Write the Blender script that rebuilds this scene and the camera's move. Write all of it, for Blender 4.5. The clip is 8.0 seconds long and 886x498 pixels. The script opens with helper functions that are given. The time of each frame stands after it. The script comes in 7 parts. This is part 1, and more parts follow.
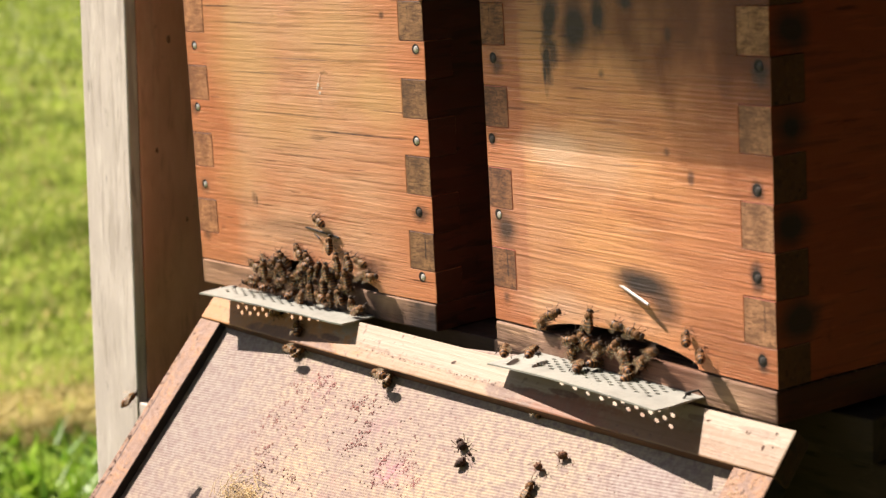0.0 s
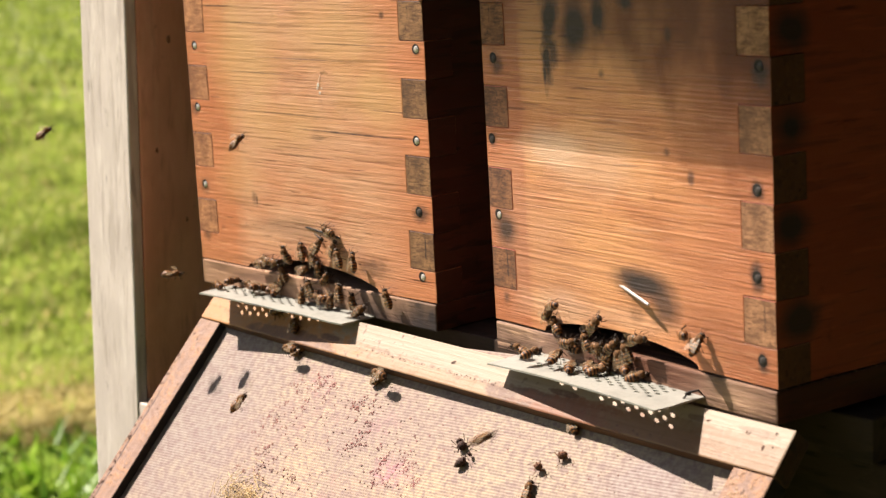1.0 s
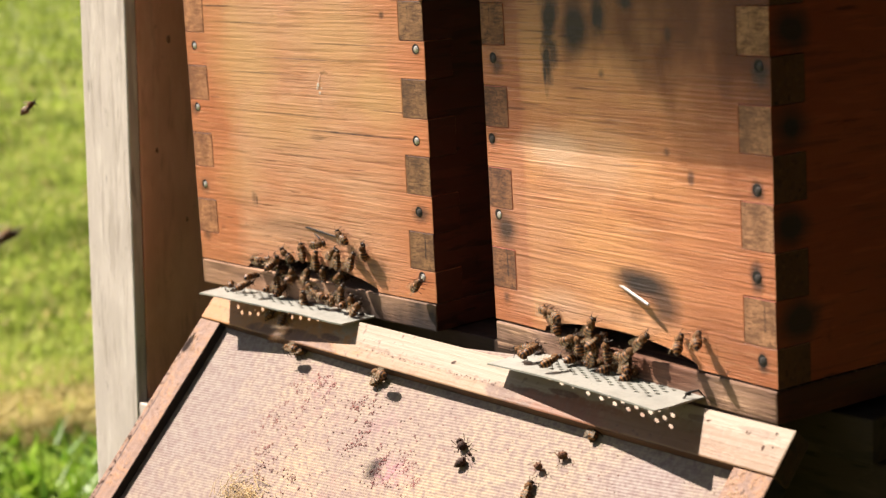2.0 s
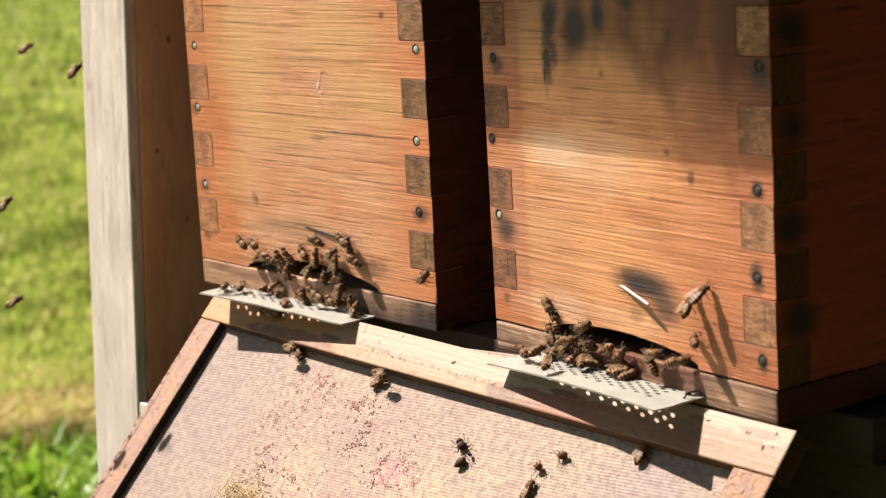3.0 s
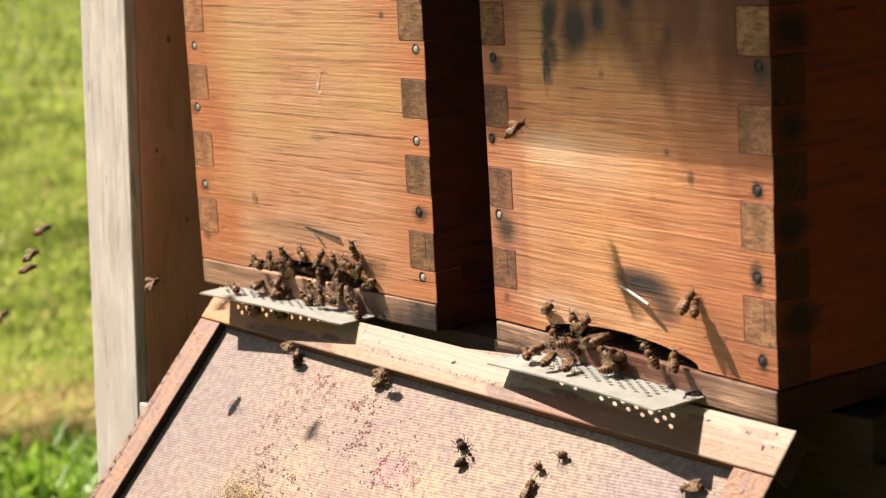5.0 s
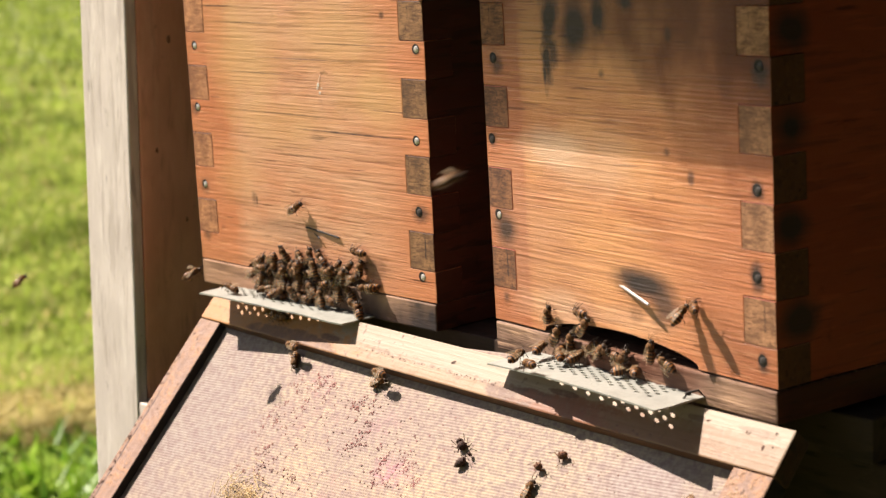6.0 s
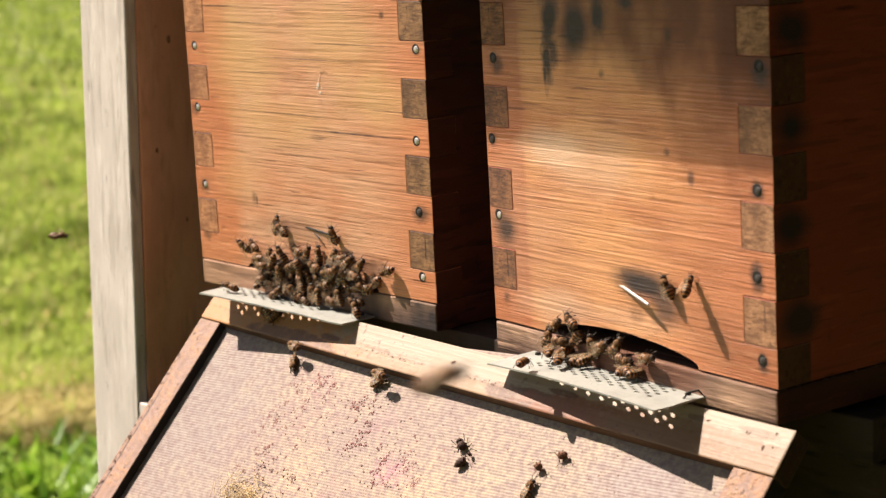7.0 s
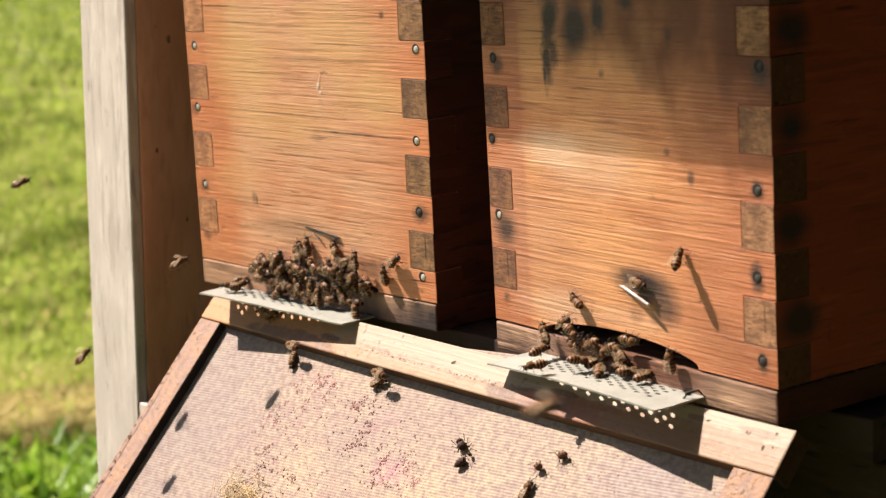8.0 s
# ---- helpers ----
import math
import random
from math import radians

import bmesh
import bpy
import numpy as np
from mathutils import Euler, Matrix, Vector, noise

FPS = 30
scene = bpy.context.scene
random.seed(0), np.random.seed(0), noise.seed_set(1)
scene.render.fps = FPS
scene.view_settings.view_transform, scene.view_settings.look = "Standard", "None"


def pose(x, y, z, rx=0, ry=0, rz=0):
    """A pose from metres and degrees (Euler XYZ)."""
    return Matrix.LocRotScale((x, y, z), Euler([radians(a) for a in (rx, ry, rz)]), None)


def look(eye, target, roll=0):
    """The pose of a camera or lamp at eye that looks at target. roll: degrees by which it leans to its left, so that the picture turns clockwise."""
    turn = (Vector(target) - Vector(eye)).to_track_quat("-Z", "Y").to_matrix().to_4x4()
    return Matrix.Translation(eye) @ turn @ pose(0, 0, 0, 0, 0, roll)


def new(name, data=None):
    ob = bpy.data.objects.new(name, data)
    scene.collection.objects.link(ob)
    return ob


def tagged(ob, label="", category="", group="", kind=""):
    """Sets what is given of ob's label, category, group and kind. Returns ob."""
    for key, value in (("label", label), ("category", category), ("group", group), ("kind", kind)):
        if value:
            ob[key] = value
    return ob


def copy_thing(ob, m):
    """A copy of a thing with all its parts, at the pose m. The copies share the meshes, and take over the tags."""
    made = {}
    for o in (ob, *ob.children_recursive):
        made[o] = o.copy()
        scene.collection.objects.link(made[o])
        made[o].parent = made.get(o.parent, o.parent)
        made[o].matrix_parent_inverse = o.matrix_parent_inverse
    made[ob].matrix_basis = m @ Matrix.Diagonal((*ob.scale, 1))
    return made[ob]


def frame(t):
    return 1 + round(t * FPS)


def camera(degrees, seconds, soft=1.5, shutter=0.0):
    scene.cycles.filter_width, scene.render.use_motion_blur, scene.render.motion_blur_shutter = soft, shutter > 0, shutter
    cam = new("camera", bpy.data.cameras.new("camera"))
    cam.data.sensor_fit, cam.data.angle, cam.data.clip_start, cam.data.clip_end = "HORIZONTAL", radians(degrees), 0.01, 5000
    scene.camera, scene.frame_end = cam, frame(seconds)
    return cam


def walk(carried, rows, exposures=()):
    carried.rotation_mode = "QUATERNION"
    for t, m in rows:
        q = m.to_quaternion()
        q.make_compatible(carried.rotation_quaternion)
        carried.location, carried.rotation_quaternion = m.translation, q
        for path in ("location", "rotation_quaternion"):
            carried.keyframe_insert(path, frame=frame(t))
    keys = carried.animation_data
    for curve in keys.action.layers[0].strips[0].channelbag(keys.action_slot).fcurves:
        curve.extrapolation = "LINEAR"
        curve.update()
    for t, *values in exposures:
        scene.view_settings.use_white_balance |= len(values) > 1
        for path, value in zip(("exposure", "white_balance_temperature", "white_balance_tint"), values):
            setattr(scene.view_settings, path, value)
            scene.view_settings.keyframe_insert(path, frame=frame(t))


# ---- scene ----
# ---------------------------------------------------------------- camera
cam = camera(27.655, 8.0, soft=1.45, shutter=0.4)
EYE = pose(0.9863, -0.67, 1.0003, 78.7668, 2.7377, 47.5033)
walk(cam, [(0.0, EYE), (8.0, EYE)], exposures=[(0.0, 1.42, 7150, 14), (8.0, 1.42, 7150, 14)])
cam.data.dof.use_dof = True
cam.data.dof.focus_distance = 0.98
cam.data.dof.aperture_fstop = 13.5

# ---------------------------------------------------------------- daylight
SUN_DIR = Vector((0.57, 0.20, -0.79)).normalized()
world = bpy.data.worlds.new("sky")
scene.world = world
world.use_nodes = True
wn = world.node_tree
sky = wn.nodes.new("ShaderNodeTexSky")
sky.sky_type = "NISHITA"
sky.sun_disc = False
sky.sun_elevation = math.asin(-SUN_DIR.z)
sky.sun_rotation = math.atan2(-SUN_DIR.x, -SUN_DIR.y)
wn.nodes["Background"].inputs["Strength"].default_value = 0.05
wn.links.new(sky.outputs["Color"], wn.nodes["Background"].inputs["Color"])
sun = new("sun", bpy.data.lights.new("sun", "SUN"))
sun.data.energy = 5.0
sun.data.angle = radians(0.55)
sun.data.color = (1.0, 0.95, 0.90)
sun.matrix_basis = look((-3, -1.2, 5), Vector((-3, -1.2, 5)) + SUN_DIR)


# ---------------------------------------------------------------- materials
class Nodes:
    """Short hand for building a node material."""

    def __init__(self, name):
        self.mat = bpy.data.materials.new(name)
        self.mat.use_nodes = True
        self.tree = self.mat.node_tree
        self.bsdf = self.tree.nodes["Principled BSDF"]
        self.coord = self.tree.nodes.new("ShaderNodeTexCoord").outputs["Object"]

    def add(self, kind, **values):
        n = self.tree.nodes.new("ShaderNode" + kind)
        for key, value in values.items():
            if key in n.inputs:
                self.put(n.inputs[key], value)
        return n

    def put(self, socket, value):
        if isinstance(value, bpy.types.NodeSocket):
            self.tree.links.new(value, socket)
        else:
            socket.default_value = value

    def scaled(self, sx, sy, sz, turn=(0, 0, 0)):
        n = self.add("Mapping", Scale=(sx, sy, sz), Rotation=turn)
        self.put(n.inputs["Vector"], self.coord)
        return n.outputs["Vector"]

    def noise(self, vector, scale=1.0, detail=4.0, rough=0.55, bend=0.0):
        n = self.add("TexNoise", Vector=vector, Scale=scale, Detail=detail, Roughness=rough, Distortion=bend)
        return n.outputs["Fac"]

    def spots(self, vector, scale):
        n = self.add("TexVoronoi", Vector=vector, Scale=scale)
        return n.outputs["Distance"]

    def ramp(self, fac, *stops):
        n = self.add("ValToRGB", Fac=fac)
        ramp = n.color_ramp
        while len(ramp.elements) < len(stops):
            ramp.elements.new(0.5)
        for e, (p, c) in zip(ramp.elements, stops):
            e.position = p
            e.color = (*c, 1) if isinstance(c, tuple) else (c, c, c, 1)
        return n.outputs["Color"]

    def mix(self, fac, a, b, blend="MIX"):
        n = self.tree.nodes.new("ShaderNodeMix")
        n.data_type = "RGBA"
        n.blend_type = blend
        for socket, value in ((n.inputs[0], fac), (n.inputs[6], a), (n.inputs[7], b)):
            self.put(socket, (*value, 1) if isinstance(value, tuple) else value)
        return n.outputs[2]

    def math(self, op, a, b=0.0):
        n = self.tree.nodes.new("ShaderNodeMath")
        n.operation = op
        self.put(n.inputs[0], a)
        self.put(n.inputs[1], b)
        return n.outputs[0]

    def bump(self, height, strength=0.3, distance=0.001):
        n = self.add("Bump", Height=height, Strength=strength, Distance=distance)
        self.put(self.bsdf.inputs["Normal"], n.outputs["Normal"])

    def set(self, **values):
        for key, value in values.items():
            key = key.replace("_", " ")
            self.put(self.bsdf.inputs[key], (*value, 1) if isinstance(value, tuple) else value)
        return self.mat


def wood(name, dark, mid, light, lines=150.0, rough=0.6, stain=None, amount=0.0, relief=0.35, along="x", seed=0.0, grain=0.8, blots=(), tint_light_blots=(), soot=(0.030, 0.023, 0.022), shade_red_blots=(), worn=None):
    """Board with grain lines along one axis, soft patches, optional stains, dark blots of soot and of painted shade
    (x or y, z, rx, rz, power) and a worn bleached field worn=(x0, x1, soft0, soft1, z0, soft, z1, colour)."""
    m = Nodes(name)
    plain = m.coord
    v = m.add("VectorMath")
    v.operation = "ADD"
    m.put(v.inputs[0], m.coord)
    v.inputs[1].default_value = (seed, seed * 1.7, seed * 0.6)
    m.coord = v.outputs[0]

    def streak(across, length):
        return m.scaled(*{"x": (length, across, across), "y": (across, length, across), "z": (across, across, length)}[along])
    fine = m.noise(streak(lines, 14.0), 1.0, 5.0, 0.66, 0.25)
    coarse = m.noise(streak(lines * 0.36, 3.5), 1.0, 3.0, 0.5, 0.5)
    dash = m.noise(streak(lines * 1.5, 26.0), 1.0, 3.0, 0.6)
    patch = m.noise(streak(16, 5), 1.0, 3.0, 0.55)
    wob = m.noise(m.scaled(1, 1, 1), 130.0, 4.0, 0.6)
    drift = m.noise(m.scaled(1, 1, 0.6), 34.0, 3.0, 0.5)
    mottle = m.noise(streak(48, 26), 1.0, 4.0, 0.6)
    tone = m.mix(m.ramp(patch, (0.36, 0.0), (0.66, 1.0)), mid, light)
    tone = m.mix(m.ramp(mottle, (0.40, 0.30), (0.60, 0.0)), tone, tuple(c * 0.70 for c in mid))
    keen = 1.0
    if worn:
        x0, x1, s0, s1, z0, s2, z1, pale = worn
        axis = m.tree.nodes.new("ShaderNodeSeparateXYZ")
        m.put(axis.inputs[0], plain)
        x = m.math("ADD", axis.outputs["X"], m.math("MULTIPLY", m.math("SUBTRACT", wob, 0.5), s0 * 1.2))
        x_end = m.math("ADD", axis.outputs["X"], m.math("MULTIPLY", m.math("SUBTRACT", patch, 0.5), s1 * 2.0))
        z = m.math("ADD", m.math("ADD", axis.outputs["Z"], 0.1), m.math("MULTIPLY", m.math("SUBTRACT", patch, 0.5), s2 * 1.5))
        field = m.math("MULTIPLY", m.math("MULTIPLY", m.ramp(x, (x0, 0.0), (x0 + s0, 1.0)), m.ramp(x_end, (x1 - s1, 1.0), (x1, 0.0))), m.ramp(z, (z0 + 0.1, 0.0), (z0 + s2 + 0.1, 1.0), (z1 + 0.07, 1.0), (z1 + 0.1, 0.0)))
        keen = m.math("ADD", m.math("MULTIPLY", field, 0.5), 0.5)
        tone = m.mix(m.math("MULTIPLY", field, m.ramp(m.noise(streak(40, 18), 1.0, 4.0, 0.6), (0.32, 0.35), (0.55, 1.0))), tone, pale)
    tone = m.mix(m.ramp(coarse, (0.35, 0.16 * grain), (0.60, 0.0)), tone, tuple(c * 0.60 for c in mid))
    raised = m.noise(streak(lines * 1.2, 24.0), 1.0, 3.0, 0.6, 0.2)
    tone = m.mix(m.ramp(raised, (0.56, 0.0), (0.66, 0.55 * grain)), tone, tuple(min(0.8, c * 1.35) for c in light))
    lines_f = m.math("MULTIPLY", m.ramp(fine, (0.39, 1.0), (0.47, 0.0)), m.ramp(coarse, (0.38, 0.85), (0.62, 0.6)))
    lines_f = m.math("MAXIMUM", lines_f, m.ramp(dash, (0.29, 1.0), (0.37, 0.0)))
    col = m.mix(m.math("MULTIPLY", m.math("MULTIPLY", lines_f, grain), keen), tone, dark)
    split = m.noise(streak(lines * 0.62, 21.0), 1.0, 2.0, 0.5, 0.1)
    col = m.mix(m.math("MULTIPLY", m.ramp(split, (0.285, 0.9), (0.325, 0.0)), grain), col, tuple(c * 0.45 for c in dark))
    dirt = m.noise(m.scaled(60, 60, 60), 1.0, 6.0, 0.7)
    col = m.mix(m.ramp(dirt, (0.62, 0.0), (0.75, 0.45)), col, tuple(c * 0.45 for c in dark))
    if stain:
        st = m.noise(m.scaled(11, 11, 9), 1.0, 4.0, 0.6, 0.6)
        col = m.mix(m.ramp(st, (0.70 - amount, 0.0), (0.86 - amount, 0.85)), col, stain)
    if tint_light_blots:
        col = m.mix(m.math("MULTIPLY", m.ramp(raised, (0.58, 0.0), (0.68, 0.35)), grain), col, (0.64, 0.40, 0.24))
    for x, z, rx, rz, power, tint in list(tint_light_blots) + [(*k, (0.110, 0.028, 0.008)) for k in shade_red_blots] + [(*k, soot) for k in blots]:
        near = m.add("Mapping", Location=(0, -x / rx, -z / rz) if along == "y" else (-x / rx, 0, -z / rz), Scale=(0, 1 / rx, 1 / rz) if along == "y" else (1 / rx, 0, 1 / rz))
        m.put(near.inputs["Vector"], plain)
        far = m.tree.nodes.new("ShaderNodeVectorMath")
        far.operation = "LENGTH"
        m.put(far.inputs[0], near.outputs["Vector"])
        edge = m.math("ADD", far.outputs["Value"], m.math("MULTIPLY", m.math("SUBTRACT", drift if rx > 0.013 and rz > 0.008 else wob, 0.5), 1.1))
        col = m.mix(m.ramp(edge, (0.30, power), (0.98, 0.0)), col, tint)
    m.bump(m.math("ADD", fine, m.math("MULTIPLY", dirt, 0.4)), relief, 0.0012)
    m.bsdf.inputs["Specular IOR Level"].default_value = 0.28
    return m.set(Base_Color=col, Roughness=m.ramp(fine, (0.3, rough - 0.1), (0.7, min(1.0, rough + 0.15))))


M = {}
ASH, HONEY, DUST = (0.56, 0.34, 0.215), (0.60, 0.350, 0.150), (0.40, 0.20, 0.118)
M["hive_wood"] = wood("hive_wood", (0.165, 0.052, 0.021), (0.56, 0.188, 0.082), (0.60, 0.248, 0.118), 620, 0.42, relief=0.5, grain=0.82, tint_light_blots=[(0.06, 0.122, 0.055, 0.045, 0.65, HONEY), (0.15, 0.132, 0.07, 0.030, 0.5, HONEY), (0.19, 0.098, 0.05, 0.022, 0.6, HONEY), (0.10, 0.078, 0.06, 0.022, 0.45, HONEY), (0.05, 0.040, 0.03, 0.025, 0.3, HONEY)], worn=(0.040, 0.225, 0.016, 0.05, -0.05, 0.05, 0.30, (0.63, 0.335, 0.195)), blots=[
    (0.2236, 0.033, 0.010, 0.007, 0.75), (0.131, 0.0705, 0.010, 0.0022, 0.35), (0.0634, 0.0277, 0.0035, 0.006, 0.5), (0.0046, 0.0815, 0.006, 0.006, 0.55),
    (0.0101, 0.0304, 0.006, 0.007, 0.5), (0.198, 0.1456, 0.003, 0.003, 0.7), (0.0086, -0.002, 0.006, 0.005, 0.6), (0.10, 0.012, 0.05, 0.010, 0.35), (0.178, -0.004, 0.02, 0.008, 0.5), (0.2268, 0.1272, 0.005, 0.004, 0.5),
    (0.165, 0.0752, 0.070, 0.0007, 0.95), (0.035, 0.149, 0.030, 0.0008, 0.8), (0.205, 0.0905, 0.03, 0.0005, 0.7), (0.0662, 0.0261, 0.0012, 0.005, 0.7), (0.08, 0.108, 0.05, 0.0005, 0.7), (0.12, 0.118, 0.07, 0.0006, 0.7), (0.06, 0.139, 0.04, 0.0006, 0.7), (0.17, 0.128, 0.05, 0.0006, 0.6), (0.10, 0.0835, 0.06, 0.0006, 0.7), (0.12, 0.0585, 0.05, 0.0005, 0.6)])
# pale tints near z 0.074 and 0.079 paint the sunlit band under the shadow
# upper red-brown blots paint deeper shade below the cover; the lowest is reddish wood
M["hive_wood_worn"] = wood("hive_wood_worn", (0.18, 0.056, 0.024), (0.42, 0.138, 0.061), (0.49, 0.204, 0.098), 640, 0.42, relief=0.8, seed=3.1, grain=0.72, tint_light_blots=[(0.06, 0.012, 0.055, 0.040, 0.35, DUST), (0.05, -0.004, 0.035, 0.012, 0.55, ASH), (0.10, -0.002, 0.07, 0.010, 0.4, ASH), (0.02, 0.03, 0.03, 0.05, 0.5, DUST), (0.055, 0.046, 0.05, 0.016, 0.3, DUST), (0.085, 0.074, 0.06, 0.022, 0.6, ASH), (0.060, 0.079, 0.035, 0.012, 0.6, (0.68, 0.46, 0.31)), (0.120, 0.0020, 0.009, 0.0075, 0.55, (0.20, 0.095, 0.048))], shade_red_blots=[(0.225, 0.140, 0.10, 0.085, 0.95), (0.17, 0.185, 0.13, 0.075, 0.9), (0.12, 0.195, 0.18, 0.07, 0.7), (0.01, 0.155, 0.03, 0.05, 0.5), (0.19, -0.005, 0.05, 0.02, 0.35)],
    worn=(0.032, 0.190, 0.004, 0.08, -0.04, 0.03, 0.30, (0.63, 0.300, 0.130)), blots=[
    (0.0600, 0.148, 0.0105, 0.021, 0.97), (0.0570, 0.126, 0.0060, 0.020, 0.95), (0.0545, 0.118, 0.0018, 0.009, 0.9), (0.0620, 0.128, 0.006, 0.010, 0.8), (0.080, 0.144, 0.014, 0.017, 0.95),
    (0.0990, 0.149, 0.0085, 0.014, 0.97), (0.120, 0.156, 0.008, 0.007, 0.9), (0.150, 0.140, 0.0035, 0.005, 0.6), (0.163, 0.0735, 0.003, 0.005, 0.7), (0.100, 0.120, 0.003, 0.003, 0.6), (0.124, 0.0175, 0.030, 0.0110, 0.97), (0.143, 0.008, 0.015, 0.0150, 0.8), (0.116, 0.020, 0.014, 0.006, 0.7),
    (0.2104, 0.125, 0.007, 0.008, 0.85), (0.2070, 0.072, 0.0055, 0.006, 0.9), (0.2055, 0.031, 0.006, 0.010, 0.85), (0.208, -0.008, 0.005, 0.006, 0.85),
    (0.0150, 0.033, 0.014, 0.013, 0.9), (0.0125, 0.122, 0.007, 0.009, 0.75), (0.0065, 0.081, 0.005, 0.005, 0.6), (0.1465, 0.0846, 0.003, 0.003, 0.6), (0.0114, -0.005, 0.004, 0.005, 0.7)])
# left hive's side wood, its colour darkened to stand for the gap's shade
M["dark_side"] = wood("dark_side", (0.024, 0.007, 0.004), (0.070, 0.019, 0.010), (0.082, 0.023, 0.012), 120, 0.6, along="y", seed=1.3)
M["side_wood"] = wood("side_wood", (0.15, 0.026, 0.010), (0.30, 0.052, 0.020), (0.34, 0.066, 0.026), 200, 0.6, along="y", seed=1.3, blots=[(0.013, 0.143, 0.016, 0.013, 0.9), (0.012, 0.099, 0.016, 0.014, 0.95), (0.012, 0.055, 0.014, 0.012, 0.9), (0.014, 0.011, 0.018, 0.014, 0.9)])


def end_grain_material(name, ring, field, pore, crack_power):
    """Sawn end grain: uneven slanting growth rings, pores, saw marks and drying cracks."""
    m = Nodes(name)
    bend = m.noise(m.scaled(1, 1, 1), 60.0, 3.0, 0.6)
    rings = m.noise(m.scaled(150, 150, 700, (0, 0.8, 0)), 1.0, 4.0, 0.65, 0.6)
    pores = m.noise(m.scaled(1, 1, 1), 900.0, 5.0, 0.75)
    big = m.noise(m.scaled(1, 1, 1), 70.0, 4.0, 0.65)
    col = m.mix(m.ramp(rings, (0.40, 0.0), (0.56, 1.0)), tuple(c * 0.8 for c in ring), tuple(c * 1.15 for c in field))
    col = m.mix(m.ramp(pores, (0.38, 0.6), (0.54, 0.0)), col, pore)
    col = m.mix(m.ramp(big, (0.36, 0.75), (0.58, 0.0)), col, tuple(c * 0.55 for c in ring))
    col = m.mix(m.ramp(bend, (0.52, 0.0), (0.7, 0.5)), col, tuple(c * 1.2 for c in field))
    crack = m.noise(m.scaled(420, 420, 45, (0, 0.5, 0)), 1.0, 4.0, 0.65, 1.0)
    cross = m.noise(m.scaled(40, 40, 380, (0, 0.7, 0)), 1.0, 3.0, 0.6, 0.8)
    col = m.mix(m.ramp(crack, (0.33, crack_power), (0.37, 0.0)), col, (0.03, 0.012, 0.006))
    col = m.mix(m.ramp(cross, (0.29, crack_power), (0.33, 0.0)), col, (0.035, 0.014, 0.007))
    m.bump(m.math("ADD", pores, m.math("MULTIPLY", rings, 0.6)), 0.4, 0.0008)
    return m.set(Base_Color=col, Roughness=0.8)


M["end_grain"] = end_grain_material("end_grain", (0.15, 0.066, 0.024), (0.31, 0.155, 0.062), (0.07, 0.028, 0.010), 0.9)
M["end_grain_pale"] = end_grain_material("end_grain_pale", (0.33, 0.118, 0.043), (0.50, 0.225, 0.095), (0.16, 0.055, 0.02), 0.45)
M["end_grain_red"] = end_grain_material("end_grain_red", (0.12, 0.043, 0.016), (0.25, 0.105, 0.042), (0.05, 0.018, 0.008), 0.9)
M["end_grain_tan"] = end_grain_material("end_grain_tan", (0.20, 0.085, 0.034), (0.37, 0.180, 0.085), (0.10, 0.038, 0.015), 0.6)
# finger ends seen on the hive's side, shade put into their colour
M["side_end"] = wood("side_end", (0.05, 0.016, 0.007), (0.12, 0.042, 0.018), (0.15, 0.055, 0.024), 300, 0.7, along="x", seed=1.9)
# the two large blots paint the bees' shadow over the strip's right end
M["strip_wood"] = wood("strip_wood", (0.085, 0.045, 0.026), (0.36, 0.195, 0.115), (0.44, 0.265, 0.170), 170, 0.7, (0.08, 0.045, 0.03), 0.06, relief=0.6, seed=5.0, grain=0.6, blots=[(0.245, -0.0480, 0.140, 0.0450, 0.98), (0.210, -0.0420, 0.070, 0.0240, 0.95), (0.229, -0.027, 0.004, 0.006, 0.9), (0.217, -0.0215, 0.004, 0.002, 0.7)])
M["strip_red"] = wood("strip_red", (0.07, 0.034, 0.021), (0.22, 0.108, 0.066), (0.34, 0.215, 0.150), 320, 0.7, (0.05, 0.026, 0.017), 0.30, relief=1.0, seed=5.6, grain=1.0, tint_light_blots=[(0.02, -0.021, 0.03, 0.012, 0.35, ASH), (0.190, -0.026, 0.030, 0.012, 0.35, ASH)], shade_red_blots=[(0.11, -0.024, 0.075, 0.012, 0.6)])
M["grey_timber"] = wood("grey_timber", (0.27, 0.215, 0.178), (0.54, 0.468, 0.412), (0.62, 0.55, 0.49), 130, 0.75, along="z", seed=2.0, grain=0.5)
M["pale_pine"] = wood("pale_pine", (0.30, 0.16, 0.07), (0.58, 0.43, 0.28), (0.62, 0.49, 0.34), 160, 0.6, (0.16, 0.07, 0.03), 0.10, seed=4.0, grain=0.45)
M["propolis_pine"] = wood("propolis_pine", (0.07, 0.028, 0.014), (0.33, 0.19, 0.10), (0.46, 0.34, 0.215), 170, 0.55, (0.09, 0.03, 0.014), 0.26, relief=0.9, along="y", seed=6.0, grain=0.9)
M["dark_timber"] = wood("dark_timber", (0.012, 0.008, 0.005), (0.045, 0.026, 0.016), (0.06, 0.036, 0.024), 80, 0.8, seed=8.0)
M["red_side"] = wood("red_side", (0.20, 0.075, 0.041), (0.74, 0.350, 0.212), (0.77, 0.410, 0.272), 110, 0.65, (0.12, 0.05, 0.03), 0.05, grain=0.22, along="z", seed=9.0)


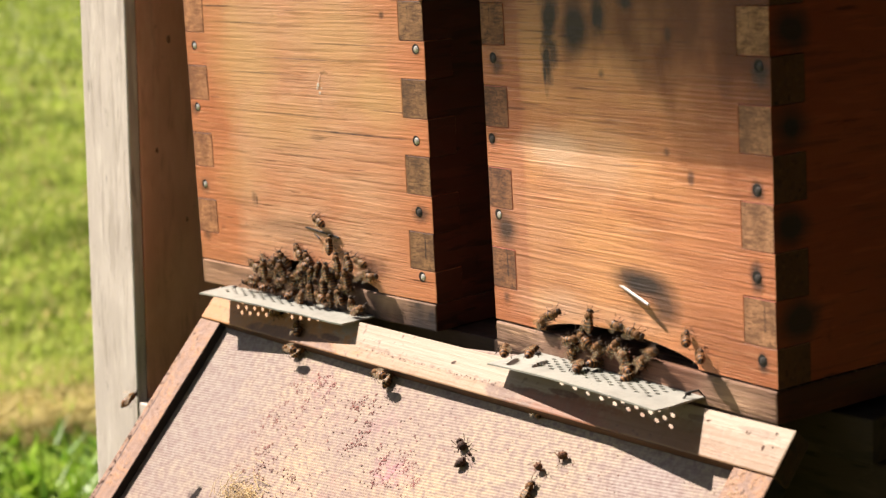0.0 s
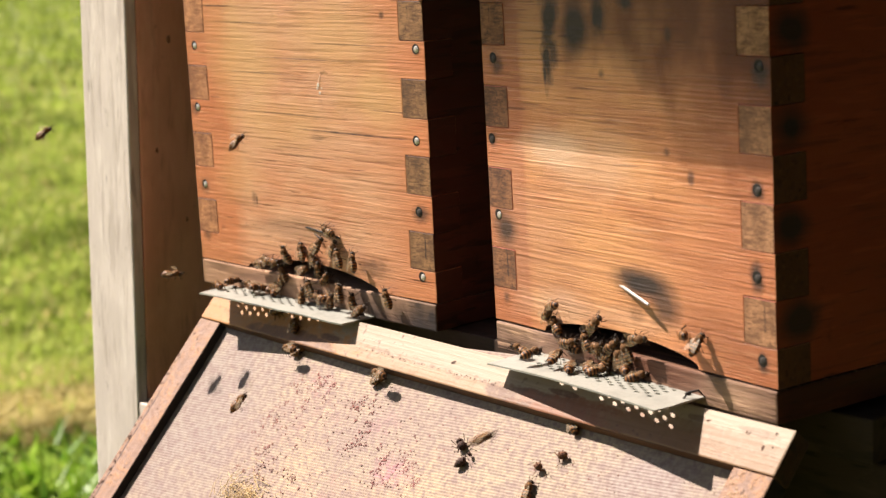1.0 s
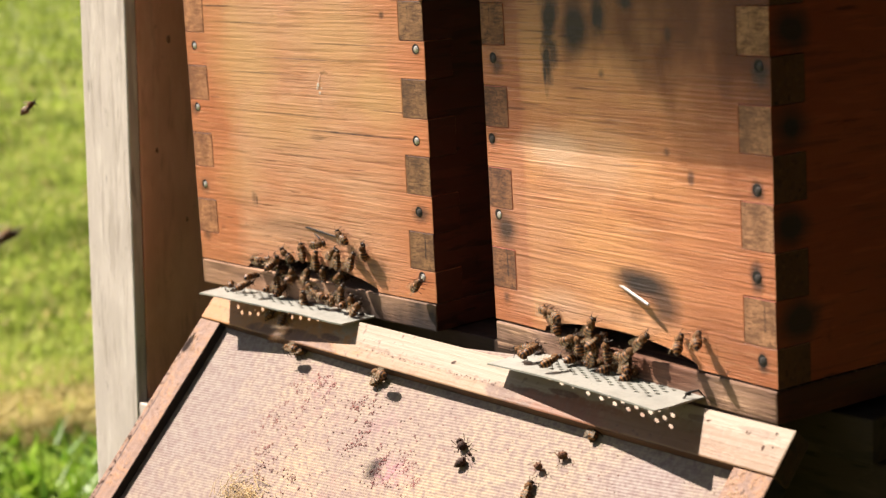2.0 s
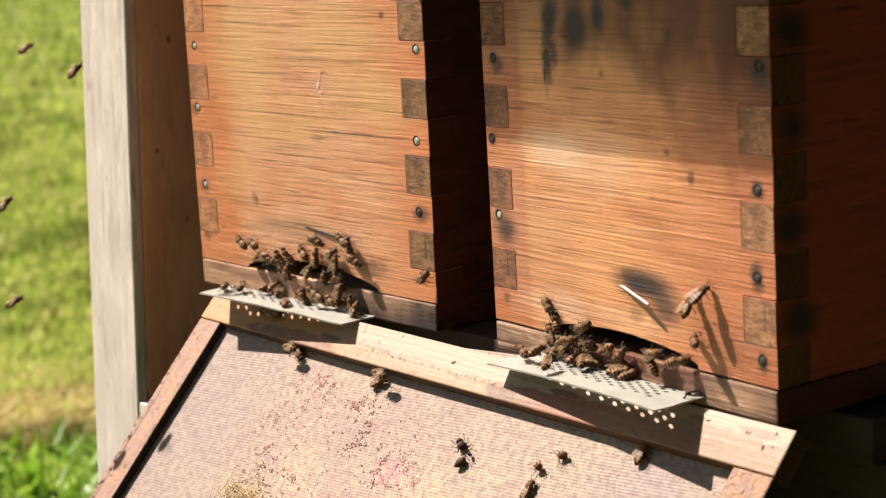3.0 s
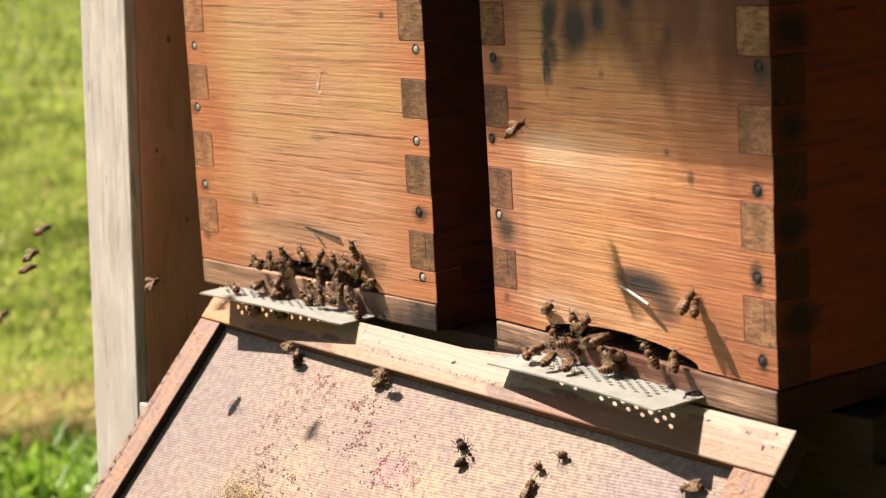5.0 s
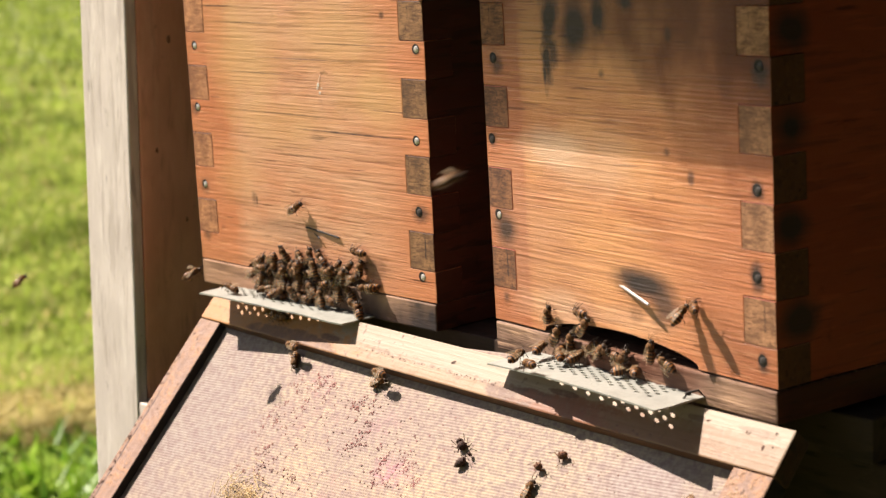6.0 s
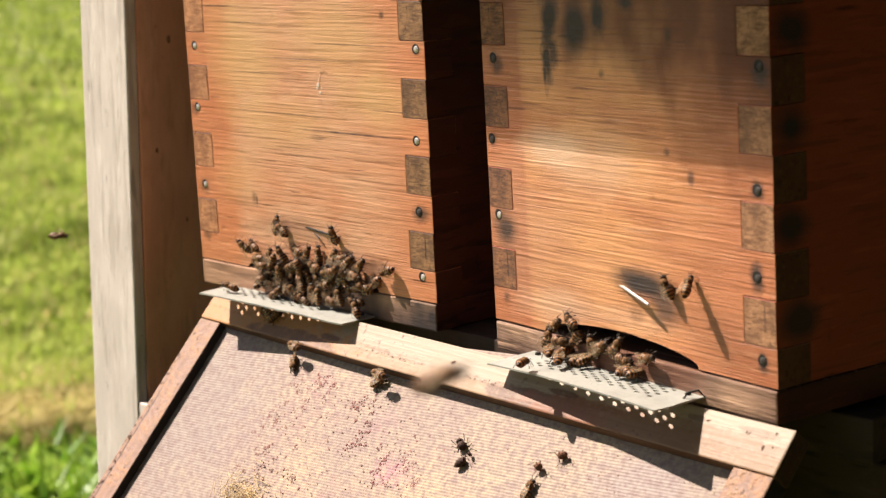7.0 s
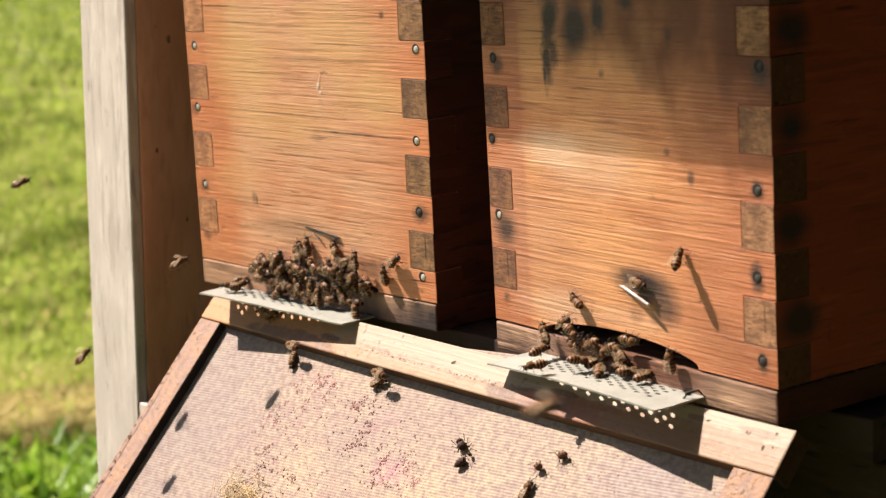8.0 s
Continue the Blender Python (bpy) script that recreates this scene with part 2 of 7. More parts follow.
def rail_material():
    """Bleached pine, tan along its lower edge behind a crusted line, with two smears of brown propolis."""
    m = Nodes("smeared_pine")
    fine = m.noise(m.scaled(6, 260, 260), 1.0, 5.0, 0.6, 0.3)
    col = m.mix(m.ramp(fine, (0.36, 0.45), (0.52, 0.0)), (0.245, 0.180, 0.120), (0.19, 0.120, 0.070))
    wob = m.noise(m.scaled(70, 120, 60), 1.0, 6.0, 0.65)
    grime = m.noise(m.scaled(1, 1, 1), 160.0, 5.0, 0.7)
    spread = m.noise(m.scaled(9, 9, 9), 1.0, 2.0, 0.5)
    axis = m.tree.nodes.new("ShaderNodeSeparateXYZ")
    m.put(axis.inputs[0], m.coord)
    low = m.math("MULTIPLY", m.math("ADD", m.math("MULTIPLY", axis.outputs["Y"], -52.0), m.math("ADD", m.math("MULTIPLY", wob, 0.5), m.math("ADD", m.math("MULTIPLY", spread, 0.3), 0.4))), 0.4)
    col = m.mix(m.ramp(low, (0.62, 0.0), (0.66, 0.75), (0.85, 0.95)), col, (0.235, 0.135, 0.066))
    col = m.mix(m.math("MULTIPLY", m.ramp(low, (0.62, 0.0), (0.66, 1.0)), m.ramp(grime, (0.50, 0.0), (0.66, 0.7))), col, (0.20, 0.095, 0.038))
    crust = m.math("MULTIPLY", m.ramp(low, (0.605, 0.0), (0.63, 1.0), (0.65, 1.0), (0.68, 0.1)), m.ramp(m.noise(m.scaled(0.6, 1, 1), 330.0, 6.0, 0.75), (0.45, 0.0), (0.58, 0.85)))
    col = m.mix(crust, col, (0.12, 0.056, 0.026))
    # first smear is propolis, its tint warmed to paint the left plate's golden shade
    for u, v, ru, rv, tint, power in ((0.048, -0.017, 0.120, 0.0260, (0.30, 0.125, 0.030), 0.95), (0.105, -0.021, 0.05, 0.0065, (0.10, 0.040, 0.016), 0.9), (0.140, -0.0145, 0.012, 0.0025, (0.09, 0.035, 0.016), 0.9),
                                      (0.335, -0.020, 0.050, 0.0075, (0.10, 0.042, 0.020), 0.95), (0.385, -0.021, 0.075, 0.0125, (0.17, 0.058, 0.022), 0.95), (0.345, -0.011, 0.012, 0.002, (0.09, 0.036, 0.018), 0.9), (0.450, -0.018, 0.080, 0.0120, (0.165, 0.088, 0.040), 0.75), (0.474, -0.0055, 0.014, 0.0022, (0.13, 0.066, 0.032), 0.6), (0.436, -0.0060, 0.007, 0.0020, (0.12, 0.060, 0.030), 0.7)):
        n = m.add("Mapping", Location=(-u / ru, -v / rv, 0), Scale=(1 / ru, 1 / rv, 0))
        m.put(n.inputs["Vector"], m.coord)
        far = m.tree.nodes.new("ShaderNodeVectorMath")
        far.operation = "LENGTH"
        m.put(far.inputs[0], n.outputs["Vector"])
        edge = m.math("ADD", far.outputs["Value"], m.math("MULTIPLY", m.math("SUBTRACT", wob, 0.5), 1.3))
        col = m.mix(m.math("MULTIPLY", m.ramp(edge, (0.80, power), (0.98, 0.0)), m.ramp(grime, (0.34, 0.55), (0.52, 1.0))), col, tint)
    scab = m.math("MULTIPLY", m.ramp(m.noise(m.scaled(1, 1, 1), 260.0, 4.0, 0.6), (0.60, 0.0), (0.66, 0.8)), m.ramp(spread, (0.46, 0.0), (0.6, 1.0)))
    col = m.mix(scab, col, (0.07, 0.025, 0.012))
    m.bump(m.math("ADD", fine, m.math("MULTIPLY", wob, 0.8)), 0.4, 0.0012)
    return m.set(Base_Color=col, Roughness=0.6)


M["smeared_pine"] = rail_material()


def stile_material():
    """Pinkish worn pine crusted with orange and brown propolis, with one dark crack along its length."""
    m = Nodes("crusted_pine")
    fine = m.noise(m.scaled(170, 9, 170), 1.0, 5.0, 0.65)
    lumps = m.noise(m.scaled(1, 1, 1), 230.0, 5.0, 0.7)
    broad = m.noise(m.scaled(1, 1, 1), 55.0, 4.0, 0.6)
    col = m.mix(m.ramp(fine, (0.38, 0.6), (0.55, 0.0)), (0.185, 0.100, 0.066), (0.11, 0.050, 0.028))
    col = m.mix(m.math("MULTIPLY", m.ramp(lumps, (0.44, 0.0), (0.56, 1.0)), m.ramp(broad, (0.40, 0.1), (0.58, 0.9))), col, (0.27, 0.125, 0.048))
    col = m.mix(m.ramp(lumps, (0.58, 0.0), (0.65, 0.9)), col, (0.10, 0.036, 0.014))
    axis = m.tree.nodes.new("ShaderNodeSeparateXYZ")
    m.put(axis.inputs[0], m.coord)
    off = m.math("ABSOLUTE", m.math("ADD", m.math("SUBTRACT", axis.outputs["X"], 0.0056), m.math("MULTIPLY", m.math("SUBTRACT", broad, 0.5), 0.006)))
    crack = m.math("MULTIPLY", m.ramp(m.math("MULTIPLY", off, 1000.0), (0.45, 1.0), (0.95, 0.0)), m.ramp(lumps, (0.36, 0.0), (0.42, 1.0)))
    crack = m.math("MULTIPLY", crack, m.ramp(m.math("MULTIPLY", axis.outputs["Y"], -1.0), (0.06, 0.0), (0.09, 1.0)))
    col = m.mix(crack, col, (0.04, 0.014, 0.007))
    m.bump(m.math("ADD", lumps, m.math("MULTIPLY", fine, 0.4)), 0.6, 0.0012)
    return m.set(Base_Color=col, Roughness=0.65)


M["crusted_pine"] = stile_material()
# dark brown for painted shade on under and end faces, also propolis crumbs
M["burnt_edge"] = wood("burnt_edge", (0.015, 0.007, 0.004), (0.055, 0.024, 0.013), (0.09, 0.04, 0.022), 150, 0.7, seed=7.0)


def metal(name, colour, rough, dirt=0.3):
    m = Nodes(name)
    a = m.noise(m.scaled(300, 300, 300), 1.0, 5.0, 0.6)
    b = m.noise(m.scaled(40, 40, 40), 1.0, 4.0, 0.6)
    col = m.mix(m.ramp(b, (0.5, 0.0), (0.75, dirt)), colour, tuple(c * 0.45 for c in colour))
    m.bump(a, 0.15, 0.0003)
    return m.set(Base_Color=col, Metallic=0.5, Roughness=m.ramp(a, (0.3, rough - 0.08), (0.7, rough + 0.12)))


M["zinc"] = metal("zinc", (0.30, 0.298, 0.265), 0.6, 0.5)
M["nail_steel"] = metal("nail_steel", (0.52, 0.48, 0.44), 0.3)
M["rusty_steel"] = metal("rusty_steel", (0.040, 0.033, 0.029), 0.65)


def part(name, bm, material, parent, label=""):
    """Links a bmesh as one mesh object under a thing or a part."""
    me = bpy.data.meshes.new(name)
    bm.to_mesh(me)
    bm.free()
    return hang(name, me, material, parent, label)


def hang(name, me, material, parent, label=""):
    ob = new(name, me)
    if material and not me.materials:
        me.materials.append(material)
    ob.parent = parent
    if label:
        ob["label"] = label
    return ob


def thing(name, label, category, m=None, group="", kind=""):
    ob = tagged(new(name), label, category, group, kind)
    ob.empty_display_size = 0.02
    if m is not None:
        ob.matrix_basis = m
    return ob


def box(bm, x0, y0, z0, x1, y1, z1, bevel=0.0):
    made = bmesh.ops.create_cube(bm, size=1.0)["verts"]
    for v in made:
        v.co = Vector(((x0 + x1) / 2 + v.co.x * (x1 - x0), (y0 + y1) / 2 + v.co.y * (y1 - y0), (z0 + z1) / 2 + v.co.z * (z1 - z0)))
    if bevel:
        edges = {e for v in made for e in v.link_edges}
        bmesh.ops.bevel(bm, geom=list(edges), offset=bevel, segments=2, profile=0.5, affect="EDGES")
    return bm


def board(x0, y0, z0, x1, y1, z1, bevel=0.001):
    return box(bmesh.new(), x0, y0, z0, x1, y1, z1, bevel)


def slab(outline, axis, a, b, bevel=0.0006):
    """A board cut to an outline of (p, q) points, from a to b along the third axis ('y': p, q are x, z; 'x': p, q are y, z)."""
    bm = bmesh.new()
    put = (lambda p, q, r: (p, r, q)) if axis == "y" else (lambda p, q, r: (r, p, q))
    front = [bm.verts.new(put(p, q, a)) for p, q in outline]
    face = bm.faces.new(front)
    made = bmesh.ops.extrude_face_region(bm, geom=[face])
    for v in made["geom"]:
        if isinstance(v, bmesh.types.BMVert):
            v.co[1 if axis == "y" else 0] = b
    bmesh.ops.recalc_face_normals(bm, faces=bm.faces)
    if bevel:
        rim = [e for e in bm.edges if len(e.link_faces) == 2 and e.calc_face_angle() > 0.6]
        bmesh.ops.bevel(bm, geom=rim, offset=bevel, segments=1, affect="EDGES")
    return bm


# ---------------------------------------------------------------- ground and lawn
def blob_sheet(size, n, lift):
    bm = bmesh.new()
    bmesh.ops.create_grid(bm, x_segments=n, y_segments=n, size=size)
    for v in bm.verts:
        v.co.z = lift * noise.noise(v.co * 0.8)
    return bm


def lawn_material():
    m = Nodes("lawn_soil")
    a = m.noise(m.scaled(1, 1, 1), 3.0, 5.0, 0.6)
    b = m.noise(m.scaled(1, 1, 1), 40.0, 5.0, 0.7)
    col = m.mix(m.ramp(a, (0.40, 0.0), (0.62, 1.0)), (0.11, 0.135, 0.012), (0.145, 0.14, 0.03))
    col = m.mix(m.ramp(b, (0.45, 0.0), (0.7, 0.8)), col, (0.06, 0.09, 0.008))
    m.bump(b, 0.6, 0.02)
    return m.set(Base_Color=col, Roughness=0.9)


def leaf_material(name, a, b, gloss=0.8):
    """Blade colour that differs from blade to blade, partly shining through."""
    m = Nodes(name)
    r = m.tree.nodes.new("ShaderNodeNewGeometry").outputs["Random Per Island"]
    col = m.mix(r, a, b)
    n = m.noise(m.scaled(1, 1, 1), 2.2, 3.0, 0.6)
    col = m.mix(m.ramp(n, (0.44, 0.0), (0.57, 0.85)), col, tuple(c * 0.5 for c in a))
    pale = m.noise(m.scaled(1, 1, 1), 5.0, 3.0, 0.6)
    col = m.mix(m.ramp(pale, (0.58, 0.0), (0.68, 0.6)), col, tuple(min(0.6, c * 1.3 + 0.03) for c in b))
    m.set(Base_Color=col, Roughness=gloss)
    m.bsdf.inputs["Specular IOR Level"].default_value = 0.2
    glow = m.tree.nodes.new("ShaderNodeBsdfTranslucent")
    m.put(glow.inputs["Color"], col)
    both = m.tree.nodes.new("ShaderNodeMixShader")
    both.inputs[0].default_value = 0.42
    m.tree.links.new(m.bsdf.outputs[0], both.inputs[1])
    m.tree.links.new(glow.outputs[0], both.inputs[2])
    m.tree.links.new(both.outputs[0], m.tree.nodes["Material Output"].inputs["Surface"])
    return m.mat


ground = tagged(new("ground", bpy.data.meshes.new("ground")), "short mown lawn soil with thin patches", "ground", kind="structure")
bm = blob_sheet(60, 60, 0.02)
bm.to_mesh(ground.data)
bm.free()
ground.data.materials.append(lawn_material())


def lawn(name, label, count, spread, height, width, material, seed, droop=0.5):
    """Many bent blades in one mesh over a wedge of ground; spread gives (side, ahead) for each blade."""
    rng = np.random.default_rng(seed)
    verts, faces = [], []
    for i in range(count):
        x, y = spread(rng)
        h = height * rng.uniform(0.5, 1.35)
        w = width * rng.uniform(0.6, 1.3)
        a = rng.uniform(0, 2 * math.pi)
        lean = h * droop * rng.uniform(0.2, 1.3)
        dx, dy = math.cos(a), math.sin(a)
        px_, py_ = -dy * w / 2, dx * w / 2
        k = len(verts)
        verts += [(x - px_, y - py_, 0), (x + px_, y + py_, 0),
                  (x + dx * lean * 0.3 + px_, y + dy * lean * 0.3 + py_, h * 0.6), (x + dx * lean * 0.3 - px_, y + dy * lean * 0.3 - py_, h * 0.6),
                  (x + dx * lean, y + dy * lean, h)]
        faces += [(k, k + 1, k + 2, k + 3), (k + 3, k + 2, k + 4)]
    me = bpy.data.meshes.new(name)
    me.from_pydata(verts, [], faces)
    me.materials.append(material)
    return tagged(new(name, me), label, "grass", kind="stuff")


def wedge(near, far, left=-0.1, right=0.42, power=1.0):
    """Ground between two distances from (0.99, -0.67), fanned around the way to the lawn beyond the post."""
    def pick(rng):
        r = near + (far - near) * rng.uniform() ** power
        s = math.radians(147.5) + rng.uniform(left, right)
        return 0.9863 + r * math.cos(s), -0.67 + r * math.sin(s)
    return pick


M["blade"] = leaf_material("blade", (0.29, 0.39, 0.050), (0.42, 0.46, 0.12))
M["blade_dry"] = leaf_material("blade_dry", (0.40, 0.33, 0.10), (0.55, 0.46, 0.20))
M["blade_near"] = leaf_material("blade_near", (0.10, 0.22, 0.012), (0.32, 0.44, 0.06), 0.4)
lawn("grass", "sunlit short green lawn grass", 60000, wedge(3.7, 9.0, -0.12, 0.35, 1.3), 0.045, 0.006, M["blade"], 1)
lawn("grass", "sunlit short green lawn grass", 30000, wedge(8.0, 26.0, -0.12, 0.3), 0.06, 0.02, M["blade"], 2)


def tuft_field(near, far):
    """A patch of ground between two distances from (0.99, -0.67) that thins out towards its edges."""
    def pick(rng):
        r = rng.uniform(near, far) + rng.normal(0, 0.07)
        s = math.radians(147.5) + rng.normal(0.10, 0.17)
        return 0.9863 + r * math.cos(s), -0.67 + r * math.sin(s)
    return pick


lawn("dry_grass", "straw-coloured dry grass in the lawn", 22000, tuft_field(3.34, 3.88), 0.035, 0.007, M["blade_dry"], 3, 1.8)
lawn("dry_grass", "straw-coloured dry grass in the lawn", 5000, wedge(4.2, 12.0, -0.02, 0.3), 0.05, 0.008, M["blade_dry"], 5, 1.6)


def around(rng):
    """A broad ring of lawn round the stand, outside the added wall and ceiling."""
    r, s = 0.7 + 7.5 * rng.uniform() ** 0.6, math.radians(95) + rng.uniform() * math.radians(220)
    return -0.3 + r * math.cos(s), 0.2 + r * math.sin(s)


lawn("grass", "short green lawn grass round the hive stand", 90000, around, 0.05, 0.009, M["blade"], 9)
lawn("clover_patch", "broad bright green leaves beside the hive stand", 1700, tuft_field(2.75, 3.24), 0.055, 0.034, M["blade_near"], 4, 1.1)
lawn("grass_clump", "taller lush green grass beside the hive stand", 700, tuft_field(2.75, 3.24), 0.09, 0.010, M["blade_near"], 6, 0.9)
# near black, for shade painted on faces and round nails, and for dark iron
M["pitch"] = wood("pitch", (0.006, 0.005, 0.004), (0.014, 0.011, 0.009), (0.02, 0.016, 0.013), 100, 0.7)

# unseen dark boarded wall behind the view's right shoulder, added to block skylight
sky_wall = tagged(new("wall_shed"), "dark boarded wall added out of view to block skylight", "wall", kind="structure")
for i in range(32):
    y = -1.6 + i * 0.16
    part("plank", board(1.50 + 0.006 * (i % 2), y, 0.0, 1.525 + 0.006 * (i % 2), y + 0.158, 3.6, 0.002), M["dark_timber"], sky_wall)

# unseen ceiling, added overhead to cut the sky's fill light
roof = tagged(new("ceiling_shed", bpy.data.meshes.new("ceiling_shed")), "dark boarded ceiling added out of view to block skylight", "roof", kind="structure")
bm = bmesh.new()
for i in range(13):
    box(bm, -0.32 + i * 0.15, -1.6, 2.30, -0.172 + i * 0.15, 3.5, 2.33, 0.002)
bm.to_mesh(roof.data)
bm.free()
roof.data.materials.append(M["dark_timber"])

# ---------------------------------------------------------------- nucleus hives
PITCH, THICK, ROW = 0.022, 0.021, 0.7870
LEFT = Matrix.Translation((0.0, 0.0, ROW))
RIGHT = Matrix.Translation((0.2866, -0.0046, 0.7872)) @ Euler((0, radians(-0.9312), radians(-8.0138))).to_matrix().to_4x4()
BASE, TOP, DEEP = -0.0187, 0.2253, 0.47


def finger_rows():
    """Rows at which the side boards' fingers show on the front, from the bottom up."""
    return [(k * PITCH, (k + 1) * PITCH) for k in range(0, 10, 2)]


def front_outline(w, arch):
    """Front board: notched at both edges for the side fingers, with the entrance cut out of its lower edge."""
    gap = 0.0002
    left, right = [], []
    for a, b in finger_rows():
        left += [(0, a - gap), (THICK + gap, a - gap), (THICK + gap, b + gap), (0, b + gap)]
        right += [(w, a - gap), (w - THICK - gap, a - gap), (w - THICK - gap, b + gap), (w, b + gap)]
    x0, x1, rise, flat = arch
    hole = []
    for i in range(0, 19):
        s = 0.5 - 0.5 * math.cos(math.pi * i / 18)
        bend = min(1.0, math.sin(math.pi * (0.012 + 0.976 * s)) ** flat)
        hole.append((x1 + (x0 - x1) * s, BASE + (rise * bend if 0 < i < 18 else 0)))
    return [(0, BASE)] + left + [(0, TOP), (w, TOP)] + right[::-1] + [(w, BASE)] + hole


def side_outline():
    pts = [(THICK, BASE)]
    for a, b in finger_rows():
        pts += [(THICK, a), (-0.0001, a), (-0.0001, b), (THICK, b)]
    return pts + [(THICK, TOP), (DEEP, TOP), (DEEP, BASE)]


def disc(x, z, r, proud, squash=1.0):
    bm = bmesh.new()
    bmesh.ops.create_cone(bm, cap_ends=True, segments=16, radius1=r, radius2=r * 0.92, depth=0.001)
    bmesh.ops.rotate(bm, verts=bm.verts, matrix=Matrix.Rotation(radians(90), 3, "X"))
    bmesh.ops.scale(bm, verts=bm.verts, vec=(squash, 1, 1))
    bmesh.ops.translate(bm, verts=bm.verts, vec=(x, 0.0005 - proud, z))
    return bm


def nail(hive, x, z, r, material):
    """A nail head on an offset dark disc that paints its recess shadow."""
    rng = random.Random(round(x * 1e5) + round(z * 1e5))
    rim = part("nail_hole", disc(x - r * 0.26, z + r * 0.04, r * 1.14, 0.00012), M["pitch"], hive, "dark disc painting the recess shadow beside a nail head")
    head = bmesh.new()
    bmesh.ops.create_uvsphere(head, u_segments=14, v_segments=8, radius=r * 0.76)
    bmesh.ops.scale(head, verts=head.verts, vec=(1, 0.30, 1))
    bmesh.ops.translate(head, verts=head.verts, vec=(x, 0.0001, z))
    for f in head.faces:
        f.smooth = True
    bmesh.ops.rotate(head, verts=head.verts, cent=(x, 0, z), matrix=Euler((rng.uniform(-0.12, 0.02), 0, rng.uniform(-0.12, 0.12))).to_matrix())
    part("nail_head", head, M[material], rim, "round steel nail head")


def face_material(ob, material, test):
    """Gives the faces that pass the test a second material."""
    ob.data.materials.append(material)
    for p in ob.data.polygons:
        if test(p):
            p.material_index = len(ob.data.materials) - 1


def nucleus_hive(m, w, arch, front_mat, side_mat, ends_mat, floor_mat, label, nails):
    hive = thing("nucleus_hive", label, "beehive", m, "nucleus hives side by side")
    face = part("front_board", slab(front_outline(w, arch), "y", 0, THICK, 0.00025), M[front_mat], hive, "orange-brown oiled pine front with an arched entrance")
    # front board's end faces get a copy darkened as if in shade
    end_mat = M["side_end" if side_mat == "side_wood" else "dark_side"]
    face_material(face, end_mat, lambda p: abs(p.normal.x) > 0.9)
    # downward faces and entrance arch darkened, their shade painted as colour
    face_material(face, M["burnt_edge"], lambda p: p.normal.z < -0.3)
    ends = slab(side_outline(), "x", 0.0003, THICK, 0.0002)
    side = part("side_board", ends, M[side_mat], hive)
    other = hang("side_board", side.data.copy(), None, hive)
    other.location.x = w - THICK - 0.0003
    for ob, mat in zip((side, other), ends_mat):
        face_material(ob, M[mat], lambda p: p.normal.y < -0.9 and p.center.y < 0.001)
    part("back_board", board(THICK, DEEP - THICK, BASE, w - THICK, DEEP - 0.002, TOP), M["side_wood"], hive)
    floor = part("floor_board", board(0.0005, -0.0005, -0.0355, w - 0.0005, DEEP, BASE - (0.0010 if side_mat == "side_wood" else 0.0005)), M[floor_mat], hive, "worn wooden hive floor edge")
    # floor ends also take the wood with shade painted in
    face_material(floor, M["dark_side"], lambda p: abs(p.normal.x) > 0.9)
    for x, z, kind in nails:
        nail(hive, x, z, 0.0028, kind)
    return hive


STEEL, RUST = "nail_steel", "rusty_steel"
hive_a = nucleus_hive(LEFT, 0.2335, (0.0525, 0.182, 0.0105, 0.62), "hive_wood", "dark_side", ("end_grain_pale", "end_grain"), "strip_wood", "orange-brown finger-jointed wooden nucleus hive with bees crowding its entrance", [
    (0.0098, 0.123, STEEL), (0.0085, 0.0827, STEEL), (0.0103, 0.0319, STEEL), (0.2268, 0.1272, STEEL),
    (0.2234, 0.0751, STEEL), (0.2227, 0.0339, RUST), (0.2227, -0.0042, STEEL)])
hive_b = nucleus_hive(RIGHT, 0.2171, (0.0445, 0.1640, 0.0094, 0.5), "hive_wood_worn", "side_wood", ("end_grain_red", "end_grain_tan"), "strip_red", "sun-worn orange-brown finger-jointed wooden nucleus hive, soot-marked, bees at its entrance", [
    (0.0107, 0.125, RUST), (0.0058, 0.0814, RUST), (0.0084, 0.0403, STEEL), (0.2104, 0.1275, RUST),
    (0.2074, 0.0718, RUST), (0.206, 0.0318, RUST), (0.2082, -0.0068, RUST)])


def rod(a, b, r, segments=8):
    bm = bmesh.new()
    a, b = Vector(a), Vector(b)
    bmesh.ops.create_cone(bm, cap_ends=True, segments=segments, radius1=r, radius2=r * 0.85, depth=(b - a).length)
    turn = (b - a).to_track_quat("Z", "Y").to_matrix().to_4x4()
    bmesh.ops.transform(bm, matrix=Matrix.Translation((a + b) / 2) @ turn, verts=bm.verts)
    return bm


part("bent_nail", rod((0.1061, 0.001, 0.015), (0.1342, -0.0042, 0.0094), 0.0008), M["nail_steel"], hive_b, "bright bent nail sticking out")
part("bent_nail", rod((0.1150, 0.0004, 0.0140), (0.1484, -0.0008, 0.0109), 0.0007), M["pitch"], hive_a, "dark bent nail flattened against the wood")
part("nail_stub", rod((0.1225, 0.0006, 0.0110), (0.1300, -0.0012, 0.0085), 0.0005), M["rusty_steel"], hive_a, "short dull nail stub")
flake = bmesh.new()
rims = [[flake.verts.new((x, y, z + lift)) for x, y, z in ((0.1061, 0.0004, 0.0146), (0.1284, 0.0004, 0.0088), (0.1335, -0.0042, 0.0092))] for lift in (0.0, -0.0004)]
for ring in (rims[0], rims[1][::-1], *[(rims[0][i], rims[1][i], rims[1][(i + 1) % 3], rims[0][(i + 1) % 3]) for i in range(3)]):
    flake.faces.new(ring)
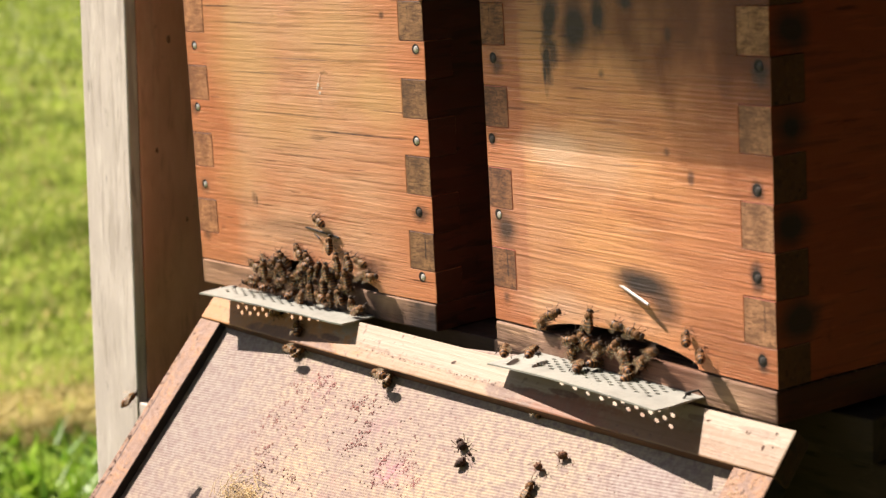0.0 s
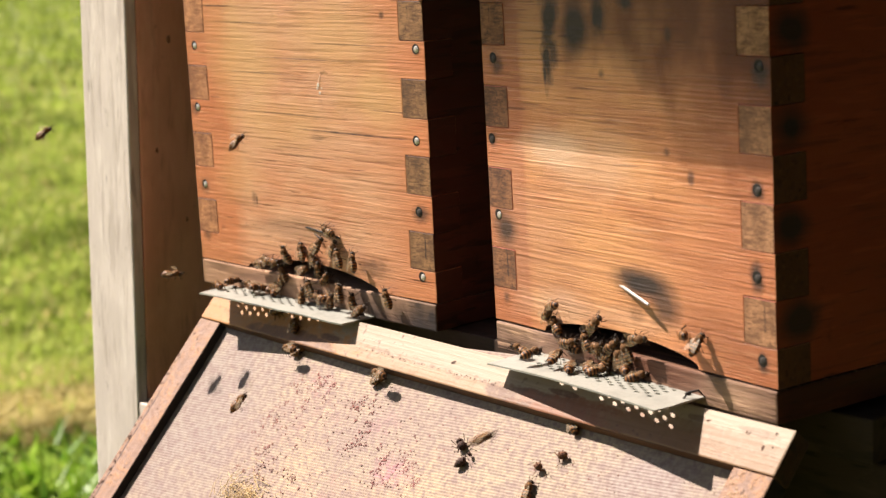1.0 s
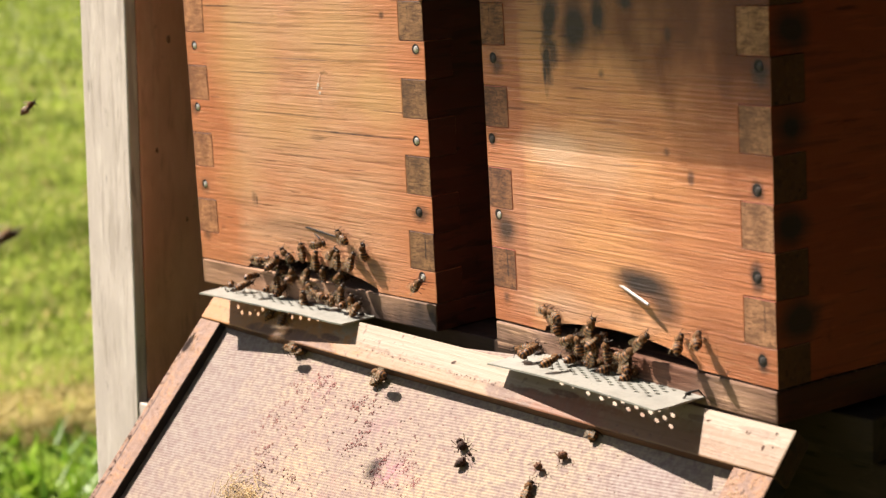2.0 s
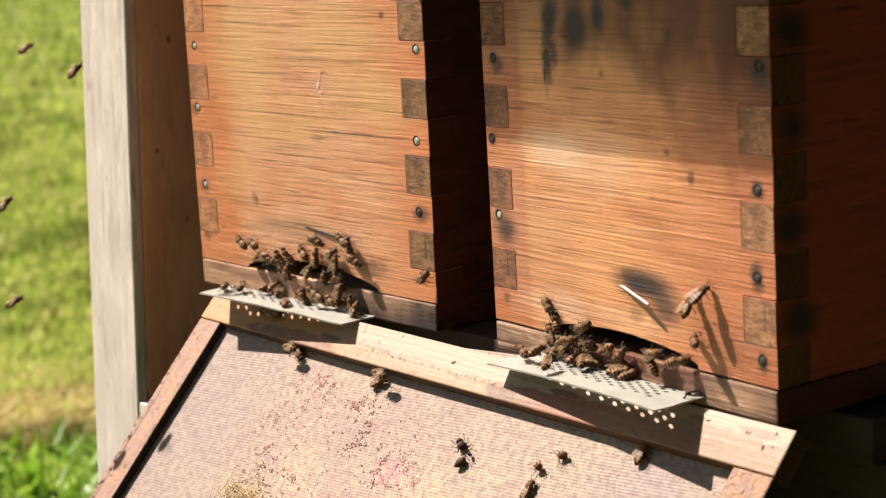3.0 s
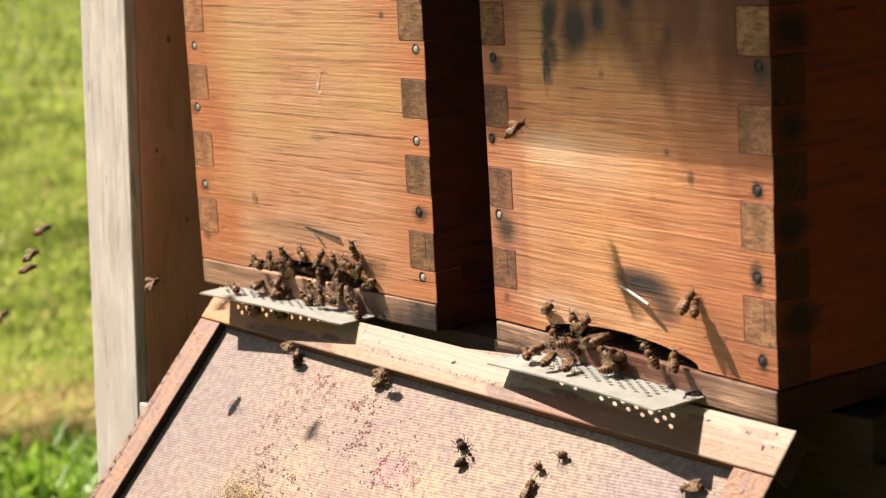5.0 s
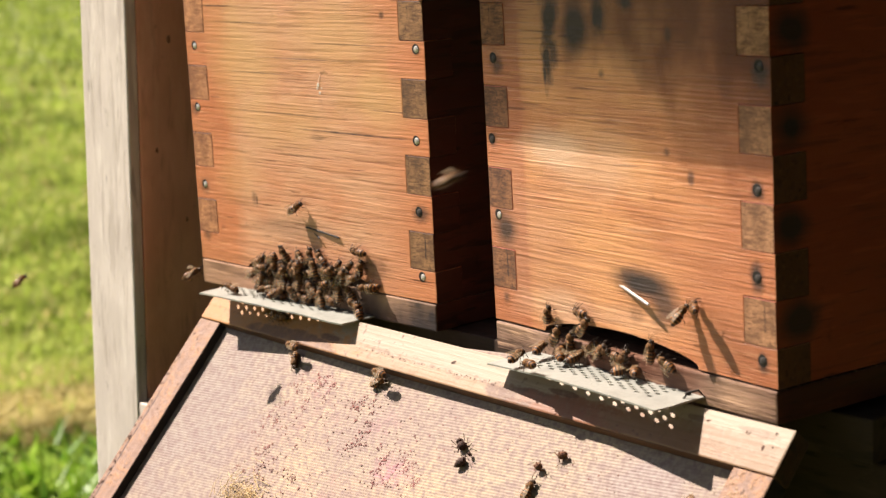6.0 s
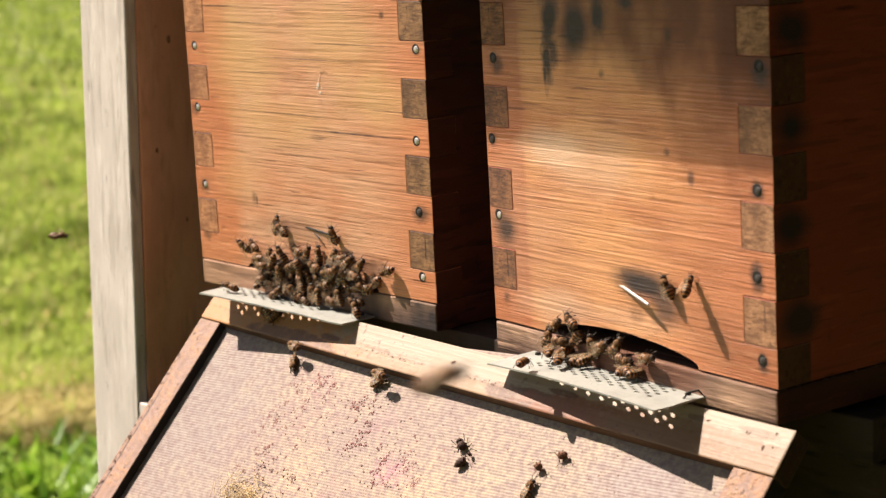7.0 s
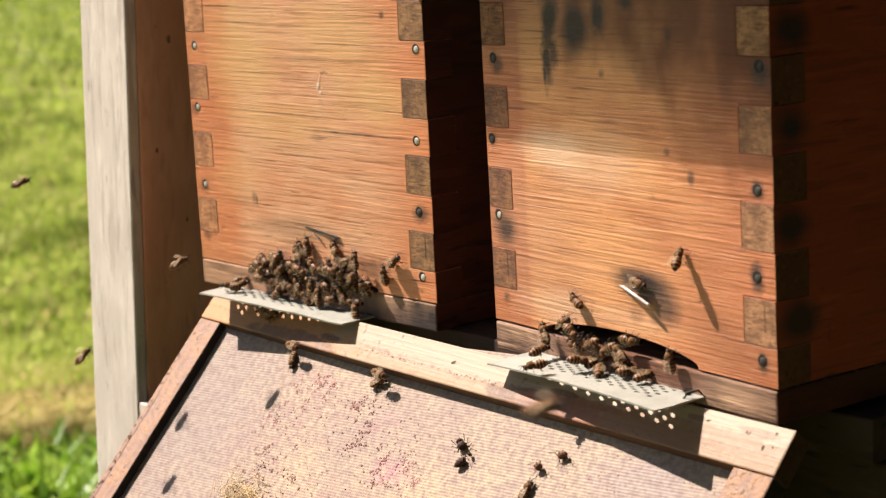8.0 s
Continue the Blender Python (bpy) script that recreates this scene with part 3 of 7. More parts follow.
bmesh.ops.recalc_face_normals(flake, faces=flake.faces)
part("splinter", flake, M["propolis_pine"], hive_b, "raised wooden splinter beside the bent nail")

# lids above the view; the second overhangs, its wire lip added for partial shade
lid = thing("cover", "flat wooden cover on a nucleus hive", "hive cover", LEFT.copy())
part("panel", board(-0.004, -0.004, TOP + 0.0005, 0.2375, DEEP + 0.01, TOP + 0.02), M["dark_timber"], lid)
lid = thing("screened_cover", "unseen overhanging wooden cover with wires added for shade", "hive cover", RIGHT.copy())
bm = bmesh.new()
for i in range(40):
    y = -0.0507 + i * 0.00078
    box(bm, -0.10, y, TOP + 0.0010, 0.30, y + 0.00045 + 0.00030 * min(1.0, i / 24), TOP + 0.0011)
for i in range(2):
    x = -0.099 + i * 0.395
    box(bm, x, -0.0509, TOP + 0.0012, x + 0.0006, -0.019, TOP + 0.0016)
tagged(part("wire_lip", bm, M["rusty_steel"], lid, "unseen fine wires added to half-shade the hive front below"), kind="stuff")
part("panel", board(-0.10, -0.0205, TOP + 0.0017, 0.30, DEEP, TOP + 0.012), M["dark_timber"], lid)

# ---------------------------------------------------------------- landing plates
def limb(points, r):
    bm = bmesh.new()
    rings = []
    for i, p in enumerate(points):
        p = Vector(p)
        d = (Vector(points[min(i + 1, len(points) - 1)]) - Vector(points[max(i - 1, 0)])).normalized()
        a = d.orthogonal().normalized()
        b = d.cross(a)
        w = r * (1.0 - 0.6 * i / (len(points) - 1))
        rings.append([bm.verts.new(p + w * (math.cos(k * 1.2566) * a + math.sin(k * 1.2566) * b)) for k in range(5)])
    for s, e in zip(rings, rings[1:]):
        for k in range(5):
            bm.faces.new([s[k], s[(k + 1) % 5], e[(k + 1) % 5], e[k]])
    bm.faces.new(rings[0][::-1])
    bm.faces.new(rings[-1])
    return bm


def perforated(x0, x1, y0, y1, thick, margin, pitch, r, sag, skew):
    """A sheet of cells in staggered rows, the inner ones pierced by a hole; skew moves one free corner."""
    bm = bmesh.new()
    nx, ny = max(1, round((x1 - x0) / pitch)), max(1, round((y1 - y0) / (pitch * 0.27)))
    sx, sy = (x1 - x0) / nx, (y1 - y0) / ny
    for j in range(ny):
        b0, b1 = y0 + j * sy, y0 + (j + 1) * sy
        cuts = [x0 + i * sx for i in range(nx + 1)]
        if j % 2:
            cuts = [x0] + [x0 + (i + 0.5) * sx for i in range(nx)] + [x1]
        for a0, a1 in zip(cuts, cuts[1:]):
            cx, cy = (a0 + a1) / 2, (b0 + b1) / 2
            pierced = x0 + margin[0] < cx < x1 - margin[1] and margin[2] <= j < ny - margin[3] and a1 - a0 > sx * 0.9
            ring = [[(cx + r[0] * math.cos(k * math.pi / 4), cy + r[1] * math.sin(k * math.pi / 4), z) for k in range(8)] for z in (0, -thick)]
            sq = [[(a1, cy, z), (a1, b1, z), (cx, b1, z), (a0, b1, z), (a0, cy, z), (a0, b0, z), (cx, b0, z), (a1, b0, z)] for z in (0, -thick)]
            if not pierced:
                for z in (0, 1):
                    f = [bm.verts.new(p) for p in sq[z]]
                    bm.faces.new(f[::-1] if z else f)
                continue
            o = [[bm.verts.new(p) for p in sq[z]] for z in (0, 1)]
            h = [[bm.verts.new(p) for p in ring[z]] for z in (0, 1)]
            for k in range(8):
                n = (k + 1) % 8
                bm.faces.new([h[0][k], o[0][k], o[0][n], h[0][n]])
                bm.faces.new([h[1][n], o[1][n], o[1][k], h[1][k]])
                bm.faces.new([h[0][n], h[1][n], h[1][k], h[0][k]])
    for a, b in (((x0, y0), (x1, y0)), ((x1, y0), (x1, y1)), ((x1, y1), (x0, y1)), ((x0, y1), (x0, y0))):
        for i in range(12):
            p, q = [(a[0] + (b[0] - a[0]) * s, a[1] + (b[1] - a[1]) * s) for s in (i / 12, (i + 1) / 12)]
            bm.faces.new([bm.verts.new(c) for c in ((*p, 0), (*p, -thick), (*q, -thick), (*q, 0))])
    bmesh.ops.remove_doubles(bm, verts=bm.verts, dist=1e-6)
    for w in bm.verts:
        w.co.z += sag * math.sin((w.co.x - x0) / (x1 - x0) * math.pi) * (w.co.y / y0) + 0.0004 * noise.noise(w.co * 60)
        w.co += Vector(skew) * ((x1 - w.co.x) / (x1 - x0) * (w.co.y / y0))
    return bm


PLATE_L, PLATE_R = 0.7535 - ROW, -0.031
for m, args, label in ((LEFT, (0.0325, 0.1775, -0.0262, 0.001, 0.0009, (0.008, 0.036, 4, 0), 0.0096, (0.0019, 0.00118), 0.0006, (0.0094, -0.0069, 0.0024)), "pale galvanised perforated landing plate at a hive entrance"),
                       (RIGHT, (0.0345, 0.1685, -0.0325, 0.001, 0.0009, (0.022, 0.017, 5, 0), 0.0096, (0.0019, 0.00118), 0.0016, (-0.0051, 0.0043, -0.0026)), "pale galvanised perforated landing plate, slightly bowed")):
    plate = thing("landing_plate", label, "landing plate", m @ Matrix.Translation((0, 0, PLATE_L if m is LEFT else PLATE_R)), "landing plates")
    part("sheet", perforated(*args), M["zinc"], plate)
    for x in (args[0] + 0.008, args[1] - 0.008):
        part("tack", rod((x, -0.004, -0.0005), (x, -0.004, 0.0012), 0.0017, 10), M["rusty_steel"], plate)
    if m is RIGHT:
        part("staple", limb([(0.1640, -0.0105, -0.0006), (0.1655, -0.0085, 0.0030), (0.1690, -0.0050, 0.0042), (0.1705, -0.0022, 0.0005)], 0.0010), M["pitch"], plate, "dark bent staple at the plate's corner")

# ---------------------------------------------------------------- leaning screen frame
U, V = Vector((0.9977, -0.068, 0.0078)), Vector((-0.0402, -0.6734, -0.7382))
N = U.cross(V)
FRAME = Matrix(((U.x, -V.x, -N.x, 0.0204), (U.y, -V.y, -N.y, -0.002), (U.z, -V.z, -N.z, 0.7514), (0, 0, 0, 1)))
FW, RAIL, STILE, RUN, SUNK = 0.4932, 0.024, 0.0241, 1.0, 0.0085


def mesh_material():
    m = Nodes("screen_cloth")
    big = m.noise(m.scaled(1, 1, 1), 9.0, 4.0, 0.6)
    mid = m.noise(m.scaled(1, 1, 1), 38.0, 5.0, 0.65)
    col = m.mix(m.ramp(big, (0.38, 0.0), (0.60, 1.0)), (0.215, 0.155, 0.115), (0.260, 0.195, 0.124))
    col = m.mix(m.ramp(mid, (0.42, 0.0), (0.66, 0.55)), col, (0.19, 0.118, 0.10))
    wob = m.noise(m.scaled(1, 1, 1), 70.0, 4.0, 0.6)
    speck = m.ramp(m.spots(m.scaled(1, 1, 1), 230.0), (0.24, 1.0), (0.40, 0.0))
    fleck = m.ramp(m.noise(m.scaled(1, 1, 1), 420.0, 3.0, 0.6), (0.58, 0.0), (0.66, 1.0))

    smear = m.ramp(m.noise(m.scaled(1, 1, 1), 150.0, 5.0, 0.7), (0.50, 0.0), (0.62, 1.0))

    def near(x, y, rx, ry):
        n = m.add("Mapping", Location=(-x / rx, -y / ry, 0), Scale=(1 / rx, 1 / ry, 0))
        m.put(n.inputs["Vector"], m.coord)
        far = m.tree.nodes.new("ShaderNodeVectorMath")
        far.operation = "LENGTH"
        m.put(far.inputs[0], n.outputs["Vector"])
        return m.ramp(m.math("ADD", far.outputs["Value"], m.math("MULTIPLY", m.math("SUBTRACT", wob, 0.5), 1.6)), (0.3, 1.0), (1.15, 0.0))
    for x, y, rx, ry, tint, power in ((0.155, -0.060, 0.045, 0.030, (0.15, 0.065, 0.055), 0.55), (0.120, -0.085, 0.035, 0.035, (0.15, 0.065, 0.055), 0.5), (0.245, -0.078, 0.022, 0.012, (0.24, 0.035, 0.115), 0.95),
                                      (0.215, -0.055, 0.018, 0.016, (0.18, 0.06, 0.08), 0.5), (0.142, -0.040, 0.024, 0.010, (0.20, 0.055, 0.07), 0.55), (0.20, -0.13, 0.05, 0.04, (0.2, 0.06, 0.06), 0.6), (0.30, -0.12, 0.06, 0.03, (0.2, 0.06, 0.07), 0.4)):
        area = near(x, y, rx, ry)
        col = m.mix(m.math("MULTIPLY", m.math("MULTIPLY", area, smear), power * 0.75), col, tuple(c * 1.25 for c in tint))
        col = m.mix(m.math("MULTIPLY", area, 0.14 * power), col, tuple(c * 1.6 + 0.05 for c in tint))
        col = m.mix(m.math("MULTIPLY", m.math("MULTIPLY", area, m.math("MAXIMUM", speck, fleck)), power), col, tint)
    for x, y, rx, ry in ((0.27, -0.09, 0.06, 0.035), (0.17, -0.10, 0.03, 0.03)):
        col = m.mix(m.math("MULTIPLY", near(x, y, rx, ry), 0.35), col, (0.36, 0.25, 0.13))
    col = m.mix(m.math("MULTIPLY", near(0.42, -0.042, 0.05, 0.022), 0.75), col, (0.20, 0.155, 0.145))
    col = m.mix(m.math("MULTIPLY", near(0.045, -0.075, 0.085, 0.100), 0.6), col, (0.165, 0.130, 0.120))
    m.bump(mid, 0.3, 0.001)
    grit = m.noise(m.scaled(1, 1, 1), 260.0, 5.0, 0.75)
    col = m.mix(m.ramp(grit, (0.40, 0.85), (0.57, 0.0)), col, (0.13, 0.075, 0.065))
    return m.set(Base_Color=col, Roughness=0.7)


def ribbed_cloth(x0, x1, y0, y1, pitch, h):
    """Fine ribs side by side across the frame, as one sheet."""
    y0 = y0 - 0.05
    n = int((y1 - y0) / pitch)
    nx = 40
    verts, faces = [], []
    for i in range(n * 2 + 1):
        for k in range(nx + 1):
            x = x0 + (x1 - x0) * k / nx
            y = y0 + i * pitch / 2
            verts.append((x, y + 0.10 * (x - x0) + 0.0015 * math.sin(x * 9 + 0.5), (h if i % 2 else 0.0) + 0.0012 * noise.noise((x * 7, y * 7, 3.0)) + 0.0026 * math.exp(-(x - x0) / 0.02)))
    for i in range(n * 2):
        for k in range(nx):
            a = i * (nx + 1) + k
            faces.append((a, a + 1, a + nx + 2, a + nx + 1))
    me = bpy.data.meshes.new("screen_cloth")
    me.from_pydata(verts, [], faces)
    return me


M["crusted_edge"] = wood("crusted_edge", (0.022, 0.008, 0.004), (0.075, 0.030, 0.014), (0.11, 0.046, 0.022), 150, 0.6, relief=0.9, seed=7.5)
screen = thing("screen_frame", "wooden frame with fine stained screen cloth leaning against the hives", "screen frame", FRAME)
rail = part("top_rail", board(0, -RAIL, -0.0125, FW, 0, 0, 0.0009), M["smeared_pine"], screen, "sun-bleached pine rail with propolis smears")
# lower face: propolis crust, darkened further to carry the rail's own shade
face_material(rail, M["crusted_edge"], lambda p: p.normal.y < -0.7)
# rail ends darkened: the shade on them is in the colour
face_material(rail, M["burnt_edge"], lambda p: abs(p.normal.x) > 0.7)
for x in (0.0002, FW - STILE):
    stile = part("stile", board(x, -RUN, -0.0125, x + STILE - 0.0002, -RAIL - 0.0003, -0.0003, 0.0009), M["crusted_pine"], screen, "reddish propolis-stained stile")
    # stile sides near black: the shade beside the cloth painted on
    face_material(stile, M["pitch"], lambda p: abs(p.normal.x) > 0.7)
part("bottom_rail", board(STILE, -RUN, -0.0125, FW - STILE, -RUN + RAIL, -0.0005, 0.0009), M["pale_pine"], screen)
cloth = hang("screen_cloth", ribbed_cloth(STILE - 0.004, FW - STILE + 0.004, -RUN + 0.02, -RAIL + 0.004, 0.00172, 0.00012), mesh_material(), screen, "fine ribbed screen cloth with pollen and purple stains")
cloth.location.z = -SUNK
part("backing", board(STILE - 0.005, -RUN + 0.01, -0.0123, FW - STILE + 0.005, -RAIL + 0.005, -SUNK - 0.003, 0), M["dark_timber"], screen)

# ---------------------------------------------------------------- post, neighbour and stand
LEAN = Matrix.Translation((0, -0.0201, 0.807)) @ Matrix.Rotation(radians(-2.85), 4, "X") @ Matrix.Rotation(radians(0.6), 4, "Y")
post = thing("fence_post", "weathered pale grey timber post leaning beside the hives", "post", LEAN)
part("shaft", board(-0.1065, 0.0, -0.90, -0.0500, 0.0085, 0.7, 0.0012), M["grey_timber"], post)
M["knot"] = wood("knot", (0.12, 0.05, 0.03), (0.26, 0.12, 0.07), (0.32, 0.15, 0.09), 300, 0.7, seed=2.5)
upright = thing("stand_upright", "reddish stained timber upright behind the pale post", "post", LEAN)
part("plank", board(-0.1045, 0.0088, -0.1425, -0.0502, 0.12, 0.7, 0.001), M["red_side"], upright)
for y, z, r in ((0.022, 0.030, 0.0012), (0.034, 0.105, 0.0018), (0.017, 0.160, 0.0010), (0.045, -0.020, 0.0012)):
    bm = bmesh.new()
    bmesh.ops.create_cone(bm, cap_ends=True, segments=12, radius1=r, radius2=r * 0.8, depth=0.0006)
    bmesh.ops.scale(bm, verts=bm.verts, vec=(1.7, 1, 1))
    bmesh.ops.rotate(bm, verts=bm.verts, matrix=Matrix.Rotation(radians(90), 3, "Y"))
    bmesh.ops.translate(bm, verts=bm.verts, vec=(-0.0501, y, z))
    part("knot", bm, M["knot"], upright, "small dark wood knot")
beam = thing("stand_beam", "pale sawn timber beam carrying the upright", "beam", LEAN)
part("beam", board(-0.1045, 0.0090, -0.95, -0.0500, 0.12, -0.143, 0.002), M["grey_timber"], beam)
part("ledger", board(-0.0497, 0.0006, -0.80, -0.0370, 0.12, -0.1432, 0.001), M["grey_timber"], beam)

stand = thing("hive_stand", "dark closed timber stand under the nucleus hives", "stand")
part("deck", board(0.0, 0.012, 0.728, 0.52, 0.47, 0.7505, 0.001), M["dark_timber"], stand)
for i in range(5):
    z = 0.728 - i * 0.147
    part("plank", board(0.004, 0.020, z - 0.146, 0.53, 0.040, z - 0.001, 0.002), M["dark_timber"], stand)
    part("plank", board(0.51, 0.0405, z - 0.146, 0.53, 0.47, z - 0.001, 0.002), M["dark_timber"], stand)
    part("plank", board(0.004, 0.0405, z - 0.146, 0.024, 0.47, z - 0.001, 0.002), M["dark_timber"], stand)


# ---------------------------------------------------------------- bees
def chitin(name, dark, band, stripes, rough):
    m = Nodes(name)
    col = m.noise(m.scaled(1, 1, 1), 2500.0, 4.0, 0.6)
    base = m.mix(m.ramp(col, (0.35, 0.0), (0.7, 1.0)), dark, tuple(c * 1.8 for c in dark))
    if stripes:
        w = m.add("TexWave", Vector=m.coord, Scale=stripes, Distortion=2.0, Detail=3.0)
        base = m.mix(m.ramp(w.outputs["Fac"], (0.35, 0.0), (1.0, 1.0)), base, band)
    else:
        base = m.mix(m.ramp(m.noise(m.scaled(1, 1, 1), 900.0, 4.0, 0.7), (0.4, 0.0), (0.65, 0.8)), base, band)
    m.bump(col, 0.7, 0.0003)
    m.bsdf.inputs["Specular IOR Level"].default_value = 0.22
    return m.set(Base_Color=base, Roughness=rough)


M["bee_abdomen"] = chitin("bee_abdomen", (0.016, 0.007, 0.004), (0.28, 0.118, 0.037), 175.0, 0.40)
M["bee_thorax"] = chitin("bee_thorax", (0.028, 0.012, 0.005), (0.31, 0.145, 0.048), 0, 0.8)
M["bee_head"] = chitin("bee_head", (0.012, 0.006, 0.003), (0.06, 0.03, 0.01), 0, 0.5)
M["bee_shell"] = chitin("bee_shell", (0.055, 0.024, 0.014), (0.24, 0.105, 0.055), 0, 0.75)
M["bee_husk"] = chitin("bee_husk", (0.016, 0.007, 0.005), (0.07, 0.028, 0.015), 0, 0.7)
M["bee_leg"] = chitin("bee_leg", (0.018, 0.010, 0.006), (0.06, 0.03, 0.012), 0, 0.5)


def wing_material(name, alpha):
    m = Nodes(name)
    vein = m.noise(m.scaled(1, 1, 1), 700.0, 3.0, 0.5)
    m.set(Base_Color=m.mix(m.ramp(vein, (0.4, 0.0), (0.6, 1.0)), (0.22, 0.14, 0.075), (0.38, 0.29, 0.19)), Roughness=0.4, Alpha=alpha)
    m.bsdf.inputs["Specular IOR Level"].default_value = 0.15
    return m.mat


M["wing"] = wing_material("wing", 0.16)
M["wing_beat"] = wing_material("wing_beat", 0.16)


def lump(cx, cz, rx, ry, rz, taper=0.0, fuzz=0.0, seg=14):
    bm = bmesh.new()
    bmesh.ops.create_uvsphere(bm, u_segments=seg, v_segments=9, radius=1.0)
    bmesh.ops.rotate(bm, verts=bm.verts, matrix=Matrix.Rotation(radians(90), 3, "Y"))
    for v in bm.verts:
        k = 1.0 - taper * max(0.0, -v.co.x) ** 2
        f = 1.0 + fuzz * noise.noise(v.co * 7)
        v.co = Vector((cx + v.co.x * rx * f, v.co.y * ry * k * f, cz + v.co.z * rz * k * f - taper * 0.0012 * max(0.0, -v.co.x) ** 2))
    for f in bm.faces:
        f.smooth = True
    return bm


def wing_sheet(root, length, width, swing, rise, side, thick=0.00004):
    """One wing: a rounded blade with a little thickness, swung out from the body."""
    bm = bmesh.new()
    rim = []
    for i in range(13):
        s = i / 12
        rim.append((s * length, width * 0.30 * math.sin(math.pi * min(1, s * 1.02)) ** 0.7))
    for i in range(11, 0, -1):
        s = i / 12
        rim.append((s * length, -width * 0.70 * math.sin(math.pi * s ** 1.5) ** 0.8))
    lay = []
    for z in (0, thick):
        lay.append([bm.verts.new((-x, y * side, z + 0.0004 * math.sin(x / length * 2.5))) for x, y in rim])
    bm.faces.new(lay[0][::-1])
    bm.faces.new(lay[1])
    n = len(rim)
    for k in range(n):
        bm.faces.new([lay[0][k], lay[0][(k + 1) % n], lay[1][(k + 1) % n], lay[1][k]])
    bmesh.ops.recalc_face_normals(bm, faces=bm.faces)
    m = Matrix.Translation(root) @ Matrix.Rotation(radians(-swing * side), 4, "Z") @ Matrix.Rotation(radians(rise), 4, "Y")
    bmesh.ops.transform(bm, matrix=m, verts=bm.verts)
    return bm


def honey_bee(name, label, flying, dead=""):
    bee = thing(name, label, "bee")
    z = 0.0028
    part("abdomen", lump(-0.0035, z - 0.0001, 0.0043, 0.0027, 0.0025, 0.45), M["bee_abdomen"], bee, "banded brown abdomen")
    part("thorax", lump(0.0016, z + 0.0004, 0.0023, 0.0023, 0.0022, 0, 0.16), M["bee_thorax"], bee, "furry tan thorax")
    part("head", lump(0.0044, z - 0.0002, 0.0011, 0.0018, 0.0015), M["bee_head"], bee)
    for s in (-1, 1):
        swing, rise = (78, 8) if flying else (13, 3)
        mat = M["wing_beat"] if flying else M["wing"]
        part("wing", wing_sheet((0.0018, 0.0012 * s, z + 0.0019), 0.0088, 0.0033, swing, rise, s), mat, bee, "clear membranous wing")
        if flying:
            part("wing", wing_sheet((0.0008, 0.0012 * s, z + 0.0018), 0.0072, 0.0040, 48, -14, s), mat, bee, "clear membranous wing")
        part("antenna", limb([(0.0052, 0.0006 * s, z + 0.0005), (0.0064, 0.0013 * s, z + 0.0010), (0.0078, 0.0019 * s, z + 0.0002)], 0.00022), M["bee_leg"], bee)
        for x, reach, back in ((0.0032, 0.0034, 0.0020), (0.0016, 0.0042, -0.0004), (0.0000, 0.0046, -0.0034)):
            foot = -0.0006 if flying else 0.0
            pts = [(x, 0.0012 * s, z - 0.0012), (x + back * 0.4, reach * 0.65 * s, z + 0.0003), (x + back * 0.8, reach * 0.9 * s, foot + 0.0008), (x + back, reach * s * (0.8 if flying else 1.0), foot)]
            part("leg", limb(pts, 0.00042 if back < -0.001 else 0.0003), M["bee_leg"], bee)
    if dead:
        for o in [c for c in bee.children if c.name.startswith("wing")]:
            bpy.data.objects.remove(o)
        for o in bee.children:
            o.data.materials[0] = M[dead]
    return bee


SURFACE = {
    "w": LEFT @ Matrix(((1, 0, 0, 0), (0, 0, -1, 0.0), (0, 1, 0, 0), (0, 0, 0, 1))),
    "x": LEFT @ Matrix(((1, 0, 0, 0), (0, 0, -1, -0.0046), (0, 1, 0, 0), (0, 0, 0, 1))),
    "W": RIGHT @ Matrix(((1, 0, 0, 0), (0, 0, -1, 0.0), (0, 1, 0, 0), (0, 0, 0, 1))),
    "p": LEFT @ Matrix.Translation((0, 0, PLATE_L + 0.0008)),
    "P": RIGHT @ Matrix.Translation((0, 0, PLATE_R)),
    "i": LEFT @ Matrix.Translation((0, 0, BASE)),
    "I": RIGHT @ Matrix.Translation((0, 0, BASE)),
    "F": FRAME,
    "C": FRAME @ Matrix.Translation((0, 0, -SUNK)),
}
WALKERS = 106
walkers = [tagged(honey_bee("honey_bee", "brown banded honey bee with folded wings", False), group="bees at the hives")]
flyers = [tagged(honey_bee("honey_bee", "honey bee in flight with spread beating wings", True), group="flying bees")]
for i in range(WALKERS - 1):
    walkers.append(copy_thing(walkers[0], Matrix.Identity(4)))
for i in range(6):
    flyers.append(copy_thing(flyers[0], Matrix.Identity(4)))
crawling, airborne = iter(walkers), iter(flyers)


def smooth_turns(rows):
    """Adds rows in between wherever a bee would turn by more than 70 degrees."""
    out = [rows[0]]
    for (t0, a), (t1, b) in zip(rows, rows[1:]):
        qa, qb = a.to_quaternion(), b.to_quaternion()
        turn = qa.rotation_difference(qb).angle
        turn = min(turn, 2 * math.pi - turn)
        n = int(turn / radians(70)) + 1
        for k in range(1, n):
            s = k / n
            out.append((t0 + (t1 - t0) * s, Matrix.LocRotScale(a.translation.lerp(b.translation, s), qa.slerp(qb, s), None)))
        out.append((t1, b))
    return out


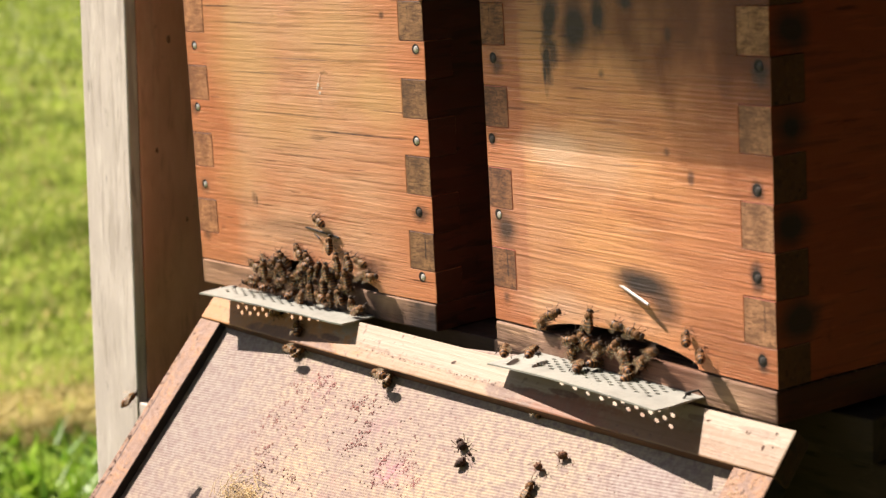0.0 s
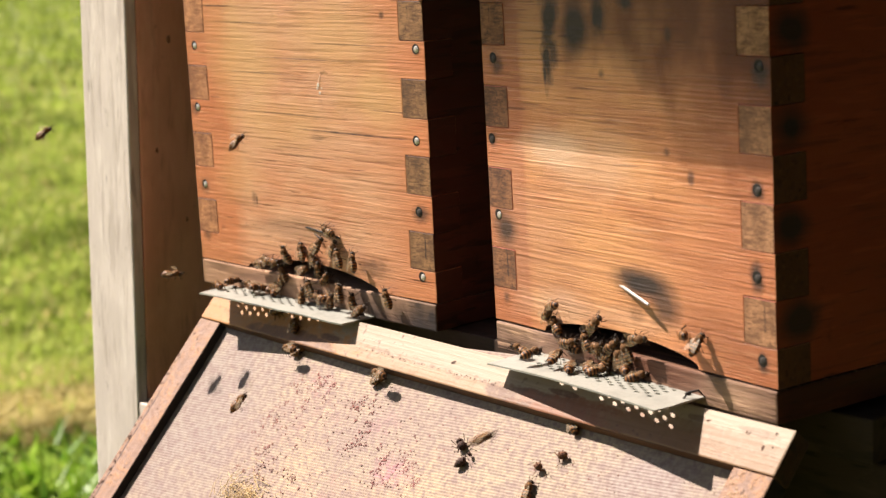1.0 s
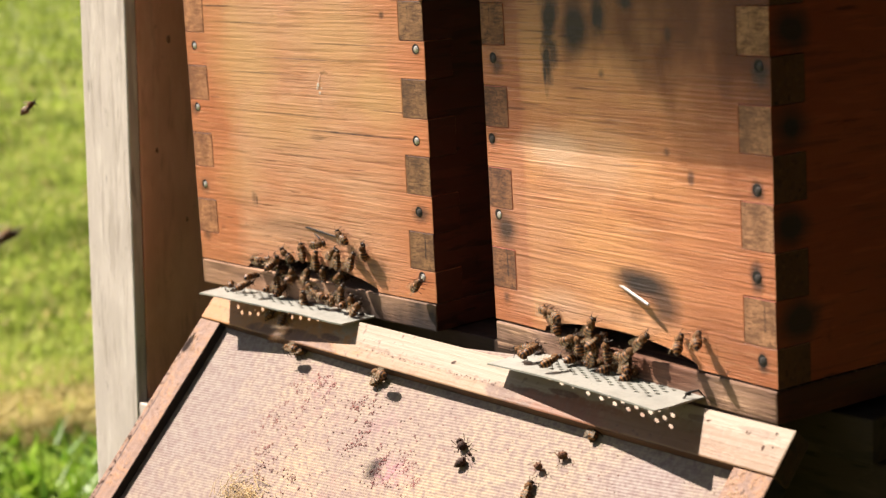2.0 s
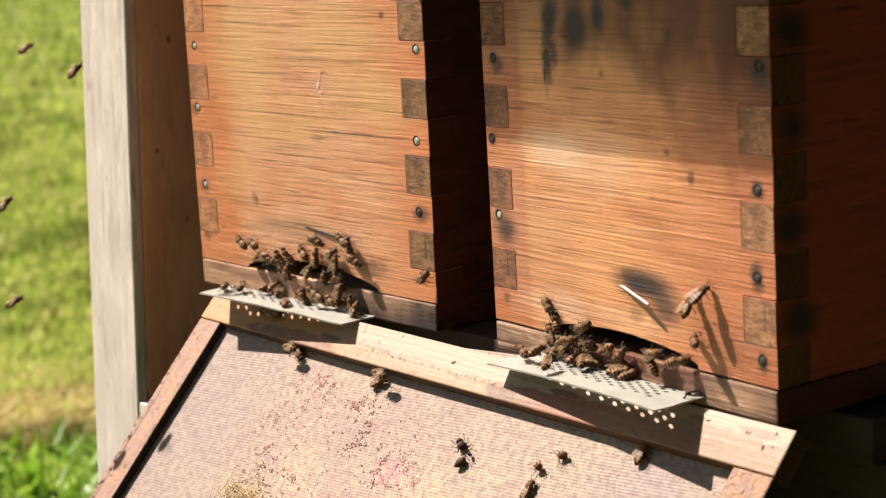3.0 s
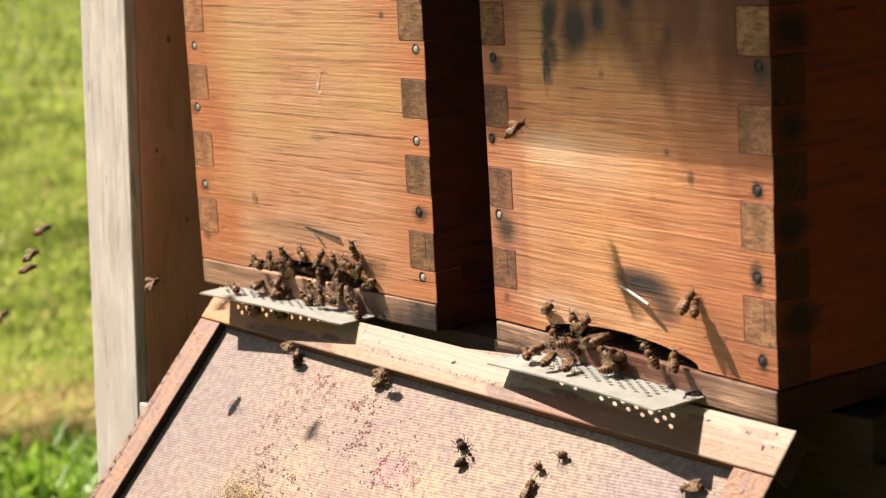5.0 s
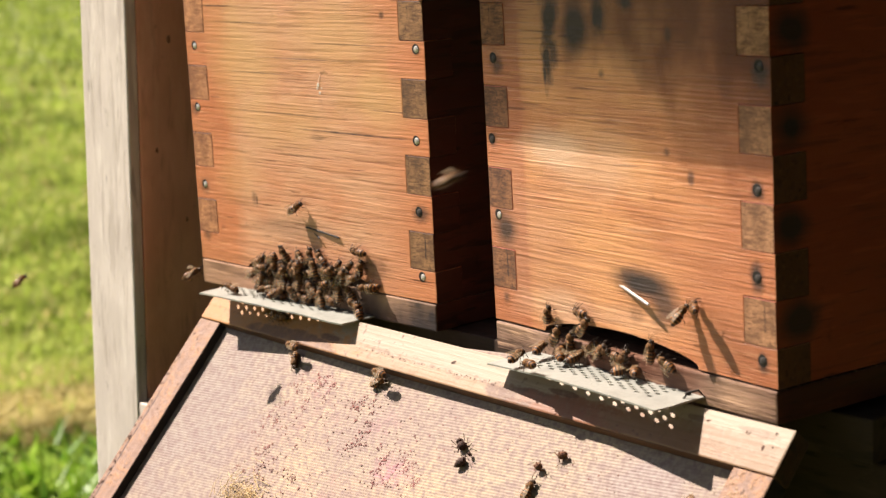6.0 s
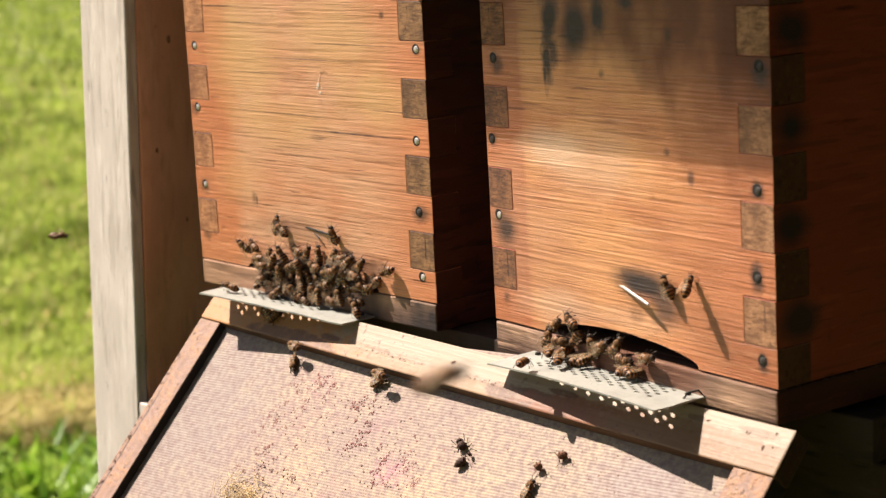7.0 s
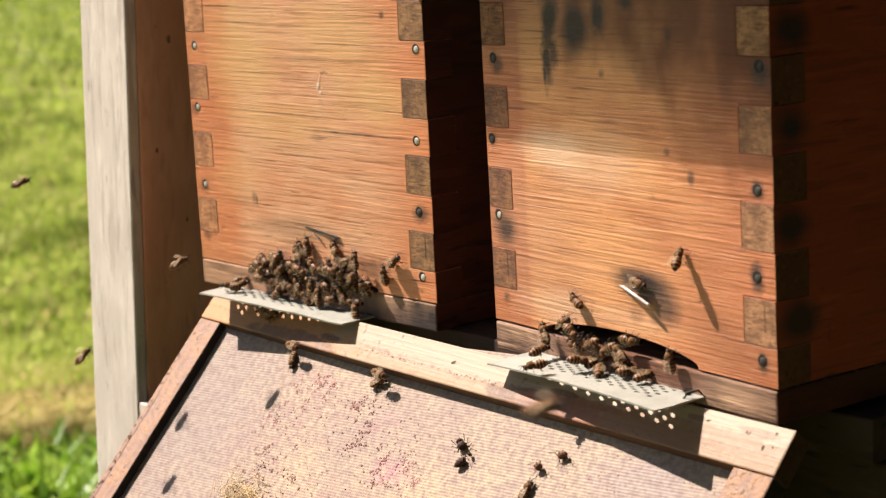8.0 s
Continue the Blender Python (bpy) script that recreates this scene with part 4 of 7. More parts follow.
def crawl(crowd, rows):
    """Keys a crawling bee: seconds, surface, place on it in millimetres, heading in degrees."""
    bee = next(crawling)
    bee["label"] = crowd
    rng = random.Random(bee.name)
    lift = rng.choice((0.0, 0.0006, 0.0014, 0.0024, 0.0034)) if rows[0][1] in "wWpPiIx" else 0.0
    tip, roll = rng.uniform(-18, 16), rng.uniform(-24, 24)
    twist = rng.uniform(-50, 50) if rows[0][1] in "wWpPiIx" else 0.0
    keys = []
    for k, (t, s, u, v, head) in enumerate(rows):
        if keys and (s in "iI") != (rows[k - 1][1] in "iI"):
            t0, s0, u0, v0, h0 = rows[k - 1]
            mouth = min(max(u if s in "iI" else u0, 75), 150)
            base = SURFACE["i" if s in "iwpx" else "I"]
            keys.append(((t + t0) / 2, base @ pose(mouth / 1000, -0.006, 0.001, 0, 0, 90)))
        alone = s == "W" and u > 150
        turn = head + (0 if alone or s in "FC" else twist)
        lean = 42 if alone else tip if s in "wWpPx" else 0
        m = SURFACE[s] @ pose(u / 1000, v / 1000, 0.0030 if alone else lift, 0, 0, turn) @ pose(0, 0, 0, roll if s in "wWpPx" else 0, lean, 0)
        keys.append((t, m))
    walk(bee, smooth_turns(keys))


def fly(rows, swift=1.0):
    """Keys a flying bee: seconds, place in millimetres, heading and climb in degrees. swift: how much faster than a hover it passes."""
    bee = next(airborne)
    spots = {round(r[0], 2): r for r in rows}
    paced = []
    for t, *at in rows:
        mid = spots.get(round(t + 0.06, 2)) or spots.get(round(t - 0.06, 2))
        if mid and round(t * 2, 2) % 1:
            at[:3] = [c + (p - c) * swift for p, c in zip(at, mid[1:4])]
        paced.append((t, *at))
    rows = paced
    keys = [(t, pose(x / 1000, y / 1000, z / 1000, 0, -climb, head)) for t, x, y, z, head, climb in rows]
    walk(bee, smooth_turns(keys))


# ---------------------------------------------------------------- litter on the screen cloth
def dead_bee(u, v, turn, curl, label, lost, size, husk):
    """A dried bee on its back, without the body parts that have broken off."""
    bee = honey_bee("dead_bee", label, False, husk)
    for o in [c for c in bee.children if c.name.split(".")[0] in lost]:
        bpy.data.objects.remove(o)
    bee.matrix_basis = FRAME @ pose(u, -v, -SUNK + 0.0050 * size, 0, 0, turn) @ pose(0, 0, 0, 180 + curl, 0, 0) @ Matrix.Scale(size, 4)
    return tagged(bee, label, "dead bee", "dead bees on the screen cloth")


dead_bee(0.2905, 0.0520, 150, 20, "dead dark honey bee on its back on the screen cloth", ("antenna", "abdomen"), 1.15, "bee_husk")
dead_bee(0.2945, 0.0580, 60, -40, "dead dark honey bee on its back on the screen cloth", ("antenna", "thorax"), 0.9, "bee_husk")
dead_bee(0.3600, 0.0440, 35, 50, "dried broken dead honey bee among litter on the cloth", ("antenna", "abdomen"), 0.9, "bee_shell")
dead_bee(0.3515, 0.0525, 200, -55, "dried broken dead honey bee among litter on the cloth", ("antenna", "abdomen", "head"), 0.95, "bee_shell")


def straw_tuft(u, v):
    """A loose heap of short pale fibres."""
    rng = random.Random(11)
    tuft = tagged(new("straw_tuft", bpy.data.meshes.new("straw_tuft")), "loose pale straw and wax fibres on the screen cloth", "litter", kind="stuff")
    bm = bmesh.new()
    for i in range(150):
        x, y, a = rng.gauss(0, 0.012), rng.gauss(0, 0.0065), rng.uniform(0, math.pi)
        n = rng.uniform(0.003, 0.008)
        z = rng.uniform(0.0003, 0.0035)
        pts = [(x - n * math.cos(a), y - n * math.sin(a), z), (x, y, z + 0.0012), (x + n * math.cos(a), y + n * math.sin(a), z - 0.0002)]
        piece = limb(pts, 0.00022)
        me = bpy.data.meshes.new("fibre")
        piece.to_mesh(me)
        piece.free()
        bm.from_mesh(me)
        bpy.data.meshes.remove(me)
    bm.to_mesh(tuft.data)
    bm.free()
    tuft.data.materials.append(M["straw"])
    tuft.matrix_basis = FRAME @ Matrix.Translation((u, -v, -SUNK + 0.0002))


M["wax"] = wood("wax", (0.5, 0.45, 0.36), (0.72, 0.68, 0.6), (0.75, 0.72, 0.66), 80, 0.5)
M["straw"] = wood("straw", (0.26, 0.17, 0.08), (0.48, 0.34, 0.17), (0.55, 0.41, 0.23), 200, 0.7)
straw_tuft(0.139, 0.121)


def crumbs(label, count, place, size, material, seed):
    """Scattered crumbs of wax and propolis in one mesh."""
    rng = random.Random(seed)
    bm = bmesh.new()
    for i in range(count):
        u, v, w = place(rng)
        r = size * rng.uniform(0.4, 1.4)
        made = bmesh.ops.create_icosphere(bm, subdivisions=1, radius=r)["verts"]
        sx, sy, a = rng.uniform(0.6, 1.5), rng.uniform(0.5, 1.1), rng.uniform(0, math.pi)
        for k in made:
            x, y = k.co.x * sx * rng.uniform(0.5, 1.4), k.co.y * sy * rng.uniform(0.5, 1.4)
            k.co = Vector((u + x * math.cos(a) - y * math.sin(a), v + x * math.sin(a) + y * math.cos(a), w + k.co.z * 0.22))
    ob = tagged(new("crumbs", bpy.data.meshes.new("crumbs")), label, "litter", kind="stuff")
    bm.to_mesh(ob.data)
    bm.free()
    ob.data.materials.append(M[material])
    ob.matrix_basis = FRAME


crumbs("dark reddish propolis crumbs on the frame's stile", 170, lambda r: (r.gauss(0.0035, 0.0012) if r.random() < 0.85 else r.uniform(0.004, 0.022), -0.03 - 0.24 * r.random() ** 0.6, 0.0), 0.0008, "burnt_edge", 5)
crumbs("brown and reddish propolis lumps on the frame's stile", 120, lambda r: (r.uniform(FW - STILE + 0.001, FW - 0.008), -r.uniform(RAIL + 0.001, 0.07), -0.0002), 0.0008, "propolis_pine", 18)
M["pollen"] = wood("pollen", (0.07, 0.026, 0.021), (0.165, 0.072, 0.056), (0.21, 0.074, 0.072), 300, 0.8)
HEAPS = [(0.128, 0.048, 0.016, 0.008), (0.112, 0.066, 0.014, 0.009), (0.125, 0.085, 0.018, 0.010), (0.145, 0.095, 0.014, 0.008), (0.236, 0.076, 0.010, 0.005), (0.252, 0.079, 0.011, 0.005), (0.145, 0.042, 0.010, 0.004), (0.205, 0.066, 0.004, 0.006), (0.192, 0.046, 0.006, 0.003), (0.100, 0.105, 0.016, 0.012), (0.07, 0.12, 0.02, 0.015)]
CLUMPS = random.Random(21)
HEAPS = [(CLUMPS.gauss(u, a), CLUMPS.gauss(v, b), CLUMPS.uniform(0.0008, 0.0026), CLUMPS.uniform(0.0006, 0.0018)) for u, v, a, b in HEAPS for k in range(14)]


def heap_spot(r):
    if r.random() < 0.4:
        return 0.04 + 0.36 * r.random() ** 1.3, -r.uniform(0.035, 0.15), -SUNK + 0.0002
    u, v, su, sv = r.choice(HEAPS)
    return r.gauss(u, su), -max(0.034, r.gauss(v, sv)), -SUNK + 0.0002


crumbs("purple-red pollen crumbs scattered on the screen cloth", 1600, heap_spot, 0.00056, "pollen", 7)
crumbs("dark propolis crust in a line along the rail", 70, lambda r: (r.choice((r.uniform(0.14, 0.30), r.gauss(0.20, 0.015), r.gauss(0.27, 0.012))), r.gauss(-0.0155, 0.0005) - 0.0008 * math.sin(r.random() * 3), 0.0), 0.0005, "burnt_edge", 15)
MARKS = iter(((0.4672, -0.0067), (0.4836, -0.0039), (0.4851, -0.0107), (0.4425, -0.0061), (0.2549, -0.0101), (0.4690, -0.0070), (0.4800, -0.0120)))
crumbs("dark specks and a small hole on the bleached rail", 7, lambda r: (*next(MARKS), 0.0), 0.0013, "burnt_edge", 16)
crumbs("tiny brown specks of wax and dirt on the screen cloth", 900, lambda r: (0.03 + 0.43 * r.random() ** 1.7, -r.uniform(0.03, 0.2), -SUNK + 0.0002), 0.00045, "burnt_edge", 8)
part("wax_smear", limb([(0.1385, -0.0001, 0.1095), (0.1372, -0.0003, 0.1060), (0.1362, -0.0003, 0.1030), (0.1366, -0.0002, 0.1005)], 0.00010), M["wax"], hive_a, "thin white wax drip")
for x, z, r in ((0.1361, 0.1030, 0.0014), (0.1374, 0.0985, 0.0010), (0.1352, 0.1010, 0.0006), (0.1392, 0.1012, 0.0005)):
    part("wax_drop", disc(x, z, r, 0.0002, 0.8), M["wax"], hive_a, "small splash of pale wax")
part("wax_drop", limb([(0.1385, -0.0001, 0.1105), (0.1425, -0.0003, 0.1118), (0.1455, -0.0002, 0.1112)], 0.00018), M["crusted_edge"], hive_a, "small brown propolis streak")


def motions():
    crowd_a = "brown banded honey bee crowding a hive entrance and its plate"
    crowd_b = "brown banded honey bee at the soot-marked hive's entrance"
    crowd_c = "brown banded honey bee resting on the screen frame"
    crawl(crowd_a, [(0, "w", 131.5, 20.4, 112), (0.5, "w", 131.5, 20.4, 141), (1, "w", 140.3, 15.1, 114), (1.5, "w", 152.6, 12.9, 102), (3, "w", 153.4, 10.6, 106), (3.5, "w", 153.1, 7.1, 94), (4, "w", 157.0, 8.5, 91), (4.5, "w", 156.7, 5.7, 120), (6, "w", 142.7, -17.0, 92), (6.5, "w", 117.7, -16.6, 79), (7, "w", 117.7, -16.6, 67), (7.5, "p", 80.6, -3.0, 122), (8, "p", 85.8, -3.0, 115)])
    crawl(crowd_a, [(0, "w", 142.8, 6.9, 131), (0.5, "w", 137.8, 6.0, 160), (1, "w", 131.0, 4.6, 93), (1.5, "w", 131.0, 4.6, 67), (3, "w", 129.6, 7.2, 10), (3.5, "w", 129.6, 7.2, 39), (4, "w", 125.9, 2.9, 86), (4.5, "i", 103.3, 62.0, 90), (6, "w", 110.8, 26.2, 66), (6.5, "i", 103.3, 62.0, 90), (7, "w", 90.4, 13.4, 127), (7.5, "w", 81.4, 6.3, 116), (8, "i", 103.3, 62.0, 90)])
    crawl(crowd_a, [(0, "w", 97.7, -5.3, 104), (0.5, "w", 100.9, -2.8, 92), (1, "w", 100.9, -2.8, 80), (1.5, "w", 100.9, -2.8, 109), (3, "w", 102.0, -3.4, 97), (3.5, "w", 99.1, -3.0, 85), (4, "w", 102.1, -2.7, 114), (4.5, "w", 100.2, -3.6, 102), (6, "w", 99.2, -2.6, 90), (6.5, "w", 93.3, -3.3, 119), (7, "w", 96.2, -3.0, 91), (7.5, "w", 100.3, -2.9, 95), (8, "w", 95.9, -6.6, 52)])
    crawl(crowd_a, [(0, "w", 109.0, -1.9, 86), (0.5, "w", 110.7, -1.7, 61), (1, "w", 111.9, -1.5, 62), (1.5, "w", 111.9, -1.5, 50), (3, "w", 113.5, -2.1, 93), (3.5, "w", 111.9, -1.5, 81), (4, "w", 110.4, -4.9, 69), (4.5, "w", 113.0, -2.1, 98), (6, "w", 110.3, -6.0, 86), (6.5, "w", 105.3, 0.6, 60), (7, "w", 107.9, -1.6, 119), (7.5, "w", 110.6, -3.1, 77), (8, "w", 107.7, -3.5, 79)])
    crawl(crowd_a, [(0, "w", 119.0, -4.3, 104), (0.5, "w", 118.8, -6.4, 100), (1, "w", 124.7, -3.3, 88), (1.5, "w", 127.3, -5.4, 76), (3, "w", 127.5, -2.9, 64), (3.5, "w", 127.4, -4.0, 93), (4, "w", 120.5, -5.5, 81), (4.5, "w", 130.1, -4.4, -8), (6, "w", 132.0, -2.4, 114), (6.5, "w", 127.6, -1.8, 86), (7, "w", 130.5, -0.8, 74), (7.5, "w", 130.6, -0.1, 103), (8, "w", 119.7, 3.3, 77)])
    crawl(crowd_a, [(0, "w", 73.4, -12.2, 173), (0.5, "w", 77.7, -11.3, 6), (1, "w", 74.7, -11.7, 190), (1.5, "w", 77.8, -10.6, 29), (3, "w", 80.8, -10.2, 11), (3.5, "w", 80.7, -11.0, 5), (4, "w", 86.8, -9.5, 28), (4.5, "w", 89.8, -8.4, 10), (6, "w", 73.9, -18.4, 85), (6.5, "w", 74.0, -17.7, 61), (7, "w", 80.2, -15.8, 71), (7.5, "w", 80.0, -17.7, 164), (8, "w", 79.8, -19.5, 38)])
    crawl(crowd_a, [(0, "w", 85.6, -9.7, 30), (0.5, "w", 86.7, -10.3, 6), (1, "w", 86.7, -10.3, -0), (1.5, "w", 86.7, -10.3, 23), (3, "w", 89.9, -7.3, 104), (3.5, "w", 85.6, -20.7, 166), (4, "w", 80.0, -17.7, 27), (4.5, "p", 91.2, -7.9, 116), (6, "p", 91.2, -7.9, 77), (6.5, "w", 88.4, -22.1, 69), (7, "w", 145.7, 14.2, 84), (7.5, "i", 89.8, 62.0, 90), (8, "w", 141.0, -6.6, 75)])
    crawl(crowd_a, [(0, "w", 63.4, -16.0, 148), (0.5, "w", 65.2, -15.8, 185), (1, "w", 68.4, -14.7, -180), (1.5, "w", 65.4, -13.9, -192), (3, "w", 72.0, -9.5, 182), (3.5, "i", 123.1, 44.0, 90), (4, "w", 126.3, -15.5, 76), (4.5, "i", 123.1, 44.0, 90), (6, "w", 122.0, -2.5, 79), (6.5, "w", 116.5, -0.6, 81), (7, "w", 119.3, -1.4, 55), (7.5, "w", 118.8, -5.7, 98), (8, "w", 113.8, 0.8, 119)])
    crawl(crowd_a, [(0, "w", 151.1, -2.6, 95), (0.5, "w", 149.6, -1.4, 99), (1, "w", 152.4, 0.0, 103), (1.5, "w", 152.4, 0.0, 84), (3, "w", 149.4, -3.8, 72), (3.5, "w", 149.6, -1.4, 101), (4, "w", 145.9, -12.3, 104), (4.5, "w", 148.6, -12.7, 92), (6, "w", 154.0, -12.0, 51), (6.5, "w", 154.2, -10.2, 80), (7, "w", 156.9, -9.9, 98), (7.5, "w", 165.8, -0.1, 56), (8, "w", 168.4, 0.2, 85)])
    crawl(crowd_a, [(0, "w", 161.4, -1.4, 171), (0.5, "w", 163.1, -0.5, 167), (1, "w", 165.7, -0.8, 155), (1.5, "w", 163.0, -1.2, 176), (3, "w", 166.8, -0.7, 25), (3.5, "w", 166.7, -1.8, 13), (4, "w", 166.7, -1.1, 42), (4.5, "w", 161.3, -2.4, 30), (6, "w", 159.9, -6.1, 93), (6.5, "w", 160.1, -4.3, 51), (7, "w", 160.2, -2.5, 94), (7.5, "w", 159.3, -0.9, 82), (8, "w", 160.3, -1.5, 70)])
    crawl(crowd_a, [(0, "w", 168.9, -0.8, 174), (0.5, "i", 133.0, 35.0, 90), (1, "p", 39.5, -16.7, -182), (1.5, "p", 34.0, -3.2, 142), (3, "i", 133.0, 35.0, 90), (3.5, "w", 24.5, -19.2, 29), (4, "i", 133.0, 35.0, 90), (4.5, "w", 164.8, -10.7, 49), (6, "w", 169.6, -4.9, 89), (6.5, "w", 169.5, -5.9, 77), (7, "w", 169.7, -3.1, 65), (7.5, "w", 170.6, -4.7, 110), (8, "w", 164.5, -14.2, 98)])
    crawl(crowd_a, [(0, "w", 174.5, -8.7, 2), (0.5, "i", 76.3, 62.0, 90), (1, "i", 76.3, 62.0, 90), (1.5, "w", 119.0, -3.9, 64), (3, "i", 76.3, 62.0, 90), (3.5, "p", 46.3, -26.0, 149), (4, "p", 80.8, -26.0, -175), (4.5, "p", 71.1, -8.4, 67), (6, "p", 82.4, -10.2, -160), (6.5, "p", 65.0, -3.0, 126), (7, "i", 76.3, 62.0, 90), (7.5, "w", 169.9, -13.5, 136), (8, "w", 175.0, -14.5, 183)])
    crawl(crowd_a, [(0, "w", 182.3, -8.4, 21), (0.5, "w", 193.0, -15.6, 105), (1, "w", 195.3, -18.7, 119), (1.5, "w", 210.8, -13.9, 56), (3, "w", 228.9, -2.6, 44), (3.5, "i", 109.6, 44.0, 90), (4, "p", 60.4, -3.0, 110), (4.5, "p", 64.3, -3.0, 102), (6, "p", 71.3, -3.0, 101), (6.5, "p", 75.4, -3.0, 127), (7, "p", 68.2, -3.0, 118), (7.5, "p", 71.3, -3.0, 108), (8, "p", 49.7, -3.0, 66)])
    crawl(crowd_a, [(0, "w", 73.9, -19.2, 113), (0.5, "i", 142.9, 71.0, 90), (1, "i", 142.9, 71.0, 90), (1.5, "w", 179.2, 3.2, 44), (3, "w", 161.2, 8.0, 91), (3.5, "w", 161.2, 8.0, 71), (4, "w", 158.1, 3.1, 1), (4.5, "w", 163.7, 6.5, 70), (6, "w", 167.4, 5.9, 164), (6.5, "w", 179.2, 4.2, 142), (7, "w", 192.5, -3.1, 189), (7.5, "w", 196.5, -3.9, -176), (8, "w", 202.1, 2.5, 25)])
    crawl(crowd_a, [(0, "w", 87.1, -17.5, 53), (0.5, "w", 104.0, -11.1, 97), (1, "w", 90.3, -20.8, 26), (1.5, "w", 91.5, -19.9, 89), (3, "w", 91.9, -16.2, 102), (3.5, "w", 92.0, -15.5, 106), (4, "w", 92.0, -15.5, 63), (4.5, "w", 92.1, -14.4, 66), (6, "w", 92.1, -14.4, 95), (6.5, "w", 86.0, -16.9, 83), (7, "w", 92.1, -14.4, 71), (7.5, "w", 97.9, -14.7, 100), (8, "w", 91.9, -16.2, 88)])
    crawl(crowd_a, [(0, "w", 100.4, -18.8, 80), (0.5, "w", 97.6, -17.3, 54), (1, "w", 91.9, -16.2, 60), (1.5, "w", 82.8, -19.2, 40), (3, "p", 115.0, -19.5, 95), (3.5, "i", 119.5, 35.0, 90), (4, "i", 119.5, 35.0, 90), (4.5, "w", 169.9, -13.5, 168), (6, "w", 177.5, -15.9, 147), (6.5, "w", 180.1, -15.6, 185), (7, "w", 180.3, -13.9, -180), (7.5, "w", 184.6, -11.6, 20), (8, "w", 191.3, -5.6, 42)])
    crawl(crowd_a, [(0, "w", 114.5, -20.6, 100), (0.5, "w", 112.0, -17.3, 73), (1, "w", 115.2, -13.3, 54), (1.5, "w", 117.7, -16.6, 97), (3, "w", 121.0, -12.6, 78), (3.5, "i", 152.8, 62.0, 90), (4, "i", 152.8, 62.0, 90), (4.5, "i", 152.8, 62.0, 90), (6, "w", 61.5, -21.8, 51), (6.5, "w", 61.3, -23.7, 29), (7, "w", 73.5, -22.9, 111), (7.5, "w", 88.0, -8.7, 83), (8, "w", 86.8, -9.5, 6)])
    crawl(crowd_a, [(0, "w", 134.6, -15.2, 104), (0.5, "w", 140.1, -15.5, 93), (1, "w", 134.7, -14.5, 80), (1.5, "w", 148.6, -12.7, 69), (3, "w", 146.0, -11.3, 98), (3.5, "i", 96.1, 44.0, 90), (4, "i", 96.1, 44.0, 90), (4.5, "i", 96.1, 44.0, 90), (6, "w", 126.3, -15.5, 90), (6.5, "w", 126.8, -10.1, 78), (7, "w", 127.0, -8.3, 66), (7.5, "w", 126.6, -11.9, 95), (8, "w", 132.3, -11.2, 83)])
    crawl(crowd_a, [(0, "w", 147.5, -12.8, 62), (0.5, "w", 149.1, -7.0, 105), (1, "w", 145.8, 4.5, 109), (1.5, "w", 144.4, 0.8, 96), (3, "w", 143.3, 0.7, 69), (3.5, "w", 143.5, 2.5, 98), (4, "w", 143.3, 0.7, 118), (4.5, "w", 144.2, -1.7, 162), (6, "w", 149.0, -7.4, 103), (6.5, "w", 149.4, -3.8, 91), (7, "w", 153.4, -1.6, 65), (7.5, "w", 149.3, -4.9, 83), (8, "w", 152.1, -3.5, 30)])
    crawl(crowd_a, [(0, "w", 64.2, -25.2, 50), (0.5, "p", 65.4, -6.4, 26), (1, "p", 71.1, -8.4, 156), (1.5, "p", 82.1, -20.2, 154), (3, "i", 72.7, 53.0, 90), (3.5, "i", 72.7, 53.0, 90), (4, "i", 72.7, 53.0, 90), (4.5, "i", 72.7, 53.0, 90), (6, "p", 116.1, -3.0, 99), (6.5, "p", 118.7, -3.0, 129), (7, "p", 100.1, -3.0, 112), (7.5, "p", 95.5, -3.0, 101), (8, "p", 89.9, -3.0, 89)])
    crawl(crowd_a, [(0, "w", 126.6, -11.9, 107), (0.5, "w", 123.4, -15.9, 87), (1, "p", 73.7, -3.0, 99), (1.5, "p", 80.6, -3.0, 130), (3, "p", 75.9, -3.0, 121), (3.5, "i", 106.0, 35.0, 90), (4, "i", 106.0, 35.0, 90), (4.5, "i", 106.0, 35.0, 90), (6, "i", 106.0, 35.0, 90), (6.5, "w", 139.0, 2.0, 89), (7, "w", 144.1, -2.0, 118), (7.5, "w", 137.9, 1.8, 98), (8, "w", 145.8, 4.5, 167)])
    crawl(crowd_a, [(0, "p", 59.5, -6.6, -190), (0.5, "p", 47.8, -4.7, -161), (1, "p", 62.3, -8.6, 149), (1.5, "p", 62.3, -8.6, 26), (3, "p", 60.0, -12.3, 101), (3.5, "p", 60.0, -12.3, 89), (4, "p", 67.1, -21.1, 133), (4.5, "p", 62.4, -18.5, 128), (6, "p", 59.3, -20.7, 157), (6.5, "p", 55.6, -19.4, 145), (7, "p", 55.6, -19.4, -187), (7.5, "p", 55.6, -19.4, -158), (8, "p", 55.6, -19.4, -170)])
    crawl(crowd_a, [(0, "p", 79.5, -4.4, 105), (0.5, "p", 79.7, -8.2, 93), (1, "p", 41.8, -4.9, 124), (1.5, "p", 44.6, -7.0, -173), (3, "p", 49.9, -17.5, -185), (3.5, "p", 45.5, -16.6, -156), (4, "p", 39.6, -14.6, 178), (4.5, "i", 82.6, 44.0, 90), (6, "i", 82.6, 44.0, 90), (6.5, "w", 169.7, -15.2, 39), (7, "w", 174.9, -16.3, 27), (7.5, "w", 180.1, -15.6, 15), (8, "w", 154.3, -8.5, 103)])
